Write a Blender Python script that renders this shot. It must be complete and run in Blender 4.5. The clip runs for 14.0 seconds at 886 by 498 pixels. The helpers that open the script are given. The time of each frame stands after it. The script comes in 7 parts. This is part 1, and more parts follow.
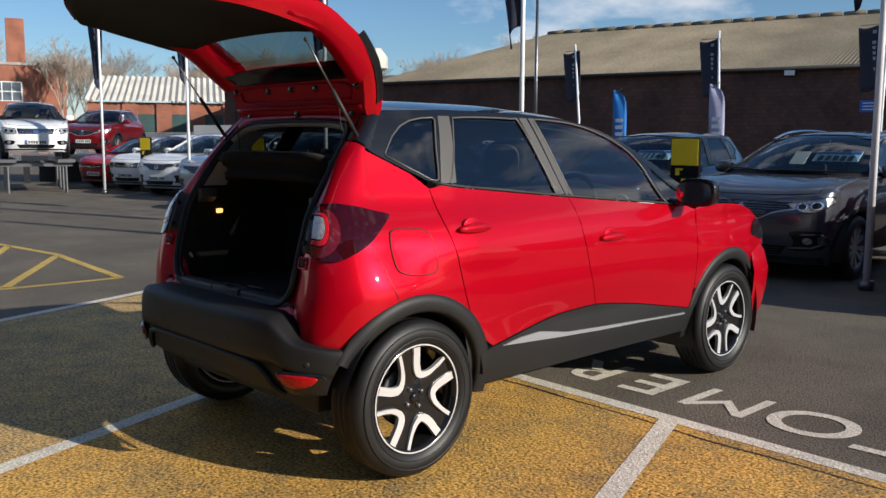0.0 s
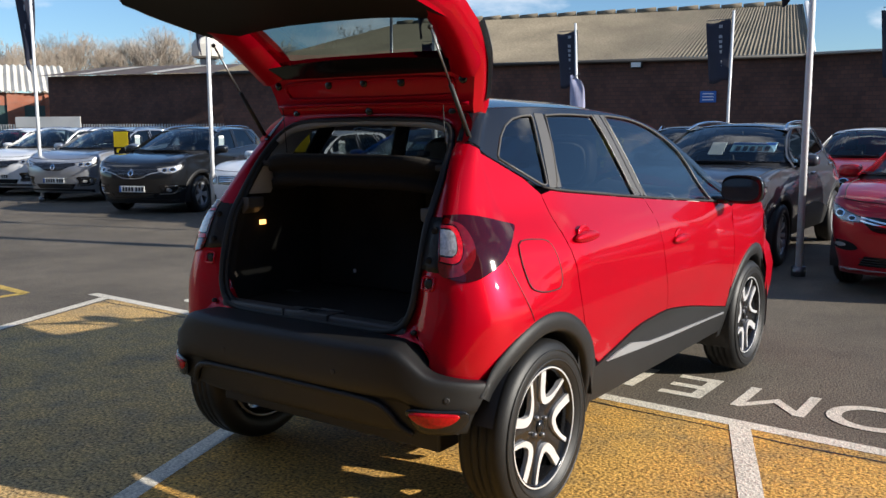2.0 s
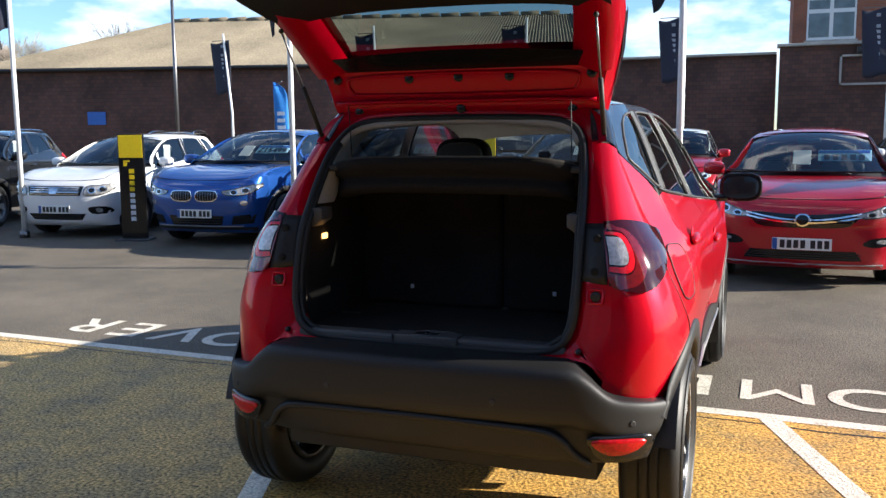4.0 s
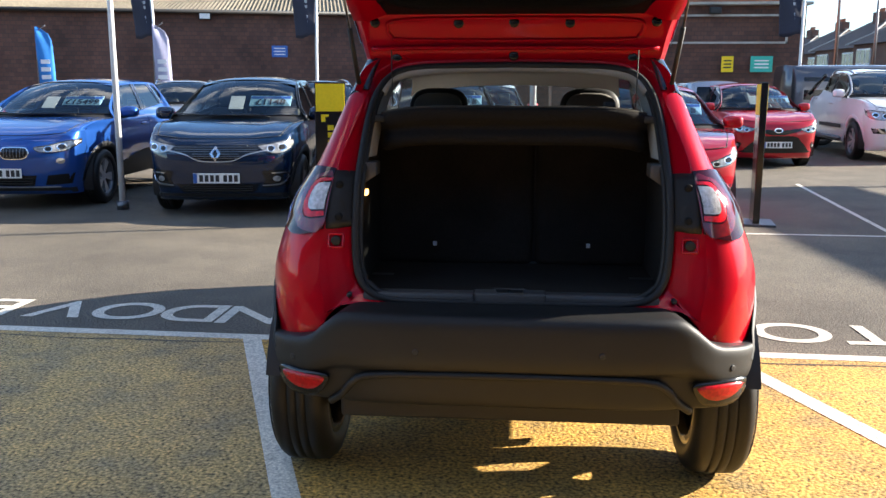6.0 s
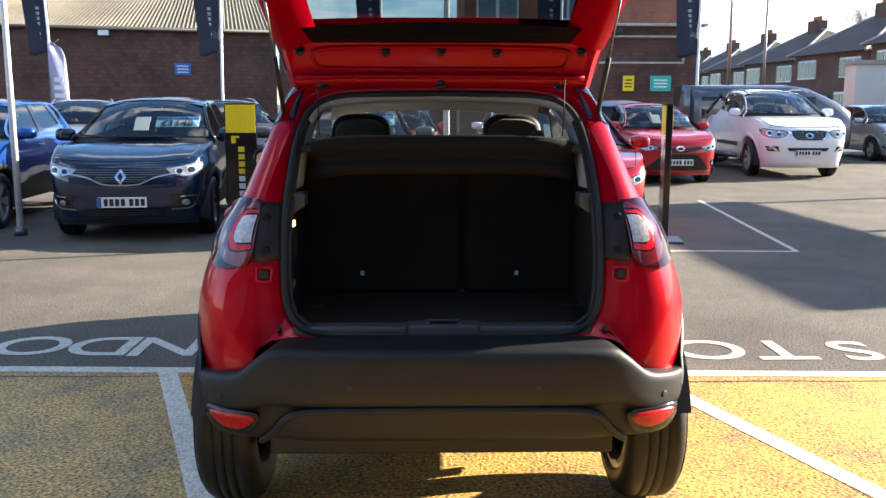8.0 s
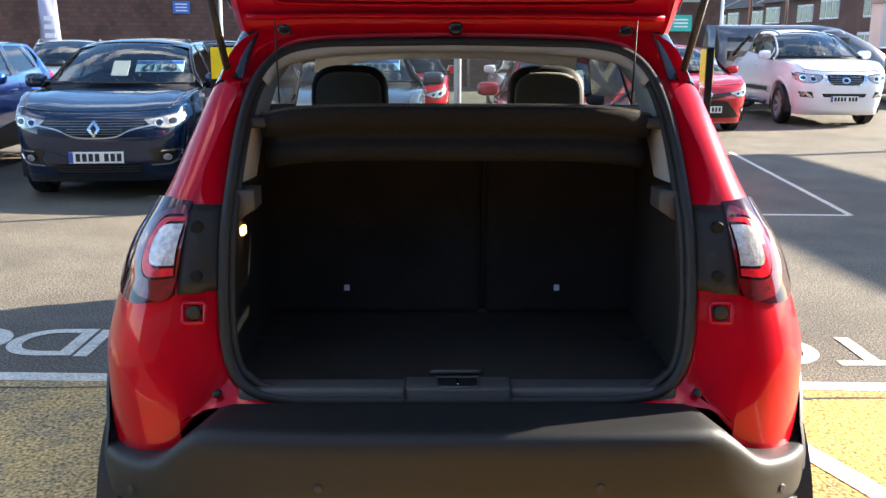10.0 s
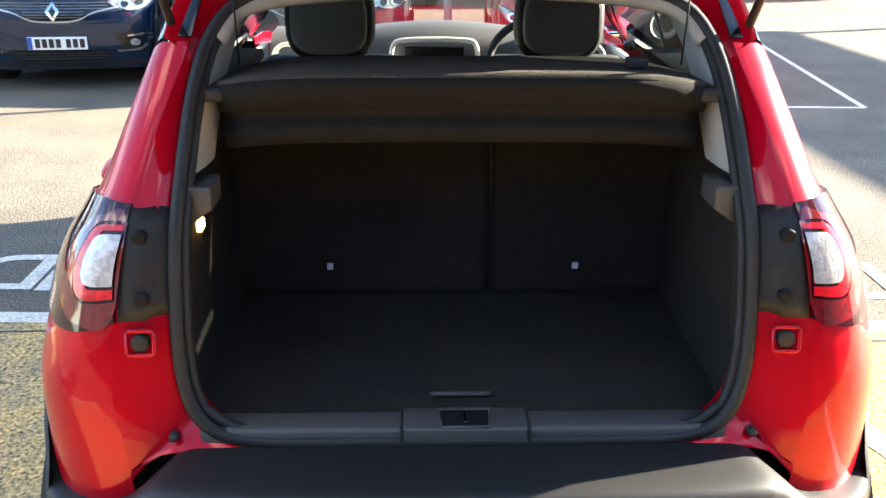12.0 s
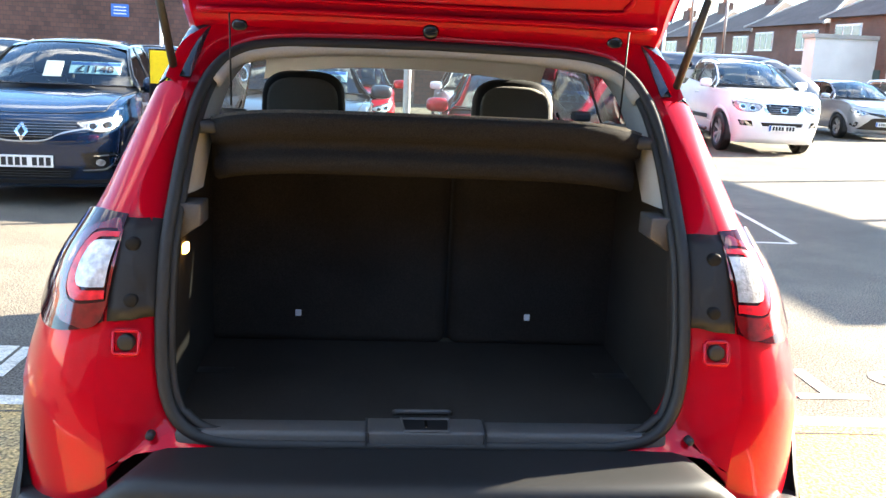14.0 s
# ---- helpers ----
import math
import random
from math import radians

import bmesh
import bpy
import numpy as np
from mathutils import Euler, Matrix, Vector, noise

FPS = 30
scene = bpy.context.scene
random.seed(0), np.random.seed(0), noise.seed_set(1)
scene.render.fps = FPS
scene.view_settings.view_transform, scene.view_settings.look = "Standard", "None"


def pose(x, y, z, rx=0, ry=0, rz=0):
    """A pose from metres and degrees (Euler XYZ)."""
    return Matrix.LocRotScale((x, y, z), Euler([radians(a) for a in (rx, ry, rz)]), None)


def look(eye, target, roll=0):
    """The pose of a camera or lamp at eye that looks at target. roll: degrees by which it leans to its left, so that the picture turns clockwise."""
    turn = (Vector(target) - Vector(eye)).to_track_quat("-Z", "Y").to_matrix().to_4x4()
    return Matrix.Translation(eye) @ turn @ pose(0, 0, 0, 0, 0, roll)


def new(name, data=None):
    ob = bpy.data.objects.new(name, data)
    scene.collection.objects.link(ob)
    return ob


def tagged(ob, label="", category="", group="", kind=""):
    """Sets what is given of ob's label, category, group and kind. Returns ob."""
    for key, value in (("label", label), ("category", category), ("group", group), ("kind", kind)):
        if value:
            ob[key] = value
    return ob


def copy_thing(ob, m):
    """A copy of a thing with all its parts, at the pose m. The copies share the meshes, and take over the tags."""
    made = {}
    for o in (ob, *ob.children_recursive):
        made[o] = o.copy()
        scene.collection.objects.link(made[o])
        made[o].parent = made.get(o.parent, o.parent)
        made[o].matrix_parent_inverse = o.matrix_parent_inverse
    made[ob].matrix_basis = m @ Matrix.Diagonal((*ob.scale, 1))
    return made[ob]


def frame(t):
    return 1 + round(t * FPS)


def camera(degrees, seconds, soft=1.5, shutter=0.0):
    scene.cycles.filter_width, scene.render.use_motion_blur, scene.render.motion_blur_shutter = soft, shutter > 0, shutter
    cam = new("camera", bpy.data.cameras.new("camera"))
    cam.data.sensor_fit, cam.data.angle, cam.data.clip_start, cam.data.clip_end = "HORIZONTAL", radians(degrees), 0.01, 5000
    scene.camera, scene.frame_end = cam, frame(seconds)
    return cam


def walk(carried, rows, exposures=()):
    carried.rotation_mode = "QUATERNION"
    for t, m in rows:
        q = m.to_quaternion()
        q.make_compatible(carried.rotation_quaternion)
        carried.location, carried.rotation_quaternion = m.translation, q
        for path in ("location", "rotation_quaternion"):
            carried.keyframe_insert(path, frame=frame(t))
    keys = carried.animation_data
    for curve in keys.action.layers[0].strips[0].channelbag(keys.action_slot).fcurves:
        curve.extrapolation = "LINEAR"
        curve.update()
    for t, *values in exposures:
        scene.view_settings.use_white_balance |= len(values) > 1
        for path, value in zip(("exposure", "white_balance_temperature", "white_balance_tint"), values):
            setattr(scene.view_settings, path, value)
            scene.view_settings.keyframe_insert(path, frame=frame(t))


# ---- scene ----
cam = camera(53.4, 14.0)
PATH = [
    (0, (3.603, -1.758, 1.456), (2.16, -0.394, 1.213), 0.3),
    (0.5, (3.337, -1.799, 1.417), (1.959, -0.371, 1.167), -0.0),
    (1, (3.014, -1.881, 1.46), (1.704, -0.39, 1.209), -0.1),
    (1.5, (2.724, -2.043, 1.459), (1.481, -0.497, 1.208), 0.5),
    (2, (2.459, -2.218, 1.498), (1.304, -0.607, 1.233), -0.1),
    (2.2, (2.322, -2.263, 1.487), (1.194, -0.633, 1.222), -0.5),
    (4.3, (0.921, -2.585, 1.489), (0.338, -0.69, 1.222), -0.4),
    (4.5, (0.795, -2.612, 1.499), (0.286, -0.698, 1.225), -0.5),
    (5, (0.511, -2.661, 1.5), (0.166, -0.714, 1.197), -1.5),
    (5.5, (0.246, -2.681, 1.501), (0.003, -0.725, 1.161), -1.2),
    (6, (0.015, -2.631, 1.472), (-0.147, -0.671, 1.109), 0.1),
    (6.5, (-0.052, -2.663, 1.516), (-0.128, -0.695, 1.17), 0.2),
    (7, (-0.073, -2.679, 1.52), (-0.093, -0.702, 1.222), -0.2),
    (7.5, (-0.067, -2.655, 1.516), (-0.046, -0.677, 1.224), 0.1),
    (7.7, (-0.064, -2.639, 1.513), (-0.024, -0.663, 1.21), 0.2),
    (9.8, (-0.066, -1.722, 1.53), (-0.016, 0.23, 1.095), 0.0),
    (10, (-0.058, -1.605, 1.544), (-0.034, 0.342, 1.09), 0.2),
    (10.5, (-0.049, -1.349, 1.591), (-0.072, 0.575, 1.048), 0.2),
    (11, (-0.059, -1.206, 1.632), (-0.068, 0.677, 0.96), 0.1),
    (11.5, (-0.078, -1.144, 1.687), (-0.05, 0.71, 0.939), 0.0),
    (12, (-0.086, -1.143, 1.714), (-0.032, 0.711, 0.968), 0.4),
    (12.5, (-0.087, -1.147, 1.705), (-0.018, 0.716, 0.981), 0.9),
    (13, (-0.079, -1.169, 1.692), (-0.005, 0.717, 1.031), 1.3),
    (13.5, (-0.084, -1.232, 1.617), (-0.008, 0.692, 1.077), 2.5),
    (14, (-0.124, -1.391, 1.516), (0.041, 0.558, 1.101), 2.6),
]
walk(cam, [(t, look(eye, aim, roll)) for t, eye, aim, roll in PATH],
     [(0, 0.3, 6400, 10), (1, 0.5, 6400, 10), (2, 0.72, 6400, 10), (3.2, 1.12, 6400, 10), (4.5, 1.54, 6450, 10), (5.5, 1.82, 6600, 9), (6.5, 1.95, 6750, 9), (7.5, 1.98, 6750, 9),
      (9, 2.22, 6800, 8), (10, 2.45, 6900, 8), (11, 3.0, 7100, 7), (12, 3.34, 7100, 6), (14, 3.44, 7100, 6)])


# ---- world, sun ----
SUN_AZ, SUN_EL = radians(17.0), radians(21.5)      # azimuth from +x towards +y
world = bpy.data.worlds.new("sky")
scene.world = world
world.use_nodes = True
wn, wl = world.node_tree.nodes, world.node_tree.links
wbg = wn["Background"]
wsky = wn.new("ShaderNodeTexSky")
wsky.sky_type, wsky.sun_disc = "NISHITA", False
wsky.sun_elevation, wsky.sun_rotation = SUN_EL, math.pi / 2 - SUN_AZ
wsky.air_density, wsky.dust_density, wsky.ozone_density = 1.0, 0.12, 4.0
wco = wn.new("ShaderNodeTexCoord")
wmap = wn.new("ShaderNodeMapping")
wmap.inputs["Scale"].default_value = (1.0, 1.0, 2.6)
wmap.inputs["Location"].default_value = (0.35, 0.9, 0.2)
wno = wn.new("ShaderNodeTexNoise")
wno.inputs["Scale"].default_value, wno.inputs["Detail"].default_value, wno.inputs["Roughness"].default_value = 3.1, 7.0, 0.55
wra = wn.new("ShaderNodeValToRGB")
wra.color_ramp.elements[0].position, wra.color_ramp.elements[1].position = 0.53, 0.66
wmx = wn.new("ShaderNodeMixRGB")
wmx.inputs["Color2"].default_value = (7.5, 7.7, 8.1, 1)
wl.new(wco.outputs["Generated"], wmap.inputs["Vector"])
wl.new(wmap.outputs["Vector"], wno.inputs["Vector"])
wl.new(wno.outputs["Fac"], wra.inputs["Fac"])
wl.new(wra.outputs["Color"], wmx.inputs["Fac"])
wti = wn.new("ShaderNodeMixRGB")
wti.blend_type = "MULTIPLY"
wti.inputs["Fac"].default_value, wti.inputs["Color2"].default_value = 1.0, (0.80, 0.89, 0.97, 1)
wl.new(wsky.outputs["Color"], wti.inputs["Color1"])
wl.new(wti.outputs["Color"], wmx.inputs["Color1"])
wl.new(wmx.outputs["Color"], wbg.inputs["Color"])
wbg.inputs["Strength"].default_value = 0.09
sun = new("sun", bpy.data.lights.new("sun", "SUN"))
sun.data.energy, sun.data.angle, sun.data.color = 5.0, radians(0.6), (1.0, 0.93, 0.82)
sun_dir = Vector((math.cos(SUN_EL) * math.cos(SUN_AZ), math.cos(SUN_EL) * math.sin(SUN_AZ), math.sin(SUN_EL)))
sun.matrix_world = look(sun_dir * 60, (0, 0, 0))


# ---- materials ----
def material(name, color, rough=0.5, metal=0.0, grain=0.0, grain_scale=40.0, stain=0.0, stain_scale=1.5, bump=0.0,
             coat=0.0, spec=0.5, vary=0.0, bump_scale=None, distance=0.01):
    """A principled surface with variation at two scales and relief."""
    m = bpy.data.materials.new(name)
    m.use_nodes = True
    n, l = m.node_tree.nodes, m.node_tree.links
    b = n["Principled BSDF"]
    b.inputs["Base Color"].default_value = (*color, 1)
    b.inputs["Roughness"].default_value = rough
    b.inputs["Metallic"].default_value = metal
    b.inputs["Specular IOR Level"].default_value = spec
    if coat:
        b.inputs["Coat Weight"].default_value, b.inputs["Coat Roughness"].default_value = coat, 0.03
    co = n.new("ShaderNodeTexCoord")
    src = None
    for amount, scale, detail in ((stain, stain_scale, 4.0), (grain, grain_scale, 3.0)):
        if amount:
            no = n.new("ShaderNodeTexNoise")
            no.inputs["Scale"].default_value, no.inputs["Detail"].default_value = scale, detail
            l.new(co.outputs["Object"], no.inputs["Vector"])
            mr = n.new("ShaderNodeMapRange")
            mr.inputs["From Min"].default_value, mr.inputs["From Max"].default_value = 0.3, 0.7
            mr.inputs["To Min"].default_value, mr.inputs["To Max"].default_value = 1 - amount, 1 + amount
            l.new(no.outputs["Fac"], mr.inputs["Value"])
            if src is None:
                src = mr.outputs["Result"]
            else:
                mu = n.new("ShaderNodeMath")
                mu.operation = "MULTIPLY"
                l.new(src, mu.inputs[0])
                l.new(mr.outputs["Result"], mu.inputs[1])
                src = mu.outputs["Value"]
    if vary:
        oi = n.new("ShaderNodeObjectInfo")
        mr = n.new("ShaderNodeMapRange")
        mr.inputs["To Min"].default_value, mr.inputs["To Max"].default_value = 1 - vary, 1 + vary
        l.new(oi.outputs["Random"], mr.inputs["Value"])
        if src is None:
            src = mr.outputs["Result"]
        else:
            mu = n.new("ShaderNodeMath")
            mu.operation = "MULTIPLY"
            l.new(src, mu.inputs[0])
            l.new(mr.outputs["Result"], mu.inputs[1])
            src = mu.outputs["Value"]
    if src is not None:
        vm = n.new("ShaderNodeVectorMath")
        vm.operation = "SCALE"
        vm.inputs[0].default_value = color
        l.new(src, vm.inputs["Scale"])
        l.new(vm.outputs["Vector"], b.inputs["Base Color"])
    if bump:
        no = n.new("ShaderNodeTexNoise")
        no.inputs["Scale"].default_value, no.inputs["Detail"].default_value = bump_scale or grain_scale, 4.0
        l.new(co.outputs["Object"], no.inputs["Vector"])
        bu = n.new("ShaderNodeBump")
        bu.inputs["Strength"].default_value, bu.inputs["Distance"].default_value = bump, distance
        l.new(no.outputs["Fac"], bu.inputs["Height"])
        l.new(bu.outputs["Normal"], b.inputs["Normal"])
    return m


def glass(name, tint, ior=1.5, rough=0.0):
    """A thin pane: tinted see-through with a mirror gloss by Fresnel."""
    m = bpy.data.materials.new(name)
    m.use_nodes = True
    n, l = m.node_tree.nodes, m.node_tree.links
    n.remove(n["Principled BSDF"])
    tr, gl, mx = n.new("ShaderNodeBsdfTransparent"), n.new("ShaderNodeBsdfGlossy"), n.new("ShaderNodeMixShader")
    lw, pw, ma = n.new("ShaderNodeLayerWeight"), n.new("ShaderNodeMath"), n.new("ShaderNodeMath")
    tr.inputs["Color"].default_value = (*tint, 1)
    gl.inputs["Roughness"].default_value = rough
    f0 = ((ior - 1) / (ior + 1)) ** 2 * 1.6
    lw.inputs["Blend"].default_value = 0.5
    pw.operation, ma.operation = "POWER", "MULTIPLY_ADD"
    pw.inputs[1].default_value, ma.inputs[1].default_value, ma.inputs[2].default_value = 4.0, 1 - f0, f0
    l.new(lw.outputs["Facing"], pw.inputs[0])
    l.new(pw.outputs["Value"], ma.inputs[0])
    l.new(ma.outputs["Value"], mx.inputs["Fac"])
    l.new(tr.outputs["BSDF"], mx.inputs[1])
    l.new(gl.outputs["BSDF"], mx.inputs[2])
    l.new(mx.outputs["Shader"], n["Material Output"].inputs["Surface"])
    return m


def paint(name, color, metal=0.35, rough=0.3, coat=0.8, spec=0.2):
    return material(name, color, rough=rough, metal=metal, coat=coat, spec=spec, grain=0.05, grain_scale=900, stain=0.03, stain_scale=3)


M = {}
M["red"] = paint("red_paint", (0.45, 0.0008, 0.011), 0.40, 0.36, 0.62, 0.03)
# Darker, duller copy of the red; shade under the tailgate is in the colour
M["red_inner_shaded"] = paint("shaded_inner_red_paint", (0.36, 0.0004, 0.012), 0.30, 0.42, 0.22, 0.02)
M["black_paint"] = paint("black_paint", (0.010, 0.011, 0.014), 0.2, 0.25)
M["cladding"] = material("grained_black_plastic", (0.0085, 0.0085, 0.009), 0.55, spec=0.4, grain=0.15, grain_scale=300, stain=0.1, stain_scale=4, bump=0.15, bump_scale=700, distance=0.002)
M["gloss_black"] = material("gloss_black_plastic", (0.008, 0.008, 0.009), 0.15, grain=0.1, grain_scale=80)
M["matt_black"] = material("matt_black_plastic", (0.016, 0.016, 0.017), 0.6, grain=0.2, grain_scale=200, bump=0.1, bump_scale=400, distance=0.002)
M["rubber"] = material("black_rubber", (0.008, 0.008, 0.0085), 0.62, grain=0.2, grain_scale=120, stain=0.2, stain_scale=9)
M["tyre"] = material("tyre_rubber", (0.0075, 0.0075, 0.0078), 0.5, spec=0.4, grain=0.25, grain_scale=90, stain=0.25, stain_scale=8, bump=0.1, bump_scale=300, distance=0.003)
M["carpet"] = material("dark_boot_carpet", (0.026, 0.0225, 0.0195), 0.95, grain=0.5, grain_scale=500, stain=0.2, stain_scale=5, bump=0.5, bump_scale=900, distance=0.003, spec=0.2)
# Same felt as the shelf, darkened: the apron's shade is put into the colour
M["felt_shaded"] = material("shaded_shelf_felt", (0.014, 0.0125, 0.0115), 0.95, grain=0.5, grain_scale=350, bump=0.5, bump_scale=700, distance=0.003, spec=0.15)
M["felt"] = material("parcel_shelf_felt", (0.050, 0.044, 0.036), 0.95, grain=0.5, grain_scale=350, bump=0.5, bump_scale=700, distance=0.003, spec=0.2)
M["grey_trim"] = material("grey_plastic_trim", (0.056, 0.052, 0.050), 0.55, grain=0.1, grain_scale=200, bump=0.1, bump_scale=500, distance=0.002)
M["headlining"] = material("pale_headlining", (0.34, 0.325, 0.30), 0.9, grain=0.08, grain_scale=300, stain=0.05)
M["alloy"] = material("machined_alloy", (0.78, 0.78, 0.79), 0.32, 0.55, grain=0.05, grain_scale=300)
M["chrome"] = material("chrome", (0.75, 0.76, 0.78), 0.12, 1.0, grain=0.03, grain_scale=90)
M["silver_plastic"] = material("silver_plastic", (0.45, 0.46, 0.48), 0.35, 0.6, grain=0.05, grain_scale=90)
M["steel"] = material("dark_steel", (0.18, 0.18, 0.19), 0.4, 0.9, grain=0.2, grain_scale=60)
M["disc"] = material("brake_disc", (0.20, 0.19, 0.18), 0.45, 0.9, grain=0.2, grain_scale=60)
M["lens_dark"] = material("smoked_lens", (0.030, 0.001, 0.003), 0.08, coat=0.55, spec=0.25, grain=0.2, grain_scale=40)
M["reflector_red"] = material("red_reflector", (0.40, 0.003, 0.006), 0.25, coat=0.3, grain=0.3, grain_scale=90, spec=0.3)
M["lens_deep"] = material("deep_red_lens", (0.13, 0.002, 0.004), 0.08, coat=1.0, spec=0.5, grain=0.25, grain_scale=60)
M["gate_lining"] = material("black_gate_lining", (0.007, 0.007, 0.0075), 0.7, grain=0.2, grain_scale=200, bump=0.1, bump_scale=400, distance=0.002, spec=0.2)
M["lens_clear"] = material("clear_lens", (0.50, 0.48, 0.47), 0.10, 0.4, coat=1.0, grain=0.35, grain_scale=70, bump=0.4, bump_scale=160, distance=0.004)
M["lens_orange"] = material("bright_red_lens", (0.60, 0.004, 0.012), 0.12, coat=0.8, spec=0.3, grain=0.3, grain_scale=70, bump=0.3, bump_scale=220, distance=0.003)
M["headlight"] = material("headlight_lens", (0.32, 0.32, 0.32), 0.16, 0.3, coat=1.0, grain=0.5, grain_scale=18, bump=0.5, bump_scale=30, distance=0.01)
M["glass_side"] = glass("tinted_side_glass", (0.22, 0.26, 0.27), 1.75)
M["glass_privacy"] = glass("privacy_glass", (0.13, 0.145, 0.15), 1.75)
M["glass_front"] = glass("windscreen_glass", (0.62, 0.72, 0.70), 1.5)
M["glass_rear"] = glass("tailgate_glass", (0.24, 0.285, 0.28), 1.5)
M["seat_cream"] = material("cream_seat_fabric", (0.26, 0.25, 0.225), 0.85, grain=0.1, grain_scale=300, stain=0.08)
M["dash_white"] = material("ivory_dash_trim", (0.60, 0.60, 0.57), 0.4, grain=0.05, grain_scale=100)
M["pillar_film"] = material("satin_pillar_film", (0.085, 0.080, 0.073), 0.36, grain=0.1, grain_scale=200)
M["card"] = material("white_card", (0.72, 0.74, 0.74), 0.6, grain=0.05, grain_scale=60)
M["card_blue"] = material("pale_blue_card", (0.30, 0.52, 0.62), 0.5, grain=0.06, grain_scale=60)
M["plate_white"] = material("white_number_plate", (0.78, 0.78, 0.74), 0.35, grain=0.05, grain_scale=60)
M["ink"] = material("black_print", (0.012, 0.012, 0.014), 0.5, grain=0.1, grain_scale=60)
M["print_blue"] = material("blue_print", (0.02, 0.09, 0.32), 0.5, grain=0.1, grain_scale=60)
M["print_white"] = material("white_print", (0.75, 0.76, 0.78), 0.5, grain=0.05, grain_scale=60)
M["yellow_print"] = material("yellow_board", (0.85, 0.60, 0.01), 0.4, grain=0.05, grain_scale=40)
M["lamp_glow"] = bpy.data.materials.new("boot_lamp_lens")
M["lamp_glow"].use_nodes = True
M["lamp_glow"].node_tree.nodes["Principled BSDF"].inputs["Emission Color"].default_value = (1.0, 0.5, 0.15, 1)
M["lamp_glow"].node_tree.nodes["Principled BSDF"].inputs["Emission Strength"].default_value = 1.6


# ---- building helpers ----
def smooth_table(pts, soft=0.03, lo=None, hi=None):
    """A smooth function through (at, value) pairs."""
    xs, ys = np.array([p[0] for p in pts], float), np.array([p[1] for p in pts], float)
    a, b = xs[0] - 0.4, xs[-1] + 0.4
    grid = np.linspace(a, b, 1600)
    v = np.interp(grid, xs, ys)
    v = np.where(grid < xs[0], ys[0] + (grid - xs[0]) * (ys[1] - ys[0]) / (xs[1] - xs[0]), v)
    v = np.where(grid > xs[-1], ys[-1] + (grid - xs[-1]) * (ys[-1] - ys[-2]) / (xs[-1] - xs[-2]), v)
    step = grid[1] - grid[0]
    k = np.exp(-0.5 * (np.arange(-int(4 * soft / step) - 1, int(4 * soft / step) + 2) * step / soft) ** 2)
    k /= k.sum()
    h = len(k) // 2
    v = np.convolve(np.pad(v, h, mode="reflect", reflect_type="odd"), k, mode="valid")
    return lambda x: float(np.interp(x, grid, v))


def spline(pts, n=8, closed=False):
    """Catmull-Rom points through pts (any dimension)."""
    p = [np.array(q, float) for q in pts]
    out = []
    m = len(p)
    for i in range(m if closed else m - 1):
        p1, p2 = p[i], p[(i + 1) % m]
        p0 = p[i - 1] if closed or i > 0 else 2 * p1 - p2
        p3 = p[(i + 2) % m] if closed or i + 2 < m else 2 * p2 - p1
        for j in range(n):
            t = j / n
            out.append(tuple(0.5 * (2 * p1 + (p2 - p0) * t + (2 * p0 - 5 * p1 + 4 * p2 - p3) * t * t + (3 * p1 - p0 - 3 * p2 + p3) * t ** 3)))
    if not closed:
        out.append(tuple(p[-1]))
    return out


def finish(name, bm, mat, parent=None, label="", smooth=True, normals=None):
    me = bpy.data.meshes.new(name)
    bm.normal_update()
    bm.to_mesh(me)
    bm.free()
    me.materials.append(M[mat] if isinstance(mat, str) else mat)
    if smooth:
        me.polygons.foreach_set("use_smooth", [True] * len(me.polygons))
    if normals is not None:
        me.normals_split_custom_set_from_vertices(normals)
    ob = new(name, me)
    if parent is not None:
        ob.parent = parent
    if label:
        ob["label"] = label
    return ob


def part(name, bm, mat, parent, label="", smooth=False):
    return finish(name, bm, mat, parent, label, smooth)


def thing(name, m, label, category, group="", kind=""):
    ob = new(name)
    ob.empty_display_size = 0.2
    ob.matrix_world = m
    return tagged(ob, label, category, group, kind)


def bm_box(x0, x1, y0, y1, z0, z1, bevel=0.0, seg=2, bm=None):
    own = bm is None
    b = bmesh.new()
    bmesh.ops.create_cube(b, size=1.0)
    for v in b.verts:
        v.co = Vector(((x0 + x1) / 2 + v.co.x * (x1 - x0), (y0 + y1) / 2 + v.co.y * (y1 - y0), (z0 + z1) / 2 + v.co.z * (z1 - z0)))
    if bevel:
        bmesh.ops.bevel(b, geom=b.edges[:], offset=bevel, segments=seg, affect="EDGES", profile=0.5)
    if own:
        return b
    return merge(bm, b)


def merge(bm, other, m=None):
    if m is not None:
        other.transform(m)
    me = bpy.data.meshes.new("tmp")
    other.to_mesh(me)
    other.free()
    bm.from_mesh(me)
    bpy.data.meshes.remove(me)
    return bm


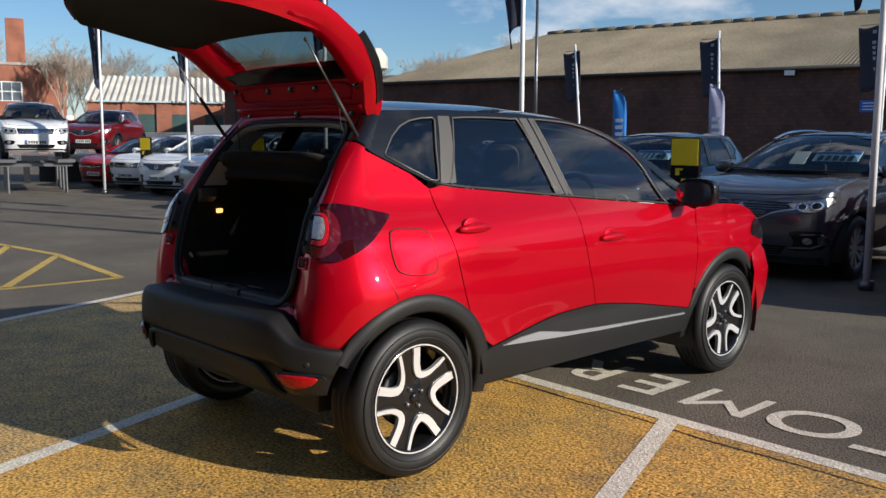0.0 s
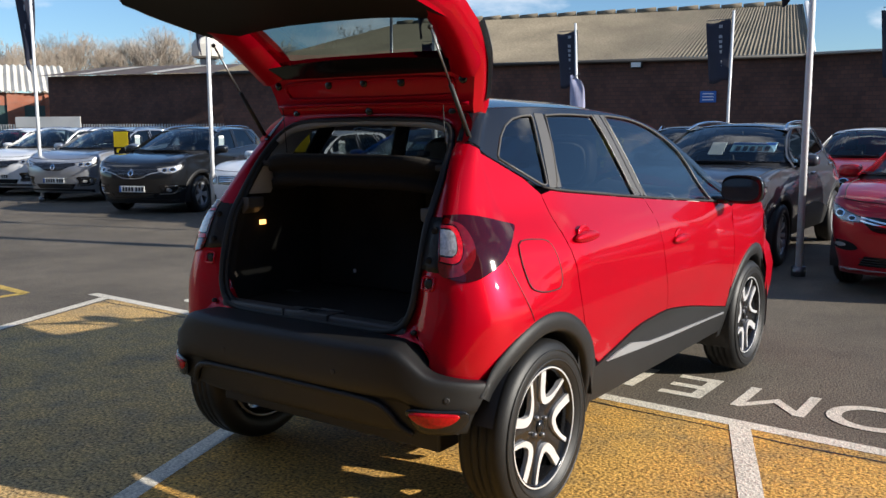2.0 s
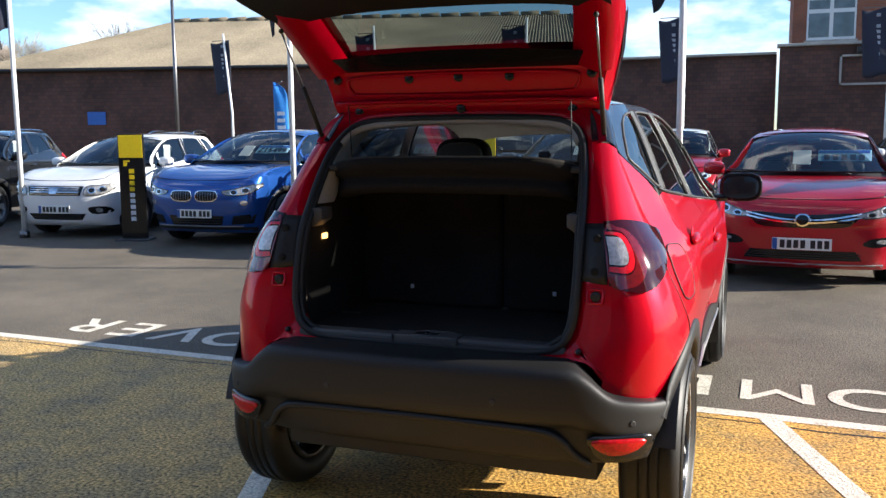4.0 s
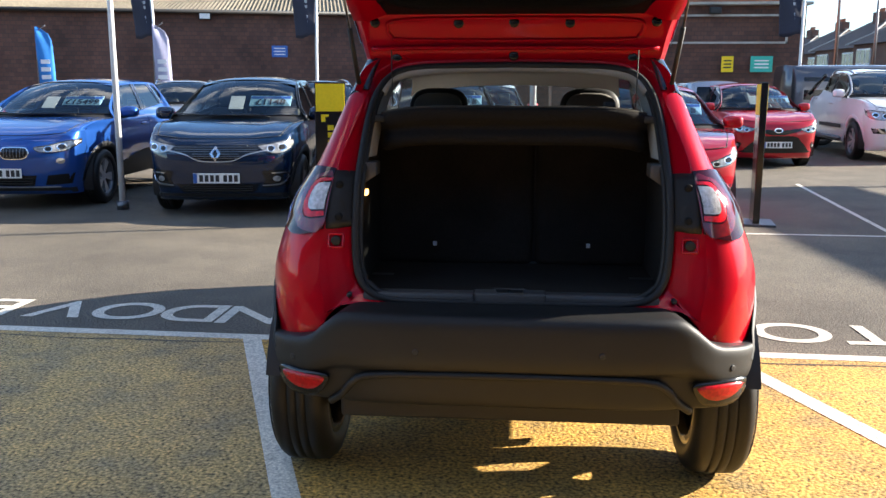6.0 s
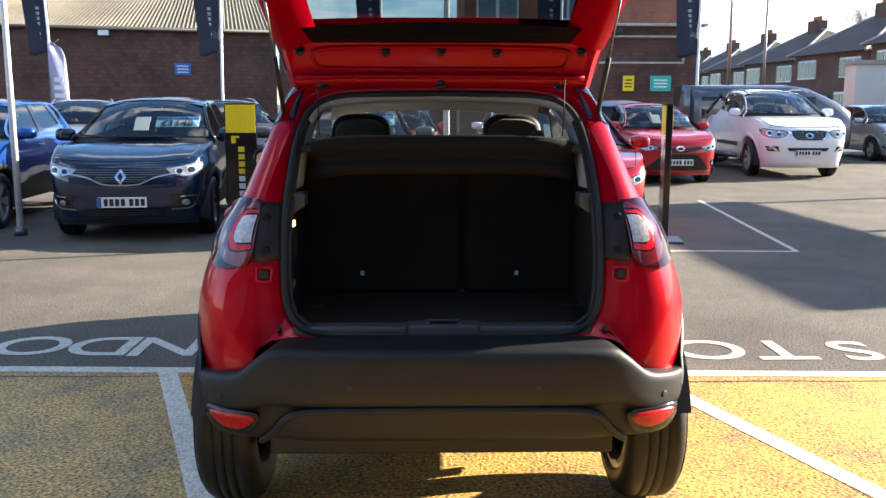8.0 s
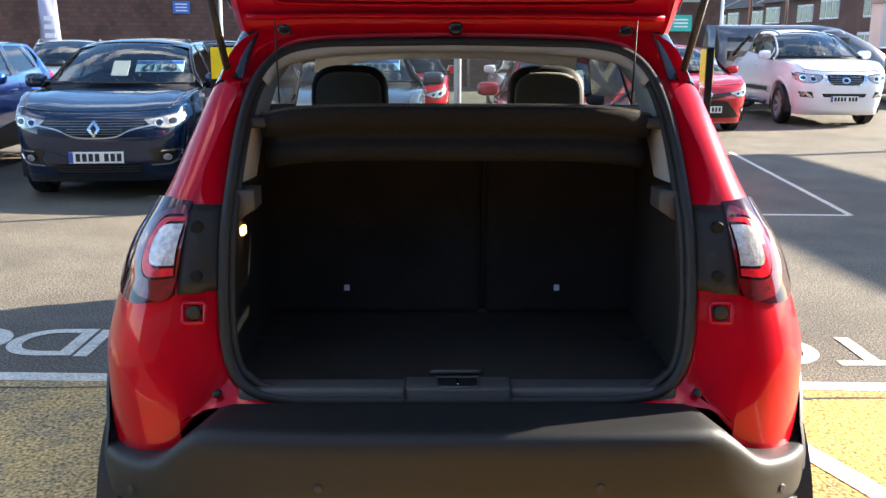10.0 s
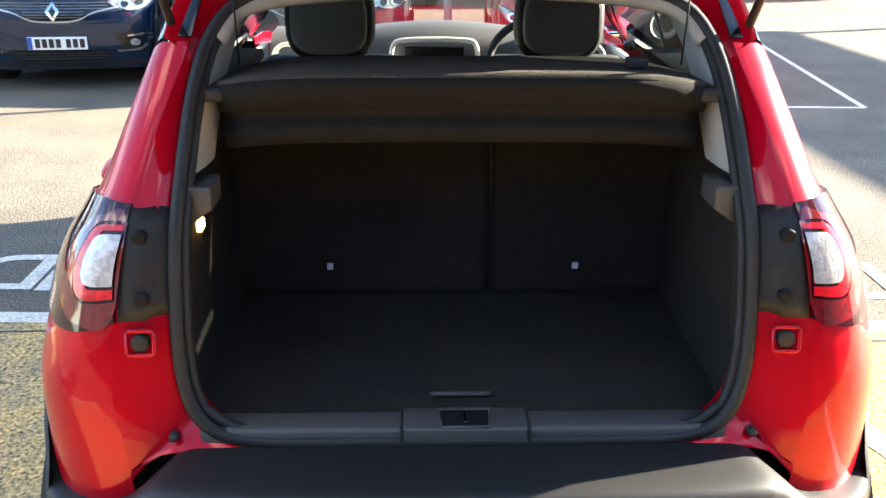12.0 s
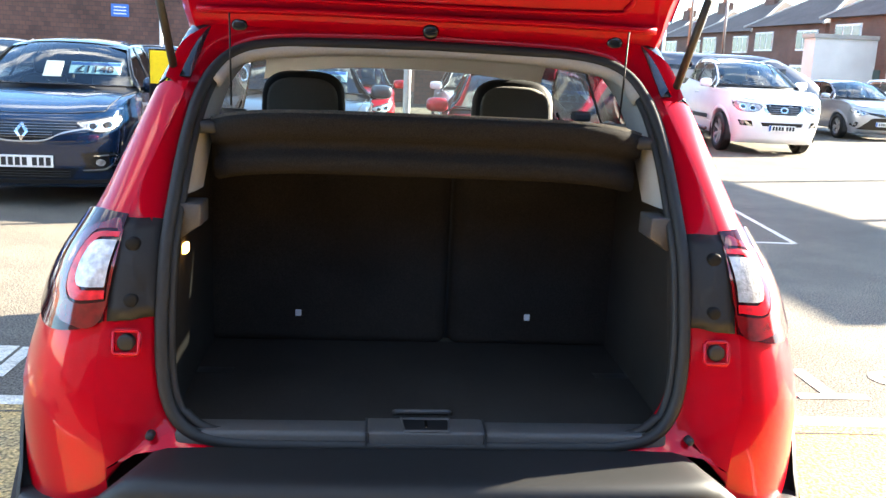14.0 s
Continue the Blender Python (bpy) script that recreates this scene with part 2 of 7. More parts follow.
def bm_tube(pts, r, seg=10, closed=False, caps=True, r_end=None):
    """A round bar along points."""
    bm = bmesh.new()
    pts = [Vector(p) for p in pts]
    n = len(pts)
    rings = []
    up = Vector((0, 0, 1))
    for i, p in enumerate(pts):
        a = pts[(i - 1) % n] if closed or i > 0 else p
        b = pts[(i + 1) % n] if closed or i < n - 1 else p
        d = (b - a).normalized()
        side = d.cross(up)
        if side.length < 0.05:
            side = d.cross(Vector((1, 0, 0)))
        side.normalize()
        u2 = side.cross(d)
        rr = r if r_end is None else r + (r_end - r) * i / max(n - 1, 1)
        rings.append([bm.verts.new(p + rr * (math.cos(2 * math.pi * k / seg) * side + math.sin(2 * math.pi * k / seg) * u2)) for k in range(seg)])
    for i in range(n if closed else n - 1):
        A, B = rings[i], rings[(i + 1) % n]
        for k in range(seg):
            bm.faces.new((A[k], A[(k + 1) % seg], B[(k + 1) % seg], B[k]))
    if caps and not closed:
        bm.faces.new(rings[0][::-1])
        bm.faces.new(rings[-1])
    bmesh.ops.recalc_face_normals(bm, faces=bm.faces[:])
    return bm


def bm_revolve(profile, seg=32, axis="X"):
    """A turned shape: profile of (along the axis, radius)."""
    bm = bmesh.new()
    rings = []
    for a, r in profile:
        ring = []
        for k in range(seg):
            c, s = math.cos(2 * math.pi * k / seg) * r, math.sin(2 * math.pi * k / seg) * r
            ring.append(bm.verts.new((a, c, s) if axis == "X" else (c, s, a)))
        rings.append(ring)
    for A, B in zip(rings, rings[1:]):
        for k in range(seg):
            bm.faces.new((A[k], A[(k + 1) % seg], B[(k + 1) % seg], B[k]))
    bmesh.ops.recalc_face_normals(bm, faces=bm.faces[:])
    return bm


def bm_grid(rows, close_u=False):
    """A sheet through rows of points."""
    bm = bmesh.new()
    vs = [[bm.verts.new(p) for p in row] for row in rows]
    for A, B in zip(vs, vs[1:]):
        for k in range(len(A) - (0 if close_u else 1)):
            q = (A[k], A[(k + 1) % len(A)], B[(k + 1) % len(A)], B[k])
            try:
                bm.faces.new(q)
            except ValueError:
                pass
    bmesh.ops.remove_doubles(bm, verts=bm.verts[:], dist=1e-5)
    bmesh.ops.recalc_face_normals(bm, faces=bm.faces[:])
    return bm


def flat_fill(loops, du=0.12, dv=0.08):
    """Fills an outline with holes in (u, v) and cuts it into small pieces."""
    bm = bmesh.new()
    edges = []
    for loop in loops:
        vs = [bm.verts.new((p[0], p[1], 0)) for p in loop]
        edges += [bm.edges.new((vs[i], vs[(i + 1) % len(vs)])) for i in range(len(vs))]
    bmesh.ops.triangle_fill(bm, edges=edges, use_beauty=True, use_dissolve=False)
    us, vs_ = [v.co.x for v in bm.verts], [v.co.y for v in bm.verts]
    for step, lo, hi, ax in ((du, min(us), max(us), 0), (dv, min(vs_), max(vs_), 1)):
        n = int((hi - lo) / step)
        for i in range(1, n + 1):
            at = lo + i * (hi - lo) / (n + 1)
            co, no = ((at, 0, 0), (1, 0, 0)) if ax == 0 else ((0, at, 0), (0, 1, 0))
            bmesh.ops.bisect_plane(bm, geom=bm.verts[:] + bm.edges[:] + bm.faces[:], plane_co=co, plane_no=no, dist=1e-5)
    for f in bm.faces:
        if f.normal.z < 0:
            f.normal_flip()
    return bm


def inset(poly, d):
    """The outline moved inwards by d."""
    area = sum(poly[i][0] * poly[(i + 1) % len(poly)][1] - poly[(i + 1) % len(poly)][0] * poly[i][1] for i in range(len(poly)))
    s = 1 if area > 0 else -1
    out = []
    for i, p in enumerate(poly):
        a, b = np.array(poly[i - 1][:2], float), np.array(poly[(i + 1) % len(poly)][:2], float)
        q = np.array(p[:2], float)
        d1, d2 = q - a, b - q
        d1, d2 = d1 / (np.linalg.norm(d1) + 1e-9), d2 / (np.linalg.norm(d2) + 1e-9)
        nn = np.array([-(d1 + d2)[1], (d1 + d2)[0]])
        nn = nn / (np.linalg.norm(nn) + 1e-9)
        out.append(tuple(q + s * d * nn))
    return out


def text_mesh(txt, size, depth=0.002, heavy=0.0):
    cu = bpy.data.curves.new("txt", "FONT")
    cu.body, cu.size, cu.extrude, cu.offset = txt, size, depth, heavy
    cu.align_x, cu.align_y = "CENTER", "CENTER"
    ob = bpy.data.objects.new("txt", cu)
    scene.collection.objects.link(ob)
    dg = bpy.context.evaluated_depsgraph_get()
    me = bpy.data.meshes.new_from_object(ob.evaluated_get(dg))
    bpy.data.objects.remove(ob)
    bpy.data.curves.remove(cu)
    b = bmesh.new()
    b.from_mesh(me)
    bpy.data.meshes.remove(me)
    return b


# ---- ground, markings ----
def two_tone(name, a, b, scale, lo, hi, rough, speck=85.0, bump=1.0, amp=0.95):
    """Worn paint over asphalt, or patched asphalt, with fine stone grain."""
    m = bpy.data.materials.new(name)
    m.use_nodes = True
    n, l = m.node_tree.nodes, m.node_tree.links
    bs = n["Principled BSDF"]
    bs.inputs["Roughness"].default_value = rough
    bs.inputs["Specular IOR Level"].default_value = 0.3
    co = n.new("ShaderNodeTexCoord")
    no, fine, patch = n.new("ShaderNodeTexNoise"), n.new("ShaderNodeTexNoise"), n.new("ShaderNodeTexNoise")
    no.inputs["Scale"].default_value, no.inputs["Detail"].default_value, no.inputs["Roughness"].default_value = scale, 9.0, 0.7
    fine.inputs["Scale"].default_value, fine.inputs["Detail"].default_value = speck, 2.0
    patch.inputs["Scale"].default_value, patch.inputs["Detail"].default_value = 0.5, 5.0
    for q in (no, fine, patch):
        l.new(co.outputs["Object"], q.inputs["Vector"])
    rp = n.new("ShaderNodeMapRange")
    rp.inputs["From Min"].default_value, rp.inputs["From Max"].default_value = lo, hi
    l.new(no.outputs["Fac"], rp.inputs["Value"])
    mx = n.new("ShaderNodeMixRGB")
    mx.inputs["Color1"].default_value, mx.inputs["Color2"].default_value = (*a, 1), (*b, 1)
    l.new(rp.outputs["Result"], mx.inputs["Fac"])
    r2 = n.new("ShaderNodeMapRange")
    r2.inputs["From Min"].default_value, r2.inputs["From Max"].default_value = 0.25, 0.75
    r2.inputs["To Min"].default_value, r2.inputs["To Max"].default_value = 1 - amp, 1 + amp
    l.new(fine.outputs["Fac"], r2.inputs["Value"])
    r3 = n.new("ShaderNodeMapRange")
    r3.inputs["From Min"].default_value, r3.inputs["From Max"].default_value = 0.3, 0.7
    r3.inputs["To Min"].default_value, r3.inputs["To Max"].default_value = 0.8, 1.2
    l.new(patch.outputs["Fac"], r3.inputs["Value"])
    mu = n.new("ShaderNodeMath")
    mu.operation = "MULTIPLY"
    l.new(r2.outputs["Result"], mu.inputs[0])
    l.new(r3.outputs["Result"], mu.inputs[1])
    vm = n.new("ShaderNodeVectorMath")
    vm.operation = "SCALE"
    l.new(mx.outputs["Color"], vm.inputs[0])
    l.new(mu.outputs["Value"], vm.inputs["Scale"])
    l.new(vm.outputs["Vector"], bs.inputs["Base Color"])
    bu = n.new("ShaderNodeBump")
    bu.inputs["Strength"].default_value, bu.inputs["Distance"].default_value = bump, 0.006
    l.new(fine.outputs["Fac"], bu.inputs["Height"])
    l.new(bu.outputs["Normal"], bs.inputs["Normal"])
    return m


M["asphalt"] = two_tone("asphalt", (0.098, 0.083, 0.064), (0.156, 0.131, 0.099), 1.2, 0.35, 0.7, 0.85)
M["yellow_coat"] = two_tone("worn_yellow_coating", (0.54, 0.305, 0.072), (0.20, 0.150, 0.075), 2.6, 0.46, 0.72, 0.8, speck=66.0)
M["white_line"] = two_tone("worn_white_line", (0.66, 0.61, 0.51), (0.28, 0.25, 0.19), 7.0, 0.53, 0.80, 0.75, amp=0.4)
M["yellow_line"] = two_tone("worn_yellow_line", (0.55, 0.38, 0.09), (0.2, 0.16, 0.07), 7.0, 0.5, 0.78, 0.75, amp=0.5)

bm = bmesh.new()
bmesh.ops.create_grid(bm, x_segments=8, y_segments=8, size=1500)
finish("ground", bm, "asphalt", smooth=False)
tagged(bpy.data.objects["ground"], "dark grey asphalt of a car sales yard", "asphalt", kind="structure")


def slab(name, poly, z, mat, label, category):
    bm = bmesh.new()
    f = bm.faces.new([bm.verts.new((x, y, z)) for x, y in poly])
    bm.normal_update()
    if f.normal.z < 0:
        f.normal_flip()
    ob = finish(name, bm, mat, smooth=False)
    return tagged(ob, label, category, kind="structure")


line_y = lambda x: 2.27 - 0.036 * x
SL = -0.365                                         # slant of the bay lines
M["yellow_worn"] = two_tone("thin_worn_yellow_coating", (0.52, 0.335, 0.125), (0.26, 0.20, 0.115), 3.4, 0.42, 0.70, 0.82, speck=66.0)
b0, b1 = -1.52, -1.52 + (-2.7 - line_y(-1.52)) * SL
slab("bay_coating", [(-4.55, line_y(-4.55)), (b0, line_y(b0)), (b1, -2.7), (-2.75, -2.7)], .002, "yellow_worn", "thin worn sandy yellow coating over a parking bay", "ground paint")
slab("bay_coating", [(b0, line_y(b0)), (9.5, line_y(9.5)), (11.2, -2.7), (b1, -2.7)], .002, "yellow_coat", "worn ochre yellow coating over parking bays", "ground paint")
slab("front_line", [(-4.9, line_y(-4.9) - .05), (9.5, line_y(9.5) - .05), (9.5, line_y(9.5) + .05), (-4.9, line_y(-4.9) + .05)], .0042, "white_line", "worn white line along the bay fronts", "road marking")
for x0 in (-4.62, -1.52, 1.165, 3.85, 6.55):
    y0 = line_y(x0) - .05
    yl = -2.7
    slab("bay_line", [(x0 - .055, y0), (x0 + .055, y0), (x0 + .055 + (yl - y0) * SL, yl), (x0 - .055 + (yl - y0) * SL, yl)], .0046, "white_line", "worn white parking bay line", "road marking")
M["tar"] = material("dark_tar", (.022, .020, .018), .6, grain=.3, grain_scale=60, stain=.3, stain_scale=6)
tar = [(x, line_y(x) - .135 + .012 * math.sin(x * 3.1) + .008 * math.sin(x * 7.7)) for x in np.linspace(-4.5, 9.4, 90)]
slab("tar_seam", [(x, y - .007 - .004 * math.sin(x * 5)) for x, y in tar] + [(x, y + .007) for x, y in tar[::-1]], .0038, "tar", "dark tar seam along the coating's edge", "tar seam")
# yellow box marking on the asphalt
for a, b in (((-5.45, 2.1), (-7.85, 2.3)), ((-5.45, 2.1), (-5.5, .9)), ((-5.5, .9), (-9.5, 1.5)), ((-7.85, 2.3), (-10.5, 2.0)), ((-5.6, 1.0), (-7.7, 2.25)), ((-7.0, 1.1), (-9.2, 2.15))):
    d = (Vector(b) - Vector(a)).normalized()
    w = Vector((-d.y, d.x)) * .05
    slab("box_marking", [Vector(a) + w, Vector(b) + w, Vector(b) - w, Vector(a) - w], .003, "yellow_line", "worn yellow box marking", "road marking")
# thin white bay beyond the parked row
for a, b in (((4.33, 11.3), (3.83, 6.4)), ((3.83, 6.4), (2.3, 6.45))):
    d = (Vector(b) - Vector(a)).normalized()
    w = Vector((-d.y, d.x)) * .03
    slab("far_bay_line", [Vector(a) + w, Vector(b) + w, Vector(b) - w, Vector(a) - w], .003, "white_line", "thin white bay line", "road marking")
# painted words, read from the far side
for ch, x in zip("HANDOVER", (-.80, -1.22, -1.67, -2.08, -2.53, -2.98, -3.42, -3.86)):
    bm = text_mesh(ch, .60, .0, 0.0 if ch == "M" else .007)
    bm.transform(Matrix.Translation((x, line_y(x) + .52, .004)) @ Matrix.Rotation(math.pi, 4, "Z") @ Matrix.Diagonal((1.02, 1.0, 1, 1)))
    tagged(finish("painted_letter", bm, "white_line", smooth=False), "worn white painted capital letter on asphalt", "road marking", "painted words", "structure")
for ch, x in zip("CUSTOMER", (3.55, 3.07, 2.62, 2.15, 1.70, 1.20, .72, .28)):
    bm = text_mesh(ch, .60, .0, 0.0 if ch == "M" else .007)
    bm.transform(Matrix.Translation((x, line_y(x) + .52, .004)) @ Matrix.Rotation(math.pi, 4, "Z") @ Matrix.Diagonal((1.02, 1.0, 1, 1)))
    tagged(finish("painted_letter", bm, "white_line", smooth=False), "worn white painted capital letter on asphalt", "road marking", "painted words", "structure")


# ---- the red hatchback with its tailgate up; rear bumper at y = 0, nose towards +y ----
hero = thing("red_hatchback", pose(0, 0, 0), "glossy red crossover car with black roof and raised tailgate", "car")
HUB_R, HUB_F, HUB_Z, TYRE_R = 0.695, 3.296, 0.356, 0.345

rear_y = smooth_table([(0.30, .23), (.60, .245), (.75, .255), (.95, .29), (1.14, .345), (1.37, .50), (1.50, .61), (1.60, .70), (1.7, .78)], .03)
half_w = smooth_table([(.28, .80), (.40, .835), (.5, .855), (.65, .874), (.8, .879), (.95, .872), (1.04, .855), (1.10, .828), (1.145, .792), (1.21, .752), (1.28, .722), (1.35, .690), (1.45, .645), (1.54, .600), (1.62, .550)], .022)
plan_w = smooth_table([(.2, .985), (.6, .995), (.9, 1.0), (2.6, 1.0), (3.0, .997), (3.3, .985), (3.6, .955), (3.85, .90), (4.05, .80), (4.2, .66)], .06)
corner_a = smooth_table([(.3, .25), (.75, .245), (.9, .21), (1.0, .18), (1.1, .145), (1.2, .10), (1.37, .08), (1.5, .07), (1.65, .05)], .035)


bump_plan = spline([(0, .098), (.25, .099), (.43, .106), (.55, .124), (.645, .155), (.722, .200), (.780, .250), (.822, .305), (.850, .362), (.868, .43)], 5)


def side_x(y, z):
    x = half_w(z) * plan_w(y)
    x -= 0.020 * math.exp(-((z - 0.60) / 0.10) ** 2) * math.exp(-((y - 1.95) / 0.62) ** 4)
    x += 0.010 * math.exp(-((z - 0.98) / 0.07) ** 2) * math.exp(-((y - 0.9) / 0.5) ** 2)
    x += 0.012 * math.exp(-((z - 0.80) / 0.16) ** 2) * math.exp(-((y - 3.3) / 0.45) ** 2)
    # the front wings stay full up to the bonnet
    x += 0.05 * max(0.0, min(1.0, (y - 2.4) / 0.8)) * max(0.0, min(1.0, (z - 1.0) / 0.12)) * max(0.0, min(1.0, (1.25 - z) / 0.1))
    # the upper body tapers in towards the tail
    f, g = max(0.0, min(1.0, (1.05 - y) / 0.6)), max(0.0, min(1.0, (z - 0.82) / 0.20))
    x -= 0.060 * f * f * (3 - 2 * f) * g * g * (3 - 2 * g)
    return x


def skin(s, z):
    """The body's skin: s runs from the tailgate opening (0) round the rear corner to the side, where s is y."""
    r = rear_y(z)
    low = max(0.0, min(1.0, (0.99 - z) / 0.14))
    j = max(min(r + 0.30 + 0.05 * low, 0.60 + 0.04 * low), r + 0.07)
    if s >= j:
        return Vector((side_x(s, z), s, z))
    xj = side_x(j, z)
    a, b = corner_a(z), j - r
    if s >= 0:
        th = (j - s) / j * math.pi / 2
        return Vector((xj - a + a * math.cos(th) ** 0.86, j - b * math.sin(th) ** 0.92, z))
    return Vector((xj - a + s, r - 0.02 * min(1, -s * 2), z))


def skin_normal(s, z):
    e = 0.004
    n = (skin(s + e, z) - skin(s - e, z)).cross(skin(s, z + e) - skin(s, z - e))
    n.normalize()
    return n if n.dot(Vector((1, -0.4 if s < .5 else 0, 0))) > 0 else -n


def panel(name, loops, mat, parent, label="", proud=0.0, thick=0.004, side=1, du=0.09, dv=0.06, gap=0.0025, post=None):
    """A body panel, cut out of the skin by an outline in (s, z), with holes."""
    loops = [inset(l, gap if i == 0 else -gap) for i, l in enumerate(loops)] if gap else loops
    bm = flat_fill(loops, du, dv)
    normals, flip = [], False
    for v in bm.verts:
        s, z = v.co.x, v.co.y
        n = skin_normal(s, z)
        p = skin(s, z) + proud * n
        v.co = Vector((side * p.x, p.y, p.z))
        normals.append(Vector((side * n.x, n.y, n.z)))
    bm.normal_update()
    f0 = bm.faces[:]
    if sum(f.normal.dot(normals[f.verts[0].index]) for f in f0) < 0:
        bmesh.ops.reverse_faces(bm, faces=f0)
    if thick:
        # folded edge all round, with its own normals so that the face stays smooth
        nd = list(normals)
        for e in [e for e in bm.edges if e.is_boundary]:
            l = e.link_loops[0]
            a, b = l.vert, l.link_loop_next.vert
            na, nb = nd[a.index], nd[b.index]
            out = (b.co - a.co).cross(na)
            if out.length < 1e-9:
                continue
            out.normalize()
            bm.faces.new([bm.verts.new(p) for p in (b.co, a.co, a.co - na * thick, b.co - nb * thick)])
            normals += [out] * 4
        bm.verts.index_update()
    if post:
        moved(bm, post)
        normals = [Vector((-n.x, -n.y, n.z)) for n in normals]
    return finish(name, bm, mat, parent, label, True, normals)


def arc(cy, cz, r, a0, a1, n=16):
    return [(cy + r * math.cos(radians(a0 + (a1 - a0) * i / n)), cz + r * math.sin(radians(a0 + (a1 - a0) * i / n))) for i in range(n + 1)]


ARCH_R = 0.452
door_edge = spline([(1.005, .665), (.955, .80), (.915, .95), (.885, 1.10), (.878, 1.248)], 5)
belt = smooth_table([(.65, 1.392), (.88, 1.272), (1.0, 1.252), (1.75, 1.180), (2.6, 1.108), (3.0, 1.075)], .02)
roof_edge = smooth_table([(.60, 1.580), (.8, 1.592), (1.1, 1.602), (1.6, 1.600), (2.0, 1.575), (2.25, 1.525), (2.45, 1.450), (2.7, 1.32), (2.98, 1.135)], .03)
quarter = ([(0.0, .655), (.03, .630), (.055, .616), (.10, .604), (.18, .596), (.26, .598), (.325, .605)] + arc(HUB_R, HUB_Z, ARCH_R, 145, 46)
           + door_edge + [(.80, 1.316), (.65, 1.397), (.58, 1.432), (.30, 1.452), (0.0, 1.455), (0.0, 1.30), (0.0, 1.1), (0.0, .9)])
clad_top = smooth_table([(1.10, .50), (1.25, .535), (1.60, .600), (1.95, .618), (2.3, .575), (2.87, .478)], .05)
rear_door = (door_edge[::-1][:-1] + arc(HUB_R, HUB_Z, ARCH_R, 46, 26, 6)
             + [(y, clad_top(y)) for y in np.linspace(1.16, 1.945, 9)]
             + [(1.86, .80), (1.81, 1.0), (1.795, 1.176)] + [(y, belt(y)) for y in np.linspace(1.72, .95, 9)])
front_door = ([(1.795, 1.176), (1.81, 1.0), (1.86, .80)] + [(y, clad_top(y)) for y in np.linspace(1.945, 2.87, 9)]
              + [(2.885, .60), (2.89, .85), (2.88, 1.068)] + [(y, belt(y)) for y in np.linspace(2.8, 1.9, 8)])
wing = ([(2.88, 1.072), (2.89, .85), (2.885, .60)] + arc(HUB_F, HUB_Z, ARCH_R, 150, 28, 18)
        + [(3.80, .60), (3.88, .64), (3.90, .76), (3.84, .88), (3.74, .965), (3.6, 1.03), (3.45, 1.068), (3.3, 1.085), (3.0, 1.092)])
green_outer = ([(.58, 1.436), (.65, 1.400), (.80, 1.320)] + [(y, belt(y) + .004) for y in np.linspace(.88, 2.96, 18)]
               + [(y, roof_edge(y)) for y in np.linspace(2.94, .80, 24)] + [(.68, 1.584), (.40, 1.58), (0.02, 1.575), (0.0, 1.46), (.30, 1.457)])
win_q = [(.708, 1.392), (.80, 1.345), (.90, 1.291), (.922, 1.284), (.940, 1.290), (.952, 1.33), (.975, 1.42), (1.003, 1.50), (1.026, 1.552), (1.018, 1.560), (.95, 1.556), (.88, 1.543), (.82, 1.517), (.765, 1.473), (.73, 1.43), (.708, 1.402)]
win_r = spline([(1.03, 1.262), (1.35, 1.232), (1.705, 1.198), (1.70, 1.24), (1.66, 1.38), (1.605, 1.552), (1.57, 1.565), (1.35, 1.568), (1.17, 1.562), (1.145, 1.545), (1.08, 1.39), (1.028, 1.29)], 3, True)
win_f = spline([(1.835, 1.186), (2.2, 1.152), (2.585, 1.120), (2.595, 1.14), (2.56, 1.27), (2.47, 1.388), (2.28, 1.485), (2.05, 1.545), (1.80, 1.565), (1.735, 1.56), (1.74, 1.52), (1.80, 1.33), (1.828, 1.21)], 3, True)
win_t = [(2.63, 1.118), (2.86, 1.098), (2.83, 1.14), (2.70, 1.245), (2.615, 1.31)]
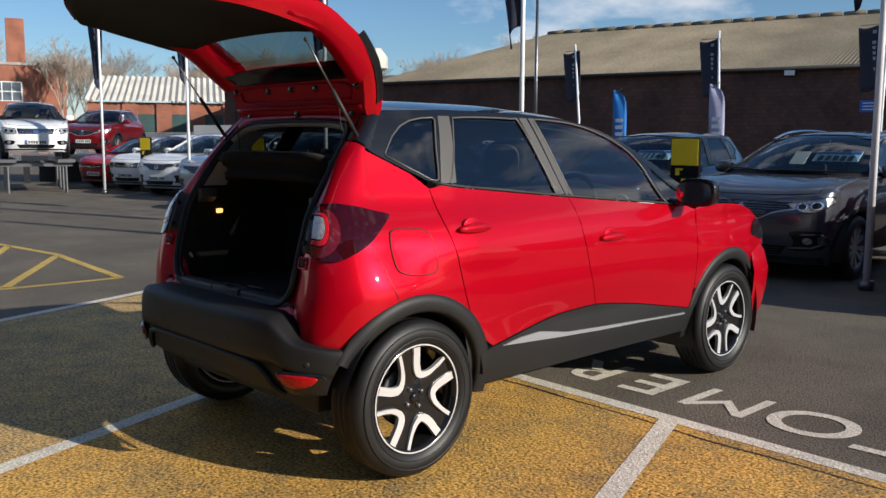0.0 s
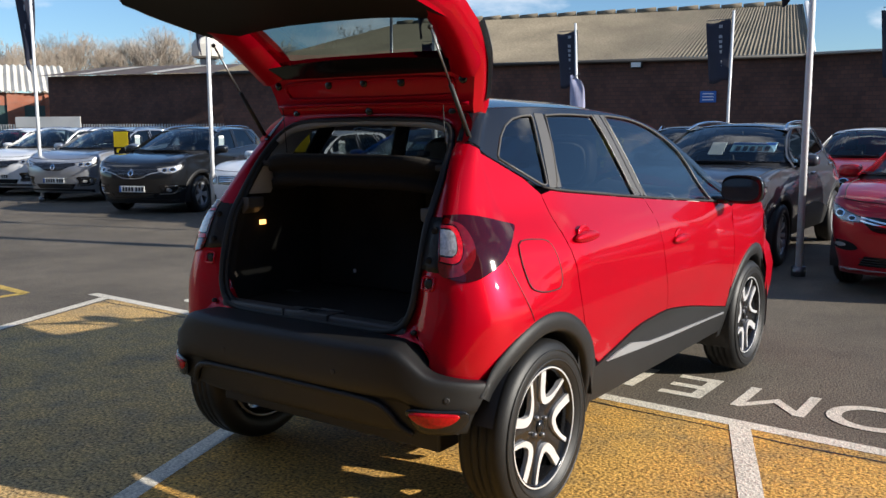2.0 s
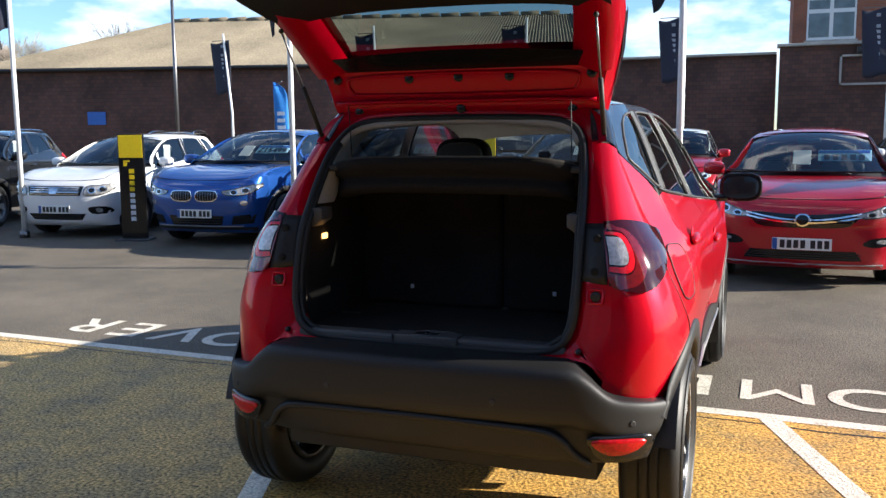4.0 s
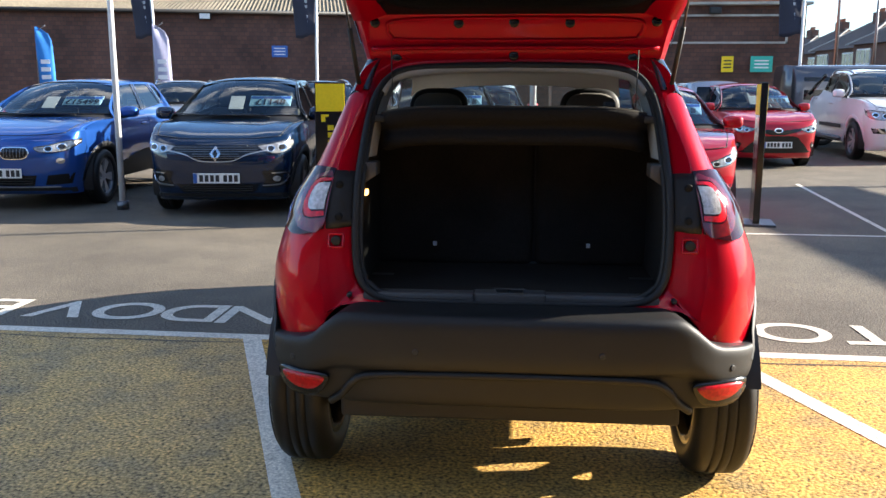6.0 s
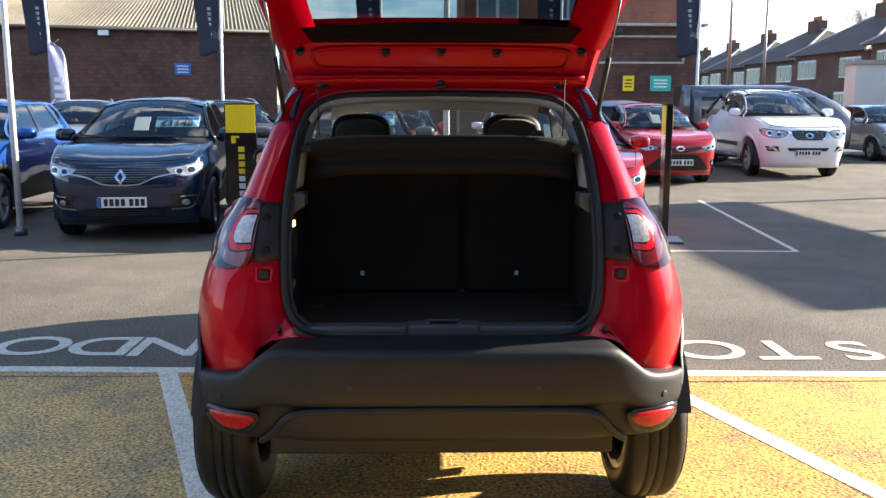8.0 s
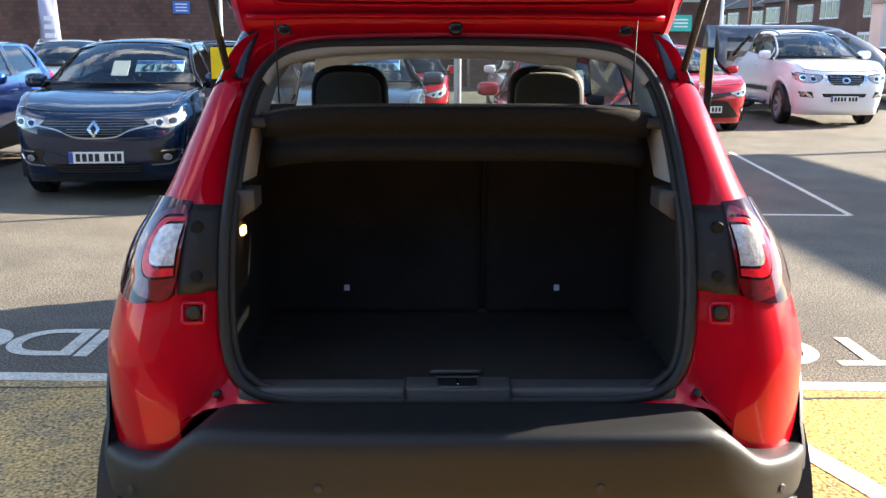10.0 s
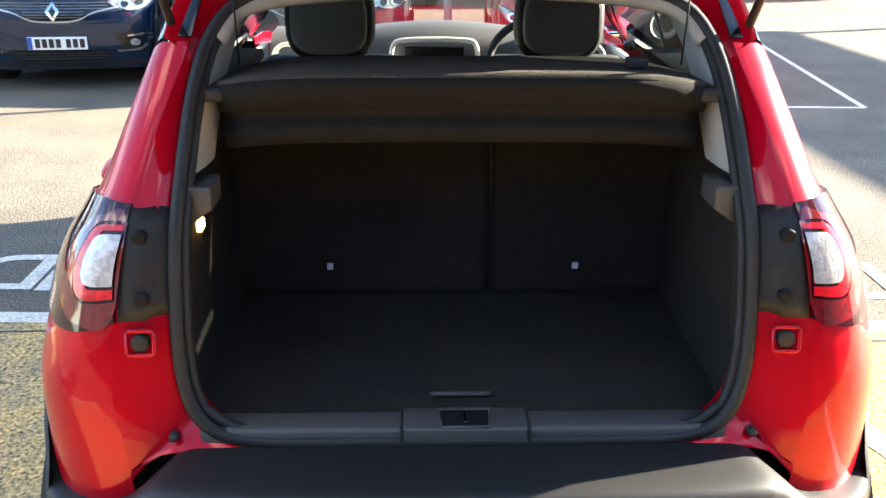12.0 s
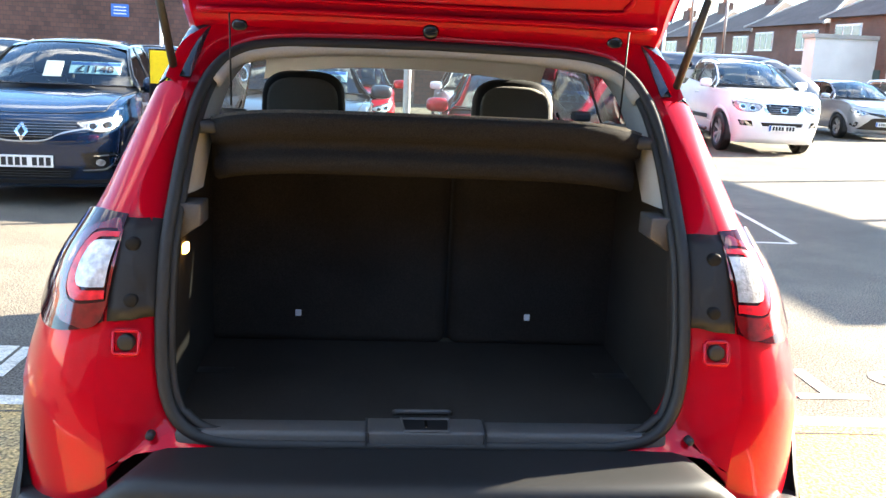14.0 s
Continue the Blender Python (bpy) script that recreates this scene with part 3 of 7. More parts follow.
for side in (1, -1):
    panel("rear_quarter_panel", [quarter], "red", hero, side=side, du=.045, dv=.04)
    panel("rear_door", [rear_door], "red", hero, side=side)
    panel("front_door", [front_door], "red", hero, side=side)
    panel("front_wing", [wing], "red", hero, side=side)
    panel("window_surround", [green_outer, win_q, win_r, win_f, win_t], "black_paint", hero, "gloss black pillars and window frames", side=side, du=.04, dv=.03)
    for nm, w in (("quarter_window", win_q), ("rear_door_window", win_r), ("front_door_window", win_f), ("door_mirror_quarterlight", win_t)):
        g = panel(nm, [w], "glass_privacy" if w in (win_q, win_r) else "glass_side", hero, "tinted window glass", proud=-0.006, thick=0, side=side, gap=-0.004)
        g.visible_shadow = w in (win_q, win_r)
    for w in (win_q, win_r, win_f):
        part("window_trim", bm_tube([(side * (q.x + .001), q.y, q.z) for q in (skin(s, z) for s, z in inset(w, -.004))], .0048, 6, True), "pillar_film", hero, "", True)
    # rubber strip under the windows
    pts = [skin(y, belt(y) + .006) + Vector((.003, 0, 0)) for y in np.linspace(.9, 2.9, 22)]
    part("waist_seal", bm_tube([(side * p.x, p.y, p.z) for p in pts], .006, 6), "matt_black", hero, "", True)
    # pale pillar bars between the panes
    for a, b, w in (((0.995, 1.268), (1.095, 1.572), .046), ((1.742, 1.192), (1.650, 1.574), .034), ((1.812, 1.186), (1.715, 1.574), .028)):
        pl = [(a[0] - w, a[1]), (a[0] + w, a[1]), (b[0] + w * .8, b[1]), (b[0] - w * .8, b[1])]
        panel("pillar_cover", [pl], "pillar_film", hero, "satin grey pillar cover", proud=.002, thick=.002, side=side, gap=0)
    # dark inner skin that closes the panel gaps
    under = [(y, .40) for y in np.linspace(1.05, 2.95, 5)] + [(2.95, 1.06), (1.9, 1.13), (1.0, 1.21), (.9, 1.24), (.9, .85)]
    panel("inner_side", [under], "matt_black", hero, proud=-.02, thick=0, side=side, gap=0)
    # cladding: sill and lower doors
    low = ([(1.085, .345)] + [(y, .338) for y in np.linspace(1.2, 2.85, 8)] + [(2.93, .36), (2.90, .47)] + [(y, clad_top(y) - .002) for y in np.linspace(2.85, 1.18, 16)] + [(1.09, .50)])
    panel("sill_cladding", [low], "cladding", hero, "grained black plastic sill cladding", proud=.008, thick=.02, side=side, gap=0)
    strip = [(1.215, .512), (1.6, .489), (1.97, .474), (2.5, .462), (2.80, .452), (2.80, .461), (2.4, .475), (1.97, .491), (1.70, .503), (1.48, .538), (1.33, .531)]
    panel("sill_strip", [strip], "silver_plastic", hero, "bright silver strip on the sill", proud=.018, thick=.008, side=side, gap=0)
    # wheel arches
    for cy, a0, a1 in ((HUB_R, 152, -8), (HUB_F, 188, -2)):
        rows = []
        for i in range(37):
            th = radians(a0 + (a1 - a0) * i / 36)
            row = []
            for r, o in ((ARCH_R + .004, -.002), (ARCH_R + .002, .006), (ARCH_R - .03, .009), (.392, .008), (.380, .0), (.378, -.05), (.385, -.22)):
                y, z = cy + r * math.cos(th), HUB_Z + r * math.sin(th)
                p = skin(y, max(z, .30)) if cy == HUB_F or y > .45 else skin(max(y, .36), max(z, .30))
                xx = min(p.x, .885)
                if cy == HUB_R and y < .50:
                    xx = min(xx, float(np.interp(y, [q[1] for q in bump_plan], [q[0] for q in bump_plan])) + .05 * max(0.0, y - .43))
                row.append((side * (xx + o), y, z))
            rows.append(row)
        part("wheel_arch", bm_grid(rows), "cladding", hero, "grained black plastic wheel arch", True)
    # wheel well
    for cy in (HUB_R, HUB_F):
        rows = []
        for i in range(25):
            th = radians(165 - 160 * i / 24) if cy == HUB_R else radians(200 - 220 * i / 24)
            rows.append([(side * x, cy + .40 * math.cos(th), HUB_Z + .40 * math.sin(th)) for x in (.86, .75, .6, .45)])
        part("wheel_well", bm_grid(rows), "matt_black", hero, "", True)
    # door handles, fuel flap, mirror
    for y, z in ((1.04, 1.072), (2.045, .965)):
        p = skin(y, z)
        bm = bmesh.new()
        bmesh.ops.create_uvsphere(bm, u_segments=20, v_segments=12, radius=1)
        for v in bm.verts:
            v.co = Vector((side * (p.x + .012 + v.co.x * .022), y + v.co.y * .105, z + v.co.z * .023 - .012 * v.co.y ** 2 * 0.3))
        h = part("door_handle", bm, "red", hero, "", True)
        bm = bmesh.new()
        bmesh.ops.create_uvsphere(bm, u_segments=18, v_segments=10, radius=1)
        for v in bm.verts:
            v.co = Vector((side * (p.x - .003 + v.co.x * .008), y - .01 + v.co.y * .055, z + .004 + v.co.z * .046))
        part("grip_recess", bm, "red", h, "", True)
    p = skin(2.62, 1.13)
    bm = bm_box(side * .80, side * .90, 2.66, 2.72, 1.095, 1.135, .012)
    mir = part("door_mirror", bm, "gloss_black", hero, "gloss black door mirror", True)
    bm = bmesh.new()
    bmesh.ops.create_uvsphere(bm, u_segments=24, v_segments=14, radius=1)
    for v in bm.verts:
        c = v.co.copy()
        c = Vector([math.copysign(abs(q) ** 0.62, q) for q in c])
        v.co = Vector((side * (.965 + c.x * .115), 2.72 + max(c.y, -.25) * .085, 1.175 + c.z * .080))
    part("mirror_shell", bm, "black_paint", mir, "", True)
    bm = bmesh.new()
    bmesh.ops.create_circle(bm, cap_ends=True, segments=24, radius=1)
    for v in bm.verts:
        c = v.co.copy()
        c = Vector([math.copysign(abs(q) ** 0.7, q) for q in c])
        v.co = Vector((side * (.965 + c.x * .095), 2.672 + .0255 * c.x, 1.175 + c.y * .062))
    part("mirror_glass", bm, material("mirror_silver_%d" % side, (.80, .82, .84), .03, 1.0), mir)
for side in (1, -1):
    part("bumper_seam", bm_tube([(side * q.x, q.y, q.z) for q in (skin(s, z) + skin_normal(s, z) * .0008 for s, z in spline([(.470, 1.035), (.505, .96), (.545, .87), (.578, .800)], 6))], .0016, 5), "rubber", hero)
flap = spline([(.60, 1.075), (.72, 1.085), (.785, 1.06), (.80, .96), (.79, .905), (.74, .892), (.64, .90), (.585, .94)], 4, True)
panel("fuel_flap", [flap], "red", hero, proud=.0035, thick=.003, du=.02, dv=.02)
part("fuel_flap_gap", bm_tube([skin(s, z) + skin_normal(s, z) * .003 for s, z in flap], .0026, 6, True), "rubber", hero, "", True)

# roof, bonnet, windscreen, front bumper
rows = []
for y in np.linspace(.70, 2.44, 30):
    ze = roof_edge(y)
    xe = side_x(y, ze)
    rows.append([(xe * u, y, ze + .055 * (1 - abs(u) ** 2.4)) for u in np.linspace(-1, 1, 25)])
part("roof", bm_grid(rows), "black_paint", hero, "glossy black roof panel", True)
rows = []
for i in range(17):
    f = i / 16
    y = 2.44 + (2.965 - 2.44) * f
    ze = roof_edge(y)
    xe = side_x(y, ze) + .01
    rows.append([(xe * u, y - .10 * u * u + .13 * f * (1 - u * u) + .05 * (1 - f) * (1 - u * u), ze + .055 * (1 - abs(u) ** 2.4) * (1 - .8 * f)) for u in np.linspace(-1, 1, 21)])
ws = part("windscreen", bm_grid(rows), "glass_front", hero, "", True)
ws.visible_shadow = False
bonnet_z = smooth_table([(2.95, 1.105), (3.3, 1.082), (3.6, 1.03), (3.8, .955), (3.95, .86), (4.08, .70)], .05)
rows = []
for y in np.linspace(2.94, 4.03, 20):
    z0 = bonnet_z(y)
    xe = side_x(y, min(z0, 1.09)) - .004
    rows.append([(xe * u, y + .12 * (1 - u * u) * (y - 2.94), z0 - .03 * abs(u) ** 3 + .012 * math.exp(-((abs(u) - .55) / .15) ** 2)) for u in np.linspace(-1, 1, 23)])
part("bonnet", bm_grid(rows), "red", hero, "", True)
rows = []
for k, (z, yc, w) in enumerate(((.24, 4.00, .74), (.36, 4.10, .79), (.50, 4.15, .81), (.62, 4.165, .815), (.74, 4.13, .79), (.82, 4.06, .75), (.88, 3.98, .70))):
    rows.append([(w * math.sin(a) * 1.06, 3.62 + (yc - 3.62) * max(0, math.cos(a)) ** .55, z) for a in np.linspace(-1.57, 1.57, 29)])
part("front_bumper", bm_grid(rows), "red", hero, "", True)
for side in (1, -1):
    hl = [(3.60, .88), (3.72, .84), (3.86, .82), (3.86, .875), (3.78, .93), (3.68, .965)]
    panel("headlight", [spline(hl, 4, True)], "gloss_black", hero, "", proud=.006, thick=.004, side=side, gap=0)

# lower rear: bumper with a raised skirt line, reflectors, parking sensors
bp_len = [0.0]
for (x0, y0), (x1, y1) in zip(bump_plan, bump_plan[1:]):
    bp_len.append(bp_len[-1] + math.hypot(x1 - x0, y1 - y0))
bx_at = lambda s: float(np.interp(s, bp_len, [p[0] for p in bump_plan]))
by_at = lambda s: float(np.interp(s, bp_len, [p[1] for p in bump_plan]))
face_y = lambda x: float(np.interp(x, [p[0] for p in bump_plan], [p[1] for p in bump_plan]))
bump_top = smooth_table([(0, .750), (.50, .750), (.562, .749), (.612, .712), (.665, .662), (.70, .644), (.78, .630), (.90, .614)], .010)
bump_low = smooth_table([(0, .415), (.55, .415), (.70, .425), (.90, .445)], .03)


def blend(x, a, b):
    f = max(0.0, min(1.0, (x - a) / (b - a)))
    return f * f * (3 - 2 * f)


bump_prof = [(.120, .415), (.070, .420), (.048, .450), (.036, .51), (.029, .545), (.010, .565), (.0, .60), (.0, .66), (.003, .712), (.014, .735), (.034, .744), (.082, .748), (.164, .750)]
rows = []
for back, zb in spline(bump_prof, 3):
    row = []
    for i in range(-34, 35):
        f = abs(i) / 34
        z = zb
        for _ in range(3):
            end = HUB_R - math.sqrt(max(.01, ARCH_R ** 2 - (z - HUB_Z) ** 2)) + .012
            s_end = float(np.interp(end, [p[1] for p in bump_plan], bp_len))
            s = f * s_end
            x, y = bx_at(s), by_at(s)
            z = bump_low(x) + (zb - .415) / .335 * (bump_top(x) - bump_low(x))
        e = .004
        tx, ty = bx_at(s + e) - bx_at(max(0, s - e)), by_at(s + e) - by_at(max(0, s - e))
        tl = math.hypot(tx, ty)
        k = 1 - (.50 if zb > .70 else .90 if zb > .6 else .70) * blend(x, .56, .76)
        x, y = x - ty / tl * back * k, y + tx / tl * back * k
        row.append((math.copysign(x, i) if i else 0, y, z))
    rows.append(row)
bump = part("rear_bumper", bm_grid(rows), "cladding", hero, "grained black plastic rear bumper", True)
# skirt line: a rounded lip that arches over the lower valance
lip = [(-.60, .190, .418), (-.555, .162, .455), (-.515, .142, .505), (-.45, .132, .532), (-.25, .124, .540), (0, .122, .542), (.25, .124, .540), (.45, .132, .532), (.515, .142, .505), (.555, .162, .455), (.60, .190, .418)]
part("skirt_lip", bm_tube(spline(lip, 5), .013, 8), "cladding", bump, "", True)
part("valance", bm_grid([[(x, .205 - .02 * (1 - (x / .6) ** 2), z) for x in np.linspace(-.56, .56, 13)] for z in (.42, .43, .45, .47)]), "matt_black", bump, "", True)
for side in (1, -1):
    o = spline([(.612, .514), (.69, .520), (.760, .514), (.752, .491), (.715, .470), (.665, .466), (.628, .484)], 4, True)
    rec = spline([(.600, .522), (.69, .529), (.780, .524), (.780, .478), (.738, .444), (.66, .440), (.618, .466)], 4, True)
    for nm, poly, mt, pr in (("reflector_recess", rec, "gloss_black", .006), ("reflector", o, "reflector_red", .013)):
        bm = flat_fill([poly], .03, .02)
        for v in bm.verts:
            x, z = v.co.x, v.co.y
            yb = face_y(x) + .045 * (1 - .7 * blend(x, .52, .74)) * max(0, (.565 - z) / .1)
            sl = (face_y(x + .004) - face_y(x - .004)) / .008
            n = Vector((sl, -1, 0)).normalized()
            v.co = Vector((side * (x + n.x * pr), yb + n.y * pr, z))
        if side < 0:
            bmesh.ops.reverse_faces(bm, faces=bm.faces[:])
        r = part(nm, bm, mt, bump, "red reflector" if nm == "reflector" else "", True)
        mo = r.modifiers.new("thickness", "SOLIDIFY")
        mo.thickness, mo.offset = .012, 0
    for x, z in ((.30, .625), (.735, .565)):
        bm = bm_revolve([(0, .0), (-.002, .008), (-.001, .0105), (.01, .0105)], 14)
        bm.transform(Matrix.Translation((side * x, face_y(x) - .002, z)) @ Matrix.Rotation(radians(90 + side * (35 if x > .5 else 2)), 4, "Z"))
        part("parking_sensor", bm, "matt_black", bump, "", True)
    # tail lights: smoked lens round the corner, red light guides, a clear middle
    tl = spline([(0.0, .992), (.06, .978), (.16, .968), (.27, .975), (.42, 1.020), (.54, 1.085), (.625, 1.140), (.55, 1.160), (.40, 1.182), (.22, 1.194), (.10, 1.193), (.0, 1.190)], 5) + [(0.0, y) for y in np.linspace(1.175, 1.005, 10)]
    t = panel("tail_light", [tl], "lens_dark", hero, "smoked red tail light with a clear centre", proud=.010, thick=.012, side=side, gap=0, du=.02, dv=.02)
    fine = dict(side=side, gap=0, du=.02, dv=.015)
    clear = spline([(.002, 1.056), (.085, 1.054), (.112, 1.062), (.124, 1.082), (.122, 1.116), (.106, 1.134), (.075, 1.140), (.002, 1.142)], 4)
    panel("clear_lens", [clear], "lens_clear", t, "clear ribbed lens", proud=.0150, thick=.003, **fine)
    ring = spline([(.001, 1.034), (.10, 1.029), (.146, 1.044), (.166, 1.078), (.163, 1.120), (.138, 1.146), (.085, 1.155), (.001, 1.157)], 5)
    panel("light_guide", [ring + [(.001, 1.148)] + [(a, b + (.006 if b > 1.1 else -.006)) if a < .09 else (a + .006, b) for a, b in clear[::-1]] + [(.001, 1.049)]], "lens_orange", t, "bright red light guide", proud=.0130, thick=.003, **fine)
    outer_ = spline([(.004, .996), (.12, .984), (.205, 1.008), (.255, 1.062), (.246, 1.120), (.195, 1.156), (.11, 1.170), (.004, 1.168)], 5, True)
    panel("outer_guide", [outer_, inset(ring, -.006)], "lens_deep", t, "deep red lens", proud=.0120, thick=.003, **fine)


# ---- tailgate opening: gutter, seal, boot ----
op_in = [(0, .752), (.25, .752), (.39, .755), (.475, .778), (.518, .84), (.532, .95), (.533, 1.1), (.527, 1.22), (.516, 1.345), (.494, 1.445), (.447, 1.510), (.36, 1.537), (.2, 1.545), (0, 1.548)]
op_out = [(0, .744), (.25, .744), (.44, .744), (.575, .736), (.626, .690), (.632, .95), (.628, 1.1), (.612, 1.22), (.590, 1.345), (.572, 1.46), (.535, 1.550), (.40, 1.600), (.2, 1.612), (0, 1.616)]
op_in_s, op_out_s = spline(op_in, 5), spline(op_out, 5)
op_out_s = [((skin(0, z).x + .004) if z < 1.44 and x > .60 or .80 < z < 1.44 else x, z) for x, z in op_out_s]


def ring(points):
    """A half outline in (x, z) mirrored to a whole one."""
    return points + [(-x, z) for x, z in points[::-1][1:-1]]


ri, ro = ring(op_in_s), ring(op_out_s)
rows = [[(x, rear_y(z), z) for x, z in ro],
        [((x * .55 + a * .45), rear_y(z * .55 + b * .45) + .004, z * .55 + b * .45) for (x, z), (a, b) in zip(ro, ri)],
        [((x * .2 + a * .8), rear_y(b) + .022, z * .2 + b * .8) for (x, z), (a, b) in zip(ro, ri)],
        [(a, rear_y(b) + .030, b) for a, b in ri],
        [(a * .985, rear_y(b) + .075, b) for a, b in ri]]
part("opening_frame", bm_grid(rows, True), "red", hero, "", True)
seal = [Vector((a * .995, rear_y(b) + .016, b)) for a, b in ri]
part("opening_seal", bm_tube(seal, .0135, 8, True), "rubber", hero, "black rubber opening seal", True)
part("seal_lip", bm_tube([Vector((a * .968, rear_y(b) + .030, b + (.012 if b < .8 else -.012 if b > 1.5 else 0))) for a, b in ri], .010, 8, True), "rubber", hero, "", True)
for side in (1, -1):
    pl = [(.542, 1.000), (.630, .995), (.626, 1.190), (.538, 1.184)]
    bm = flat_fill([pl], .03, .03)
    for v in bm.verts:
        v.co = Vector((side * v.co.x, rear_y(v.co.y) - .008 + .02 * (v.co.x < .565), v.co.y))
    if side < 0:
        bmesh.ops.reverse_faces(bm, faces=bm.faces[:])
    sk = part("lamp_bracket", bm, "cladding", hero, "black plastic lamp bracket", True)
    sk.modifiers.new("thickness", "SOLIDIFY").thickness = .012
    # fixing holes are raised near-black discs, the shade inside them put into the colour
    for x, z, r in ((.588, 1.140, .014), (.586, 1.035, .013), (.594, .953, .017)):
        bm = bm_revolve([(-.004, .0), (-.004, r * .75), (-.002, r), (.012, r)], 18)
        bm.transform(Matrix.Translation((side * x, rear_y(z) - (.010 if z > 1 else 0.0), z)) @ Matrix.Rotation(radians(90), 4, "Z"))
        part("rubber_plug" if z < 1 else "fixing_hole", bm, "rubber" if z < 1 else "gate_lining", hero, "", True)
    loop = [(.572, .931), (.568, .936), (.568, .971), (.572, .976), (.614, .976), (.618, .971), (.618, .936), (.614, .931)]
    part("buffer_recess", bm_tube([(side * x, rear_y(z) - .001, z) for x, z in loop], .0045, 6, True), "red", hero, "", True)
    bm = bm_revolve([(-.006, .0), (-.006, .007), (-.002, .009), (.012, .009)], 12)
    bm.transform(Matrix.Translation((side * .545, rear_y(.775) + .002, .772)) @ Matrix.Rotation(radians(90), 4, "Z"))
    part("clip", bm, "matt_black", hero, "", True)

# boot lining
bx, by0, by1 = .56, .31, .95
part("boot_floor", bm_box(-bx, bx, by0, by1, .735, .755, .004), "carpet", hero, "dark carpeted boot floor")
for side in (1, -1):
    rows = [[(side * x, y, z) for x, y in ((.531 if z > .8 else .49, rear_y(z) + .028), (.512 if z > .8 else .47, rear_y(z) + .070), (.524, rear_y(z) + .10), (.532, .5), (.536, .7), (.54, 1.09))] for z in (.72, .85, 1.0, 1.15, 1.25, 1.30)]
    part("boot_side_trim", bm_grid(rows), "carpet", hero, "", True)
    bm = bm_box(.470, .514, .410, .50, 1.140, 1.212, .004)
    for v in bm.verts:
        if v.co.x < .48 and v.co.z < 1.17:
            v.co.z += .025
        v.co.x *= side
    bmesh.ops.recalc_face_normals(bm, faces=bm.faces[:])
    part("shelf_support", bm, "grey_trim", hero, "grey plastic shelf support", True)
    rows = [[(side * (float(np.interp(z, [1.1, 1.22, 1.345, 1.445, 1.51], [.531, .527, .516, .494, .452])) - q), rear_y(z) + d, z) for q, d in ((.010, .035), (.022, .055), (.030, .10), (.034, .16))] for z in np.linspace(1.225, 1.505, 12)]
    part("pillar_trim", bm_grid(rows), "headlining", hero, "pale grey pillar trim", True)
bm = bm_box(-.50, .50, .268, .335, .735, .782, .010)
sill = part("boot_sill_trim", bm, "grey_trim", hero, "grey plastic sill trim", True)
part("latch_cover", bm_box(-.120, .120, .262, .338, .737, .7855, .006), "grey_trim", sill, "", True)
for x in (-.121, .121):
    part("sill_joint", bm_box(x - .0025, x + .0025, .260, .338, .75, .7845, .001), "matt_black", sill)
# raised near-black block for the recess; its shade is in the colour
part("latch_recess", bm_box(-.047, .047, .268, .326, .770, .7868, .003), "gate_lining", sill)
part("latch_frame", bm_tube([(-.044, .266, .7860), (.044, .266, .7860), (.050, .328, .7862), (-.050, .328, .7862)], .0035, 6, True), "grey_trim", sill, "", True)
part("latch", bm_box(-.003, .003, .280, .314, .785, .790, .001), "chrome", sill)
part("floor_handle", bm_tube([(-.062, .43, .758), (-.055, .422, .764), (.055, .422, .764), (.062, .43, .758)], .0055, 8), "grey_trim", hero, "", True)
# seat backs, split two thirds to one third
# black strip added behind the split to keep cabin light out of it
part("seat_gap", bm_box(.03, .15, .955, 1.0, .76, 1.28, .01), "matt_black", hero)
for x0, x1 in ((-.56, .090), (.095, .56)):
    part("rear_seat_back", bm_box(x0, x1, .925, 1.06, .75, 1.33, .03, 3), "carpet", hero, "dark carpeted rear seat back", True)
for x in (-.312, .312):
    part("seat_label", bm_box(x - .008, x + .008, .919, .924, .828, .846, .002), "print_white", hero)
# parcel shelf
rows = []
for i, v in enumerate(np.linspace(0, 1, 10)):
    y = .485 + v * .40
    w = .470 + .02 * v
    rows.append([(w * u, y + .05 * abs(u) ** 8 * (1 - v), 1.407 - .026 * abs(u) ** 6 - .034 * v + .004 * math.sin(v * 3)) for u in np.linspace(-1, 1, 21)])
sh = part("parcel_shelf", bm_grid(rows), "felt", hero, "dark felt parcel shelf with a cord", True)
sh.modifiers.new("thickness", "SOLIDIFY").thickness = .02
rows = []
for z, w, y in ((1.400, .472, .484), (1.385, .474, .480), (1.352, .470, .486), (1.345, .466, .505), (1.318, .465, .508), (1.308, .466, .494), (1.278, .465, .498), (1.268, .46, .52), (1.262, .455, .62)):
    rows.append([(w * u, y + .05 * abs(u) ** 8, z - .026 * abs(u) ** 6) for u in np.linspace(-1, 1, 25)])
part("shelf_apron", bm_grid(rows), "felt_shaded", hero, "", True).modifiers.new("thickness", "SOLIDIFY").thickness = .012
# ledges added past the shelf's ends to stop sun leaking into the boot
for side in (1, -1):
    part("shelf_ledge", bm_box(min(side * .455, side * .60), max(side * .455, side * .60), .52, 1.0, 1.345, 1.372, .008), "matt_black", hero, "", True)
part("cord_clip", bm_box(.325, .365, .58, .62, 1.398, 1.420, .006), "matt_black", hero)
part("boot_lamp", bm_box(-.534, -.523, .525, .56, 1.080, 1.102, .003), "lamp_glow", hero, "small lit boot lamp")
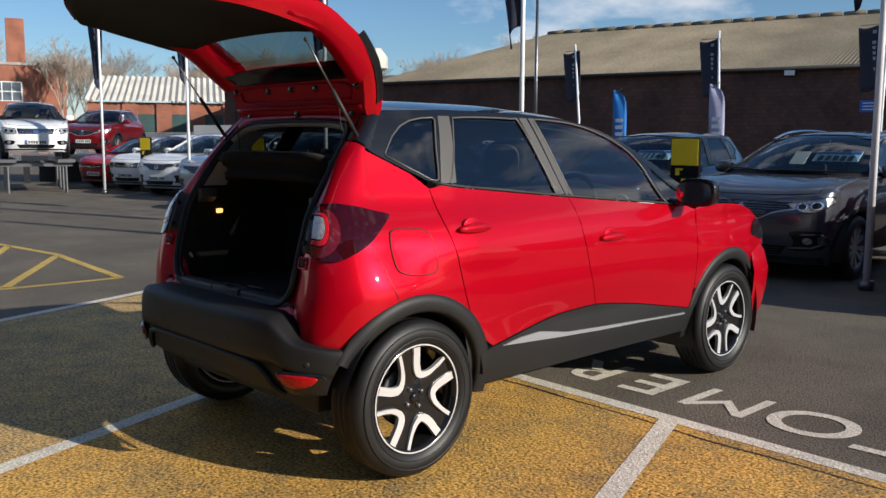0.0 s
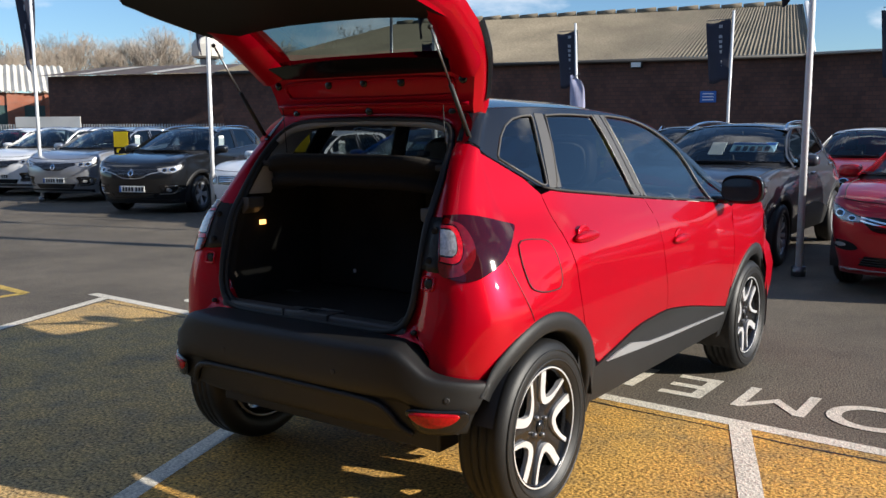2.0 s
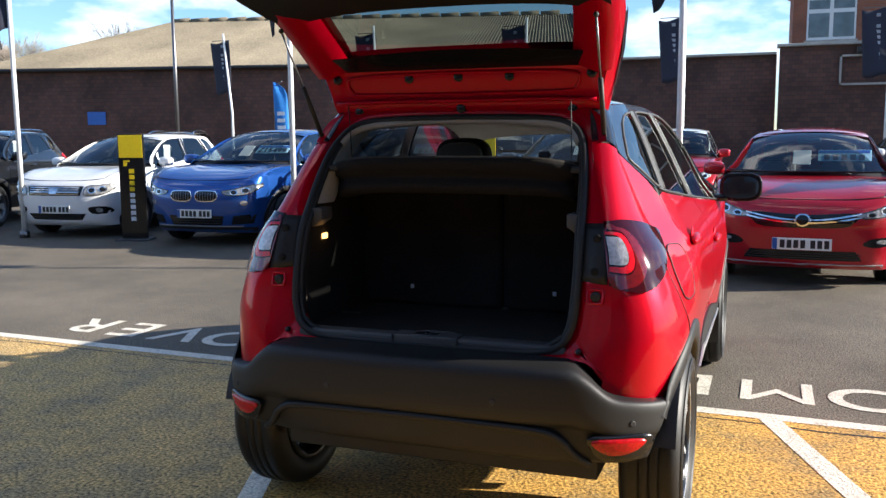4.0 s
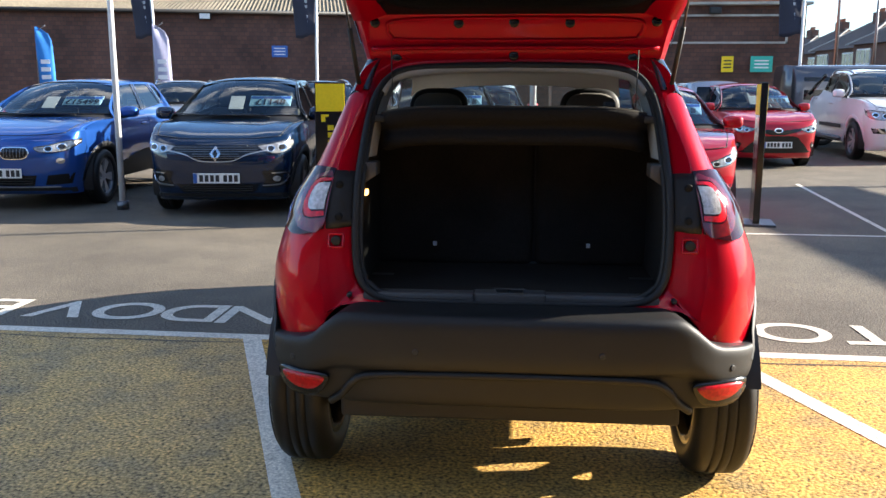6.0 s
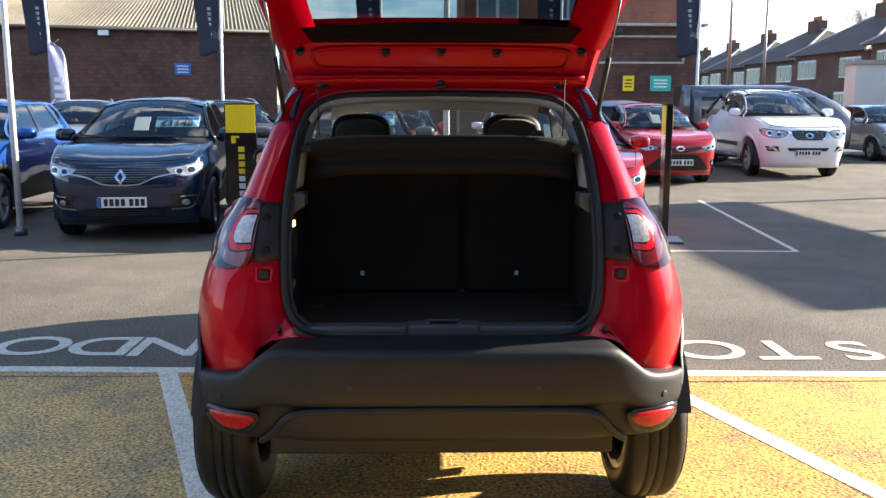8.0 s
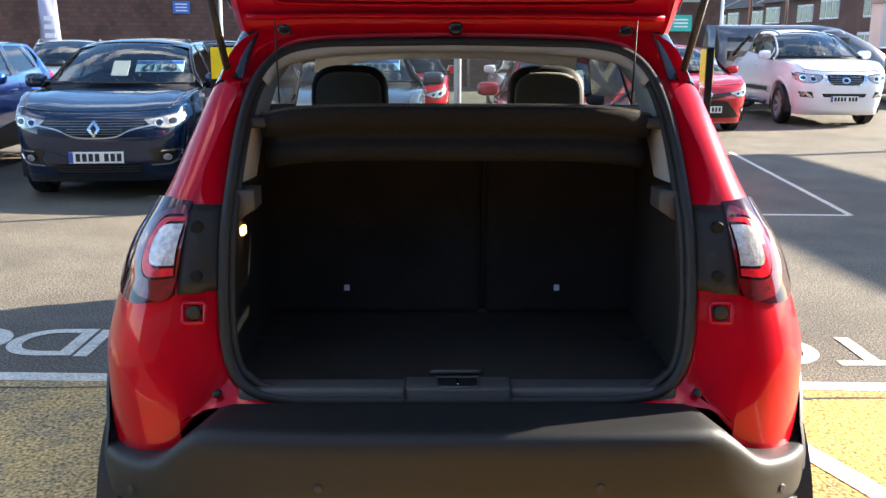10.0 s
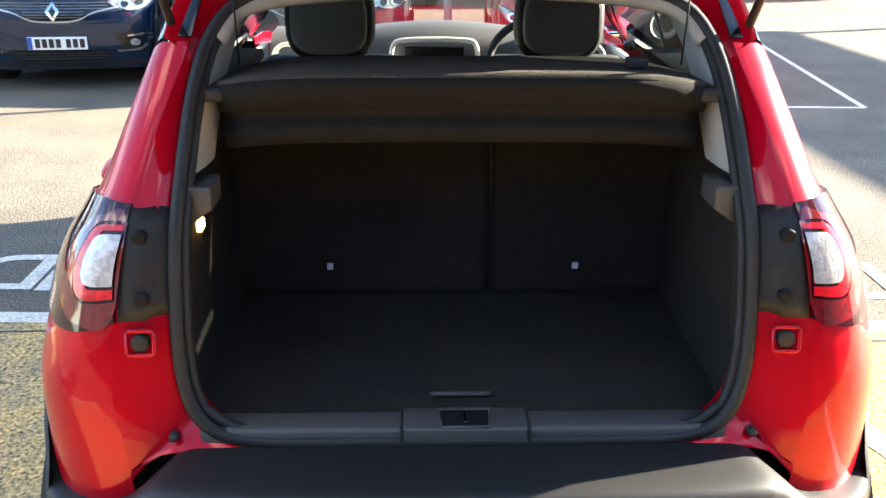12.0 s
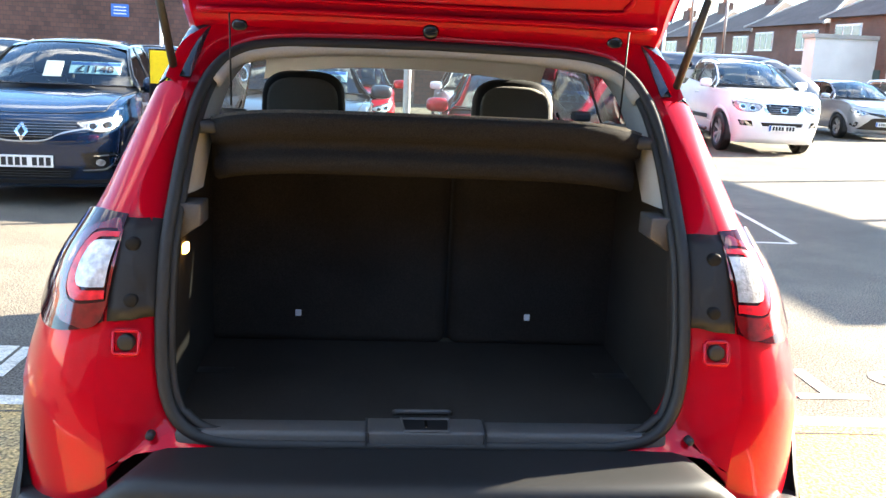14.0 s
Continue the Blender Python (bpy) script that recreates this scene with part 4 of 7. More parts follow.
# headlining and roof lining
rows = []
for y in np.linspace(.74, 2.40, 14):
    xe = side_x(y, roof_edge(y)) - .05
    rows.append([(xe * u, y, roof_edge(y) - .035 + .045 * (1 - abs(u) ** 2.4) - .02 * abs(u) ** 6) for u in np.linspace(-1, 1, 13)])
part("roof_lining", bm_grid(rows), "headlining", hero, "", True)
part("roof_header_trim", bm_tube(spline([(-.475, .60, 1.45), (-.42, .65, 1.508), (-.25, .67, 1.532), (0, .675, 1.538), (.25, .67, 1.532), (.42, .65, 1.508), (.475, .60, 1.45)], 5), .017, 8), "headlining", hero, "", True)
part("floor_pan", bm_box(-.60, .60, .35, 3.9, .30, .42, .01), "matt_black", hero)
part("cabin_floor", bm_box(-.78, .78, 1.0, 3.0, .36, .42, .01), "carpet", hero)
part("bulkhead", bm_box(-.76, .76, 2.95, 3.02, .36, 1.05, .01), "matt_black", hero)
# front seats, dash, wheel
for x in (-.37, .37):
    bm = bm_box(x - .24, x + .24, 1.72, 1.88, .55, 1.22, .05, 3)
    st = part("front_seat", bm, "matt_black", hero, "dark front seat with a cream back", True)
    part("seat_back_panel", bm_box(x - .17, x + .17, 1.705, 1.73, .70, 1.21, .012), "seat_cream", st, "cream fabric", True)
    def rounded(w, z0, z1, y0, y1):
        rows = []
        zm, hz = (z0 + z1) / 2, (z1 - z0) / 2
        for q in np.linspace(-1, 1, 9):
            e = math.sqrt(max(0.0, 1 - abs(q) ** 5)) * .75 + .25
            rows.append([(x + w * e * math.copysign(abs(math.cos(a)) ** .62, math.cos(a)), (y0 + y1) / 2 + (y1 - y0) / 2 * q, zm + hz * e * math.copysign(abs(math.sin(a)) ** .62, math.sin(a))) for a in np.linspace(0, 2 * math.pi, 29)[:-1]])
        b = bm_grid(rows, True)
        bmesh.ops.holes_fill(b, edges=[e for e in b.edges if e.is_boundary], sides=0)
        return b
    hr = part("headrest", rounded(.145, 1.21, 1.465, 1.72, 1.85), "matt_black", st, "", True)
    part("headrest_panel", rounded(.122, 1.235, 1.442, 1.700, 1.745), "seat_cream", hr, "cream fabric", True)
    part("headrest_post", bm_box(x - .05, x + .05, 1.765, 1.785, 1.20, 1.28, .004), "chrome", st)
    part("seat_base", bm_box(x - .25, x + .25, 1.80, 2.32, .42, .66, .05, 3), "matt_black", st, "", True)
part("rear_bench", bm_box(-.55, .55, 1.02, 1.50, .42, .70, .05, 3), "matt_black", hero, "", True)
rows = []
for y, z in ((2.52, .70), (2.50, .95), (2.52, 1.12), (2.60, 1.185), (2.78, 1.19), (3.0, 1.14)):
    rows.append([(.70 * u, y + .04 * u * u, z + .02 * math.cos(u * 4) * (z > 1)) for u in np.linspace(-1, 1, 17)])
da = part("dashboard", bm_grid(rows), "grey_trim", hero, "dark grey dashboard", True)
part("screen_surround", bm_tube(spline([(-.20, 2.49, 1.04), (-.19, 2.495, 1.14), (-.13, 2.50, 1.165), (0.10, 2.50, 1.165), (.15, 2.495, 1.14), (.16, 2.49, 1.04)], 5), .010, 8), "dash_white", da, "", True)
part("screen", bm_box(-.14, .10, 2.482, 2.49, 1.05, 1.14, .004), "gloss_black", da)
for x in (-.62, .62):
    bm = bm_revolve([(0, .052), (-.012, .060), (-.020, .052), (0, .040)], 20)
    bm.transform(Matrix.Translation((x, 2.49, 1.10)) @ Matrix.Rotation(radians(90), 4, "Z"))
    part("air_vent", bm, "dash_white", da, "", True)
bm = bmesh.new()
rows = []
for k in range(36):
    a = 2 * math.pi * k / 36
    rows.append([(.37 + (.185 + .016 * math.cos(b)) * math.cos(a), .016 * math.sin(b), (.185 + .016 * math.cos(b)) * math.sin(a)) for b in np.linspace(0, 2 * math.pi, 9)])
bm = bm_grid(rows + [rows[0]])
bm.transform(Matrix.Translation((0, 2.30, 1.09)) @ Matrix.Rotation(radians(-22), 4, "X"))
sw = part("steering_wheel", bm, "matt_black", hero, "", True)
part("wheel_boss", bm_box(.30, .44, 2.29, 2.34, 1.03, 1.13, .02), "matt_black", sw, "", True)
part("wheel_spoke", bm_box(.20, .54, 2.30, 2.32, 1.075, 1.10, .008), "silver_plastic", sw, "", True)
for side in (1, -1):
    part("door_trim", bm_box(min(side * .735, side * .765), max(side * .735, side * .765), 1.15, 2.75, .50, 1.12, .01), "dash_white", hero, "pale door lining", True)


# ---- the tailgate, raised ----
gate = part("tailgate", bm_grid([[(x, y, z) for x in (-.50, 0, .50)] for y, z in ((.735, 1.60), (.70, 1.64))]), "black_paint", hero, "raised red tailgate with black spoiler, dark lining and rear window", True)
outer = spline([(.745, 1.600), (.735, 1.70), (.68, 1.82), (.56, 1.94), (.38, 2.030), (.12, 2.085), (-.15, 2.10), (-.30, 2.085), (-.355, 2.045)], 5)
inner_p = spline([(.722, 1.535), (.690, 1.562), (.668, 1.600), (.662, 1.640), (.646, 1.690), (.630, 1.735), (.575, 1.775)], 4)
trim_p = spline([(.405, 1.925), (.30, 1.945), (.05, 1.985), (-.18, 2.015), (-.31, 2.020), (-.35, 2.035)], 5)


def gate_w(y, z):
    d = math.hypot(y - .74, z - 1.55)
    return float(np.interp(d, [0, .12, .25, .40, .60, .80, .95, 1.08, 1.2], [.545, .572, .606, .632, .652, .658, .644, .600, .53]))


def sheet(profile, n=25, bow=.0, narrow=0.0):
    rows = []
    for y, z in profile:
        w = gate_w(y, z) - narrow
        rows.append([(w * u, y + bow * u * u * max(0, min(1, (.5 - y))), z - .045 * abs(u) ** 3 * max(0.0, min(1.0, (z - 1.75) / .2))) for u in np.linspace(-1, 1, n)])
    return rows


ka, kb = 11, 20
part("spoiler_skin", bm_grid(sheet(outer[:ka])), "black_paint", gate, "black spoiler", True)
part("outer_panel", bm_grid(sheet(outer[kb:], bow=.22)), "red", gate, "", True)
for side in (1, -1):
    part("side_skin", bm_grid([[(side * gate_w(y, z) * u, y, z - .045 * u ** 3 * max(0.0, min(1.0, (z - 1.75) / .2))) for u in (.76, .85, .93, 1.0)] for y, z in outer[ka - 1:kb + 1]]), "red", gate, "", True)
header = part("header_panel", bm_grid(sheet(inner_p, narrow=.03)), "red_inner_shaded", gate, "", True)
part("trim_panel", bm_grid(sheet(trim_p, bow=.22, narrow=.03)), "gate_lining", gate, "black plastic inner lining", True)
# pressed long oval in the header
ov = [(x, z) for x, z in spline([(-.445, 1.652), (-.46, 1.68), (-.43, 1.706), (-.2, 1.714), (.2, 1.714), (.43, 1.706), (.46, 1.68), (.445, 1.652), (.40, 1.640), (0, 1.637), (-.40, 1.640)], 5, True)]
hy = lambda z: float(np.interp(z, [p[1] for p in inner_p], [p[0] for p in inner_p]))
part("pressing", bm_tube([(x, hy(z) - .002, z) for x, z in ov], .007, 6, True), "red_inner_shaded", gate, "", True)
part("header_fold", bm_tube(spline([(-.52, hy(1.60) - .004, 1.607), (-.3, hy(1.61) - .006, 1.612), (0, hy(1.61) - .006, 1.612), (.3, hy(1.61) - .006, 1.612), (.52, hy(1.60) - .004, 1.607)], 5), .010, 6), "red_inner_shaded", gate, "", True)
part("header_seal", bm_tube(spline([(-.50, .715, 1.553), (-.33, .705, 1.551), (-.18, .70, 1.562), (0, .70, 1.556), (.18, .70, 1.562), (.33, .705, 1.551), (.50, .715, 1.553)], 6), .012, 8), "rubber", gate, "", True)
for x, z in ((-.43, 1.576), (0, 1.583), (.43, 1.576), (-.2, 1.697), (0, 1.699), (.2, 1.697), (-.505, 1.70), (.505, 1.70)):
    r = .018
    bm = bm_revolve([(-.005, .0), (-.005, r * .7), (-.002, r), (.012, r)], 18)
    bm.transform(Matrix.Translation((x, hy(z) - .003, z)) @ Matrix.Rotation(radians(90), 4, "Z"))
    part("rubber_plug", bm, "gloss_black", gate, "black rubber plug", True)
# red side frames of the window aperture, and edges
for side in (1, -1):
    rows = []
    mid = spline([(.630, 1.735), (.56, 1.80), (.46, 1.885), (.36, 1.94), (.22, 1.975)], 5)
    for y, z in mid:
        w = gate_w(y, z)
        rows.append([(side * (w * 1.0 - .006), y + .02, z + .035), (side * (w - .02), y - .012, z - .03), (side * (w - .07), y - .022, z - .035), (side * (w - .13), y - .010, z - .010), (side * (w - .165), y + .012, z + .012)])
    part("side_frame", bm_grid(rows), "red_inner_shaded", gate, "", True)
    # edge that joins outer skin and inner
    rows = []
    for i in range(24):
        f = i / 23
        yo, zo = outer[int(f * (len(outer) - 1))]
        whole = inner_p + mid[3:-6] + trim_p
        yi, zi = whole[int(f * (len(whole) - 1))]
        wo, wi = gate_w(yo, zo), gate_w(yi, zi) - .03
        drop = lambda z: .045 * max(0.0, min(1.0, (z - 1.75) / .2))
        a = Vector((side * wo, yo + .22 * max(0, min(1, .5 - yo)) * (i > 8), zo - drop(zo)))
        b = Vector((side * wi, yi + .22 * max(0, min(1, .5 - yi)) * (i > 12), zi - drop(zi)))
        m = (a + b) / 2 + Vector((side * .012, 0, 0))
        rows.append([a, a.lerp(m, .6), m, b.lerp(m, .6), b])
    part("gate_edge", bm_grid(rows), "red", gate, "", True)
    part("spoiler_fin", bm_grid([[(side * (gate_w(y, z) + .004), y - .004, z), (side * (gate_w(y, z) + .010), y - .02, z - .012), (side * (gate_w(y, z) + .002), y - .035, z - .025)] for y, z in outer[2:15]]), "gloss_black", gate, "", True)
    # gas strut with ball ends
    a, b = Vector((side * .575, .335, 1.862)), Vector((side * .560, .605, 1.475))
    st = part("gas_strut", bm_tube([a, a.lerp(b, .55)], .0042, 10), "steel", gate, "thin gas strut", True)
    part("strut_body", bm_tube([a.lerp(b, .5), b], .009, 12), "matt_black", st, "", True)
    bm = bmesh.new()
    bmesh.ops.create_uvsphere(bm, u_segments=12, v_segments=8, radius=.0095)
    bm.transform(Matrix.Translation(a))
    part("ball_end", bm, "matt_black", st, "", True)
    # shelf cord
    part("shelf_cord", bm_tube([(side * .44, .60, 1.60), (side * .440, .62, 1.40)], .002, 6), "rubber", gate, "", True)
    part("hinge", bm_box(side * .33 - .03, side * .33 + .035, .70, .73, 1.548, 1.60, .006), "red", gate, "", True)
win = []
for f in np.linspace(0, 1, 9):
    y, z = .585 + (.395 - .585) * f, 1.775 + (1.930 - 1.775) * f
    win.append([((gate_w(y, z) - .14) * u, y + .02 + .02 * u * u, z + .012) for u in np.linspace(-1, 1, 17)])
gw = part("rear_window", bm_grid(win), "glass_rear", gate, "rear window glass", True)
gw.visible_shadow = False
# black band at the lower edge of the glass, arched
rows = []
for u in np.linspace(-1, 1, 25):
    w = .53 * u
    h = .036 * (1 - u * u) + .004
    rows.append([(w, .630, 1.727), (w, .618, 1.734), (w, .596, 1.750), (w, .572, 1.766), (w, .572 - h * .75, 1.767 + h * .62)])
part("window_band", bm_grid(rows), "gloss_black", gate, "", True)


# ---- wheels ----
from mathutils.bvhtree import BVHTree
WHEELS = {}


def wheel_meshes(style, r):
    """Tyre, rim and spokes of one wheel; the axle along x, the outer face towards +x."""
    key = (style, r)
    if key in WHEELS:
        return WHEELS[key]
    out = []
    rr = r * (.70 if style == 'hero' else .665)
    w = .105
    prof = [(-w * .8, rr), (-w, rr + .02), (-w * 1.02, (r + rr) / 2), (-w * .9, r - .018), (-w * .7, r - .003), (-w * .36, r), (-w * .34, r - .008), (-w * .30, r - .008), (-w * .28, r),
            (w * .0 - .004, r), (-.003, r - .009), (.003, r - .009), (.004, r), (w * .28, r), (w * .30, r - .008), (w * .34, r - .008), (w * .36, r), (w * .7, r - .003), (w * .9, r - .018),
            (w * 1.02, (r + rr) / 2), (w, rr + .02), (w * .8, rr), (w * .75, rr - .006)]
    out.append(("tyre", bm_revolve(prof, 48), "tyre", True))
    rim = [(w * .78, rr + .004), (w * .86, rr - .002), (w * .84, rr - .014), (w * .6, rr - .02), (w * .2, rr - .035), (-w * .9, rr - .03), (-w * .9, rr)]
    out.append(("rim", bm_revolve(rim, 40), "steel" if style != "hero" else "gloss_black", True))
    if style == "hero":
        for q in ((r + rr) / 2 + .012, rr + .026):
            out.append(("sidewall_ring", bm_revolve([(w * 1.0, q - .004), (w * 1.035, q - .002), (w * 1.035, q + .002), (w * 1.0, q + .004)], 48), "tyre", True))
    out.append(("brake_disc", bm_revolve([(.012, .02), (.012, .135), (.0, .138), (-.02, .135)], 28), "disc", True))
    if style == "hero":
        bm = bmesh.new()
        for k in range(5):
            # broad dark webs between the loops
            a0 = 2 * math.pi * (k + .5) / 5
            rows = []
            for rad, half in ((.050, .62), (.095, .42), (.13, .26), (.17, .22), (rr - .012, .24)):
                rows.append([Vector((.052 + .014 * rad / rr + dx, rad * math.cos(a0 + half * u), rad * math.sin(a0 + half * u))) for u, dx in ((-1, -.03), (-1, 0), (-.5, .004), (0, .005), (.5, .004), (1, 0), (1, -.03))])
            merge(bm, bm_grid(rows))
        merge(bm, bm_revolve([(.030, .0), (.040, .105), (.052, .098), (.060, .06), (.064, .03), (.064, .0)], 30))
        out.append(("spokes", bm, "gloss_black", False))
        bm = bm_revolve([(w * .80, rr - .001), (w * .865, rr - .003), (w * .865, rr - .009), (w * .80, rr - .011)], 48)
        for k in range(5):
            # one loop: a slim curved arm, the bend towards the hub and a broad straight arm
            a0 = 2 * math.pi * k / 5
            pts = []
            for rad, ang in ((rr - .006, -.44), (.205, -.43), (.160, -.38), (.122, -.25), (.103, .02), (.112, .24), (.145, .34), (.185, .36), (rr - .006, .37)):
                pts.append((rad * math.cos(a0 + ang), rad * math.sin(a0 + ang)))
            pts = spline(pts, 4)
            rows = []
            for i, (cy, cz) in enumerate(pts):
                f = i / (len(pts) - 1)
                wd = .0085 + .0095 * max(0.0, min(1.0, (f - .25) / .4))
                a, b = pts[max(i - 1, 0)], pts[min(i + 1, len(pts) - 1)]
                d = Vector((0, b[0] - a[0], b[1] - a[1])).normalized()
                nn = Vector((0, -d.z, d.y))
                p = Vector((.066 + .014 * math.hypot(cy, cz) / rr, cy, cz))
                rows.append([p - nn * wd + Vector((-.02, 0, 0)), p - nn * wd, p + nn * wd, p + nn * wd + Vector((-.02, 0, 0))])
            merge(bm, bm_grid(rows))
        out.append(("machined_face", bm, "alloy", False))
        for k in range(4):
            a = math.pi / 2 * k + .6
            nut = bm_revolve([(.06, .011), (.072, .010), (.073, .0)], 8)
            nut.transform(Matrix.Translation((0, math.cos(a) * .046, math.sin(a) * .046)))
            out.append(("wheel_nut", nut, "steel", True))
        out.append(("centre_cap", bm_revolve([(.066, .026), (.072, .024), (.073, .0)], 20), "gloss_black", True))
    else:
        bm = bmesh.new()
        n = {"five": 5, "ten": 10, "seven": 7}[style]
        for k in range(n):
            a0 = 2 * math.pi * k / n
            rows = []
            for rad, wd in ((.04, .020), (.10, .5 * .11 / n * 3), (rr - .012, .5 * .20 / n * 3)):
                c, s = math.cos(a0), math.sin(a0)
                t = Vector((0, -s, c))
                p = Vector((.055 + .02 * rad / rr, c * rad, s * rad))
                rows.append([p - t * wd + Vector((-.03, 0, 0)), p - t * wd, p + t * wd, p + t * wd + Vector((-.03, 0, 0))])
            merge(bm, bm_grid(rows))
        merge(bm, bm_revolve([(.03, .065), (.056, .06), (.062, .03), (.062, .0)], 20))
        out.append(("spokes", bm, "silver_plastic", False))
    res = []
    for nm, bm, mt, sm in out:
        me = bpy.data.meshes.new(nm)
        bmesh.ops.recalc_face_normals(bm, faces=bm.faces[:])
        bm.to_mesh(me)
        bm.free()
        me.materials.append(M[mt])
        if sm:
            me.polygons.foreach_set("use_smooth", [True] * len(me.polygons))
        res.append((nm, me))
    WHEELS[key] = res
    return res


def add_wheel(parent, x, y, z, r, style, turn=0.0):
    ms = wheel_meshes(style, r)
    w = new("wheel", ms[0][1])
    w.parent = parent
    w.matrix_local = pose(x, y, z, turn, 0, 0 if x > 0 else 180)
    for nm, me in ms[1:]:
        o = new(nm, me)
        o.parent = w
    return w


for x, y, t in ((.768, HUB_R, -4), (-.768, HUB_R, 40), (.768, HUB_F, 20), (-.768, HUB_F, 5)):
    add_wheel(hero, x, y, HUB_Z, TYRE_R, "hero", t)


# ---- other cars ----
def project(bvh, loops, mat, name, parent, label="", proud=.006, thick=.006, du=.09, dv=.06):
    """A panel laid on a car's front: outlines in (x, z), seen from the front."""
    bm = flat_fill(loops, du, dv)
    bad = []
    for v in bm.verts:
        hit = bvh.ray_cast(Vector((v.co.x, -3, v.co.y)), Vector((0, 1, 0)))
        if hit[0] is None:
            bad.append(v)
            continue
        n = hit[1] if hit[1].y < 0 else -hit[1]
        v.co = hit[0] + (n * .7 + Vector((0, -.3, 0))) * proud
    if bad:
        bmesh.ops.delete(bm, geom=bad, context="VERTS")
    if not bm.faces:
        bm.free()
        return None
    bmesh.ops.recalc_face_normals(bm, faces=bm.faces[:])
    bm.normal_update()
    if sum(f.normal.y for f in bm.faces) > 0:
        bmesh.ops.reverse_faces(bm, faces=bm.faces[:])
    if thick:
        bmesh.ops.solidify(bm, geom=bm.faces[:], thickness=thick)
    return finish(name, bm, mat, parent, label, not thick)


def plate_bars(parent, cx, cz, y):
    p = part("number_plate", bm_box(cx - .26, cx + .26, y - .012, y, cz - .056, cz + .056, .004), "plate_white", parent, "number plate")
    part("blue_band", bm_box(cx - .258, cx - .215, y - .014, y - .0125, cz - .053, cz + .053), "print_blue", p)
    x = cx - .19
    for k in range(7):
        w = .042
        part("plate_bar", bm_box(x, x + w, y - .015, y - .0125, cz - .038, cz + .038), "ink", p)
        x += w + (.018 if k != 3 else .045)


def price_card(parent, m, txt, w=.52, h=.20):
    c = part("price_card", bm_box(-w / 2, w / 2, 0, .006, -h / 2, h / 2, .003), "card_blue", parent, "pale blue price card")
    c.matrix_local = m
    part("card_band", bm_box(-w / 2 + .01, w / 2 - .01, -.003, -.001, h / 2 - .06, h / 2 - .012), "print_blue", c)
    if txt:
        bm = text_mesh(txt, .15, .001, .003)
        bm.transform(Matrix.Translation((0, -.004, -.035)) @ Matrix.Rotation(radians(90), 4, "X"))
        part("price", bm, "ink", c)
    else:
        for k in range(5):
            part("price_bar", bm_box(-.20 + k * .085, -.145 + k * .085, -.004, -.001, -.085, .01), "ink", c)
    return c


M["paint_slot"], M["roof_slot"], M["arch_slot"] = (material(k, (.5, .5, .5)) for k in ("paint_slot", "roof_slot", "arch_slot"))
M["glass_car"] = glass("car_glass", (.42, .49, .50), 1.5)
# width, length, height below and above the waist, wheel radius
SHAPES = {"crossover": (1.0, 1.0, .97, .97, .335), "suv": (1.035, 1.075, 1.0, .93, .348), "estate": (1.03, 1.085, .975, .92, .345), "hatch": (1.005, 1.05, .92, .92, .322),
          "mini": (.95, .95, .925, .96, .300), "truck": (1.05, 1.25, 1.15, 1.10, .392)}
NOSE = 4.15
wing_z = smooth_table([(2.8, 1.095), (3.0, 1.092), (3.3, 1.085), (3.45, 1.068), (3.6, 1.02), (3.70, .965)], .02)
bonnet_mid = smooth_table([(0, .910), (.06, .945), (.15, .982), (.3, 1.022), (.6, 1.075), (1, 1.115)], .03)
wing_b = ([(2.88, 1.072), (2.89, .85), (2.885, .60)] + arc(HUB_F, HUB_Z, ARCH_R, 150, 28, 18)
          + [(3.70, .68), (3.70, .80), (3.70, .88), (3.70, .962), (3.6, 1.018), (3.45, 1.066), (3.3, 1.083), (3.0, 1.090)])
BODIES, FACES = {}, {}


def warp(shape):
    sx, sy, low, up, _ = SHAPES[shape]
    def to(p):
        x, y, z = p[0] * sx, p[1], p[2]
        if shape == "truck" and z > 1.10:
            # the cab ends behind the rear doors; an open bed follows
            f = max(0.0, min(1.0, (1.12 - y) / .10))
            z = z + (1.10 + (z - 1.10) * .04 - z) * f
        z = z * low if z < 1.0 else low + (z - 1.0) * up
        return Vector((-x, (NOSE - y) * sy, z))
    return to


def moved(bm, to):
    for v in bm.verts:
        v.co = to(v.co)
    return bm


def nose_point(z, yc, u):
    a = abs(u) * math.pi / 2
    s = math.sin(a)
    x = side_x(3.70, max(z, .30)) * s ** .8
    zz = z + .055 * s ** 4 * max(0.0, min(1.0, (z - .6) / .31))
    return Vector((math.copysign(x, u), 3.70 + (yc - 3.70) * max(0.0, math.cos(a)) ** .62, zz))


NOSE_ROWS = [(.20, 3.98), (.24, 4.06), (.30, 4.09), (.40, 4.115), (.52, 4.135), (.62, 4.145), (.72, 4.145), (.78, 4.13), (.84, 4.105), (.885, 4.07), (.910, 4.03)]


def bonnet_point(f, u):
    p = nose_point(.910, 4.03, u)
    if f == 0:
        return p
    ye = 3.70 + (2.90 - 3.70) * f
    y = p.y + (3.07 - .19 * u * u - p.y) * f
    s = math.copysign(math.sin(abs(u) * math.pi / 2) ** .8, u)
    ze = wing_z(ye)
    z = ze + (bonnet_mid(f) - ze) * (1 - abs(s) ** 3) + .013 * math.exp(-((abs(s) - .62) / .12) ** 2) * math.sin(math.pi * min(1, f))
    return Vector(((side_x(ye, ze) - .003) * s, y, z))


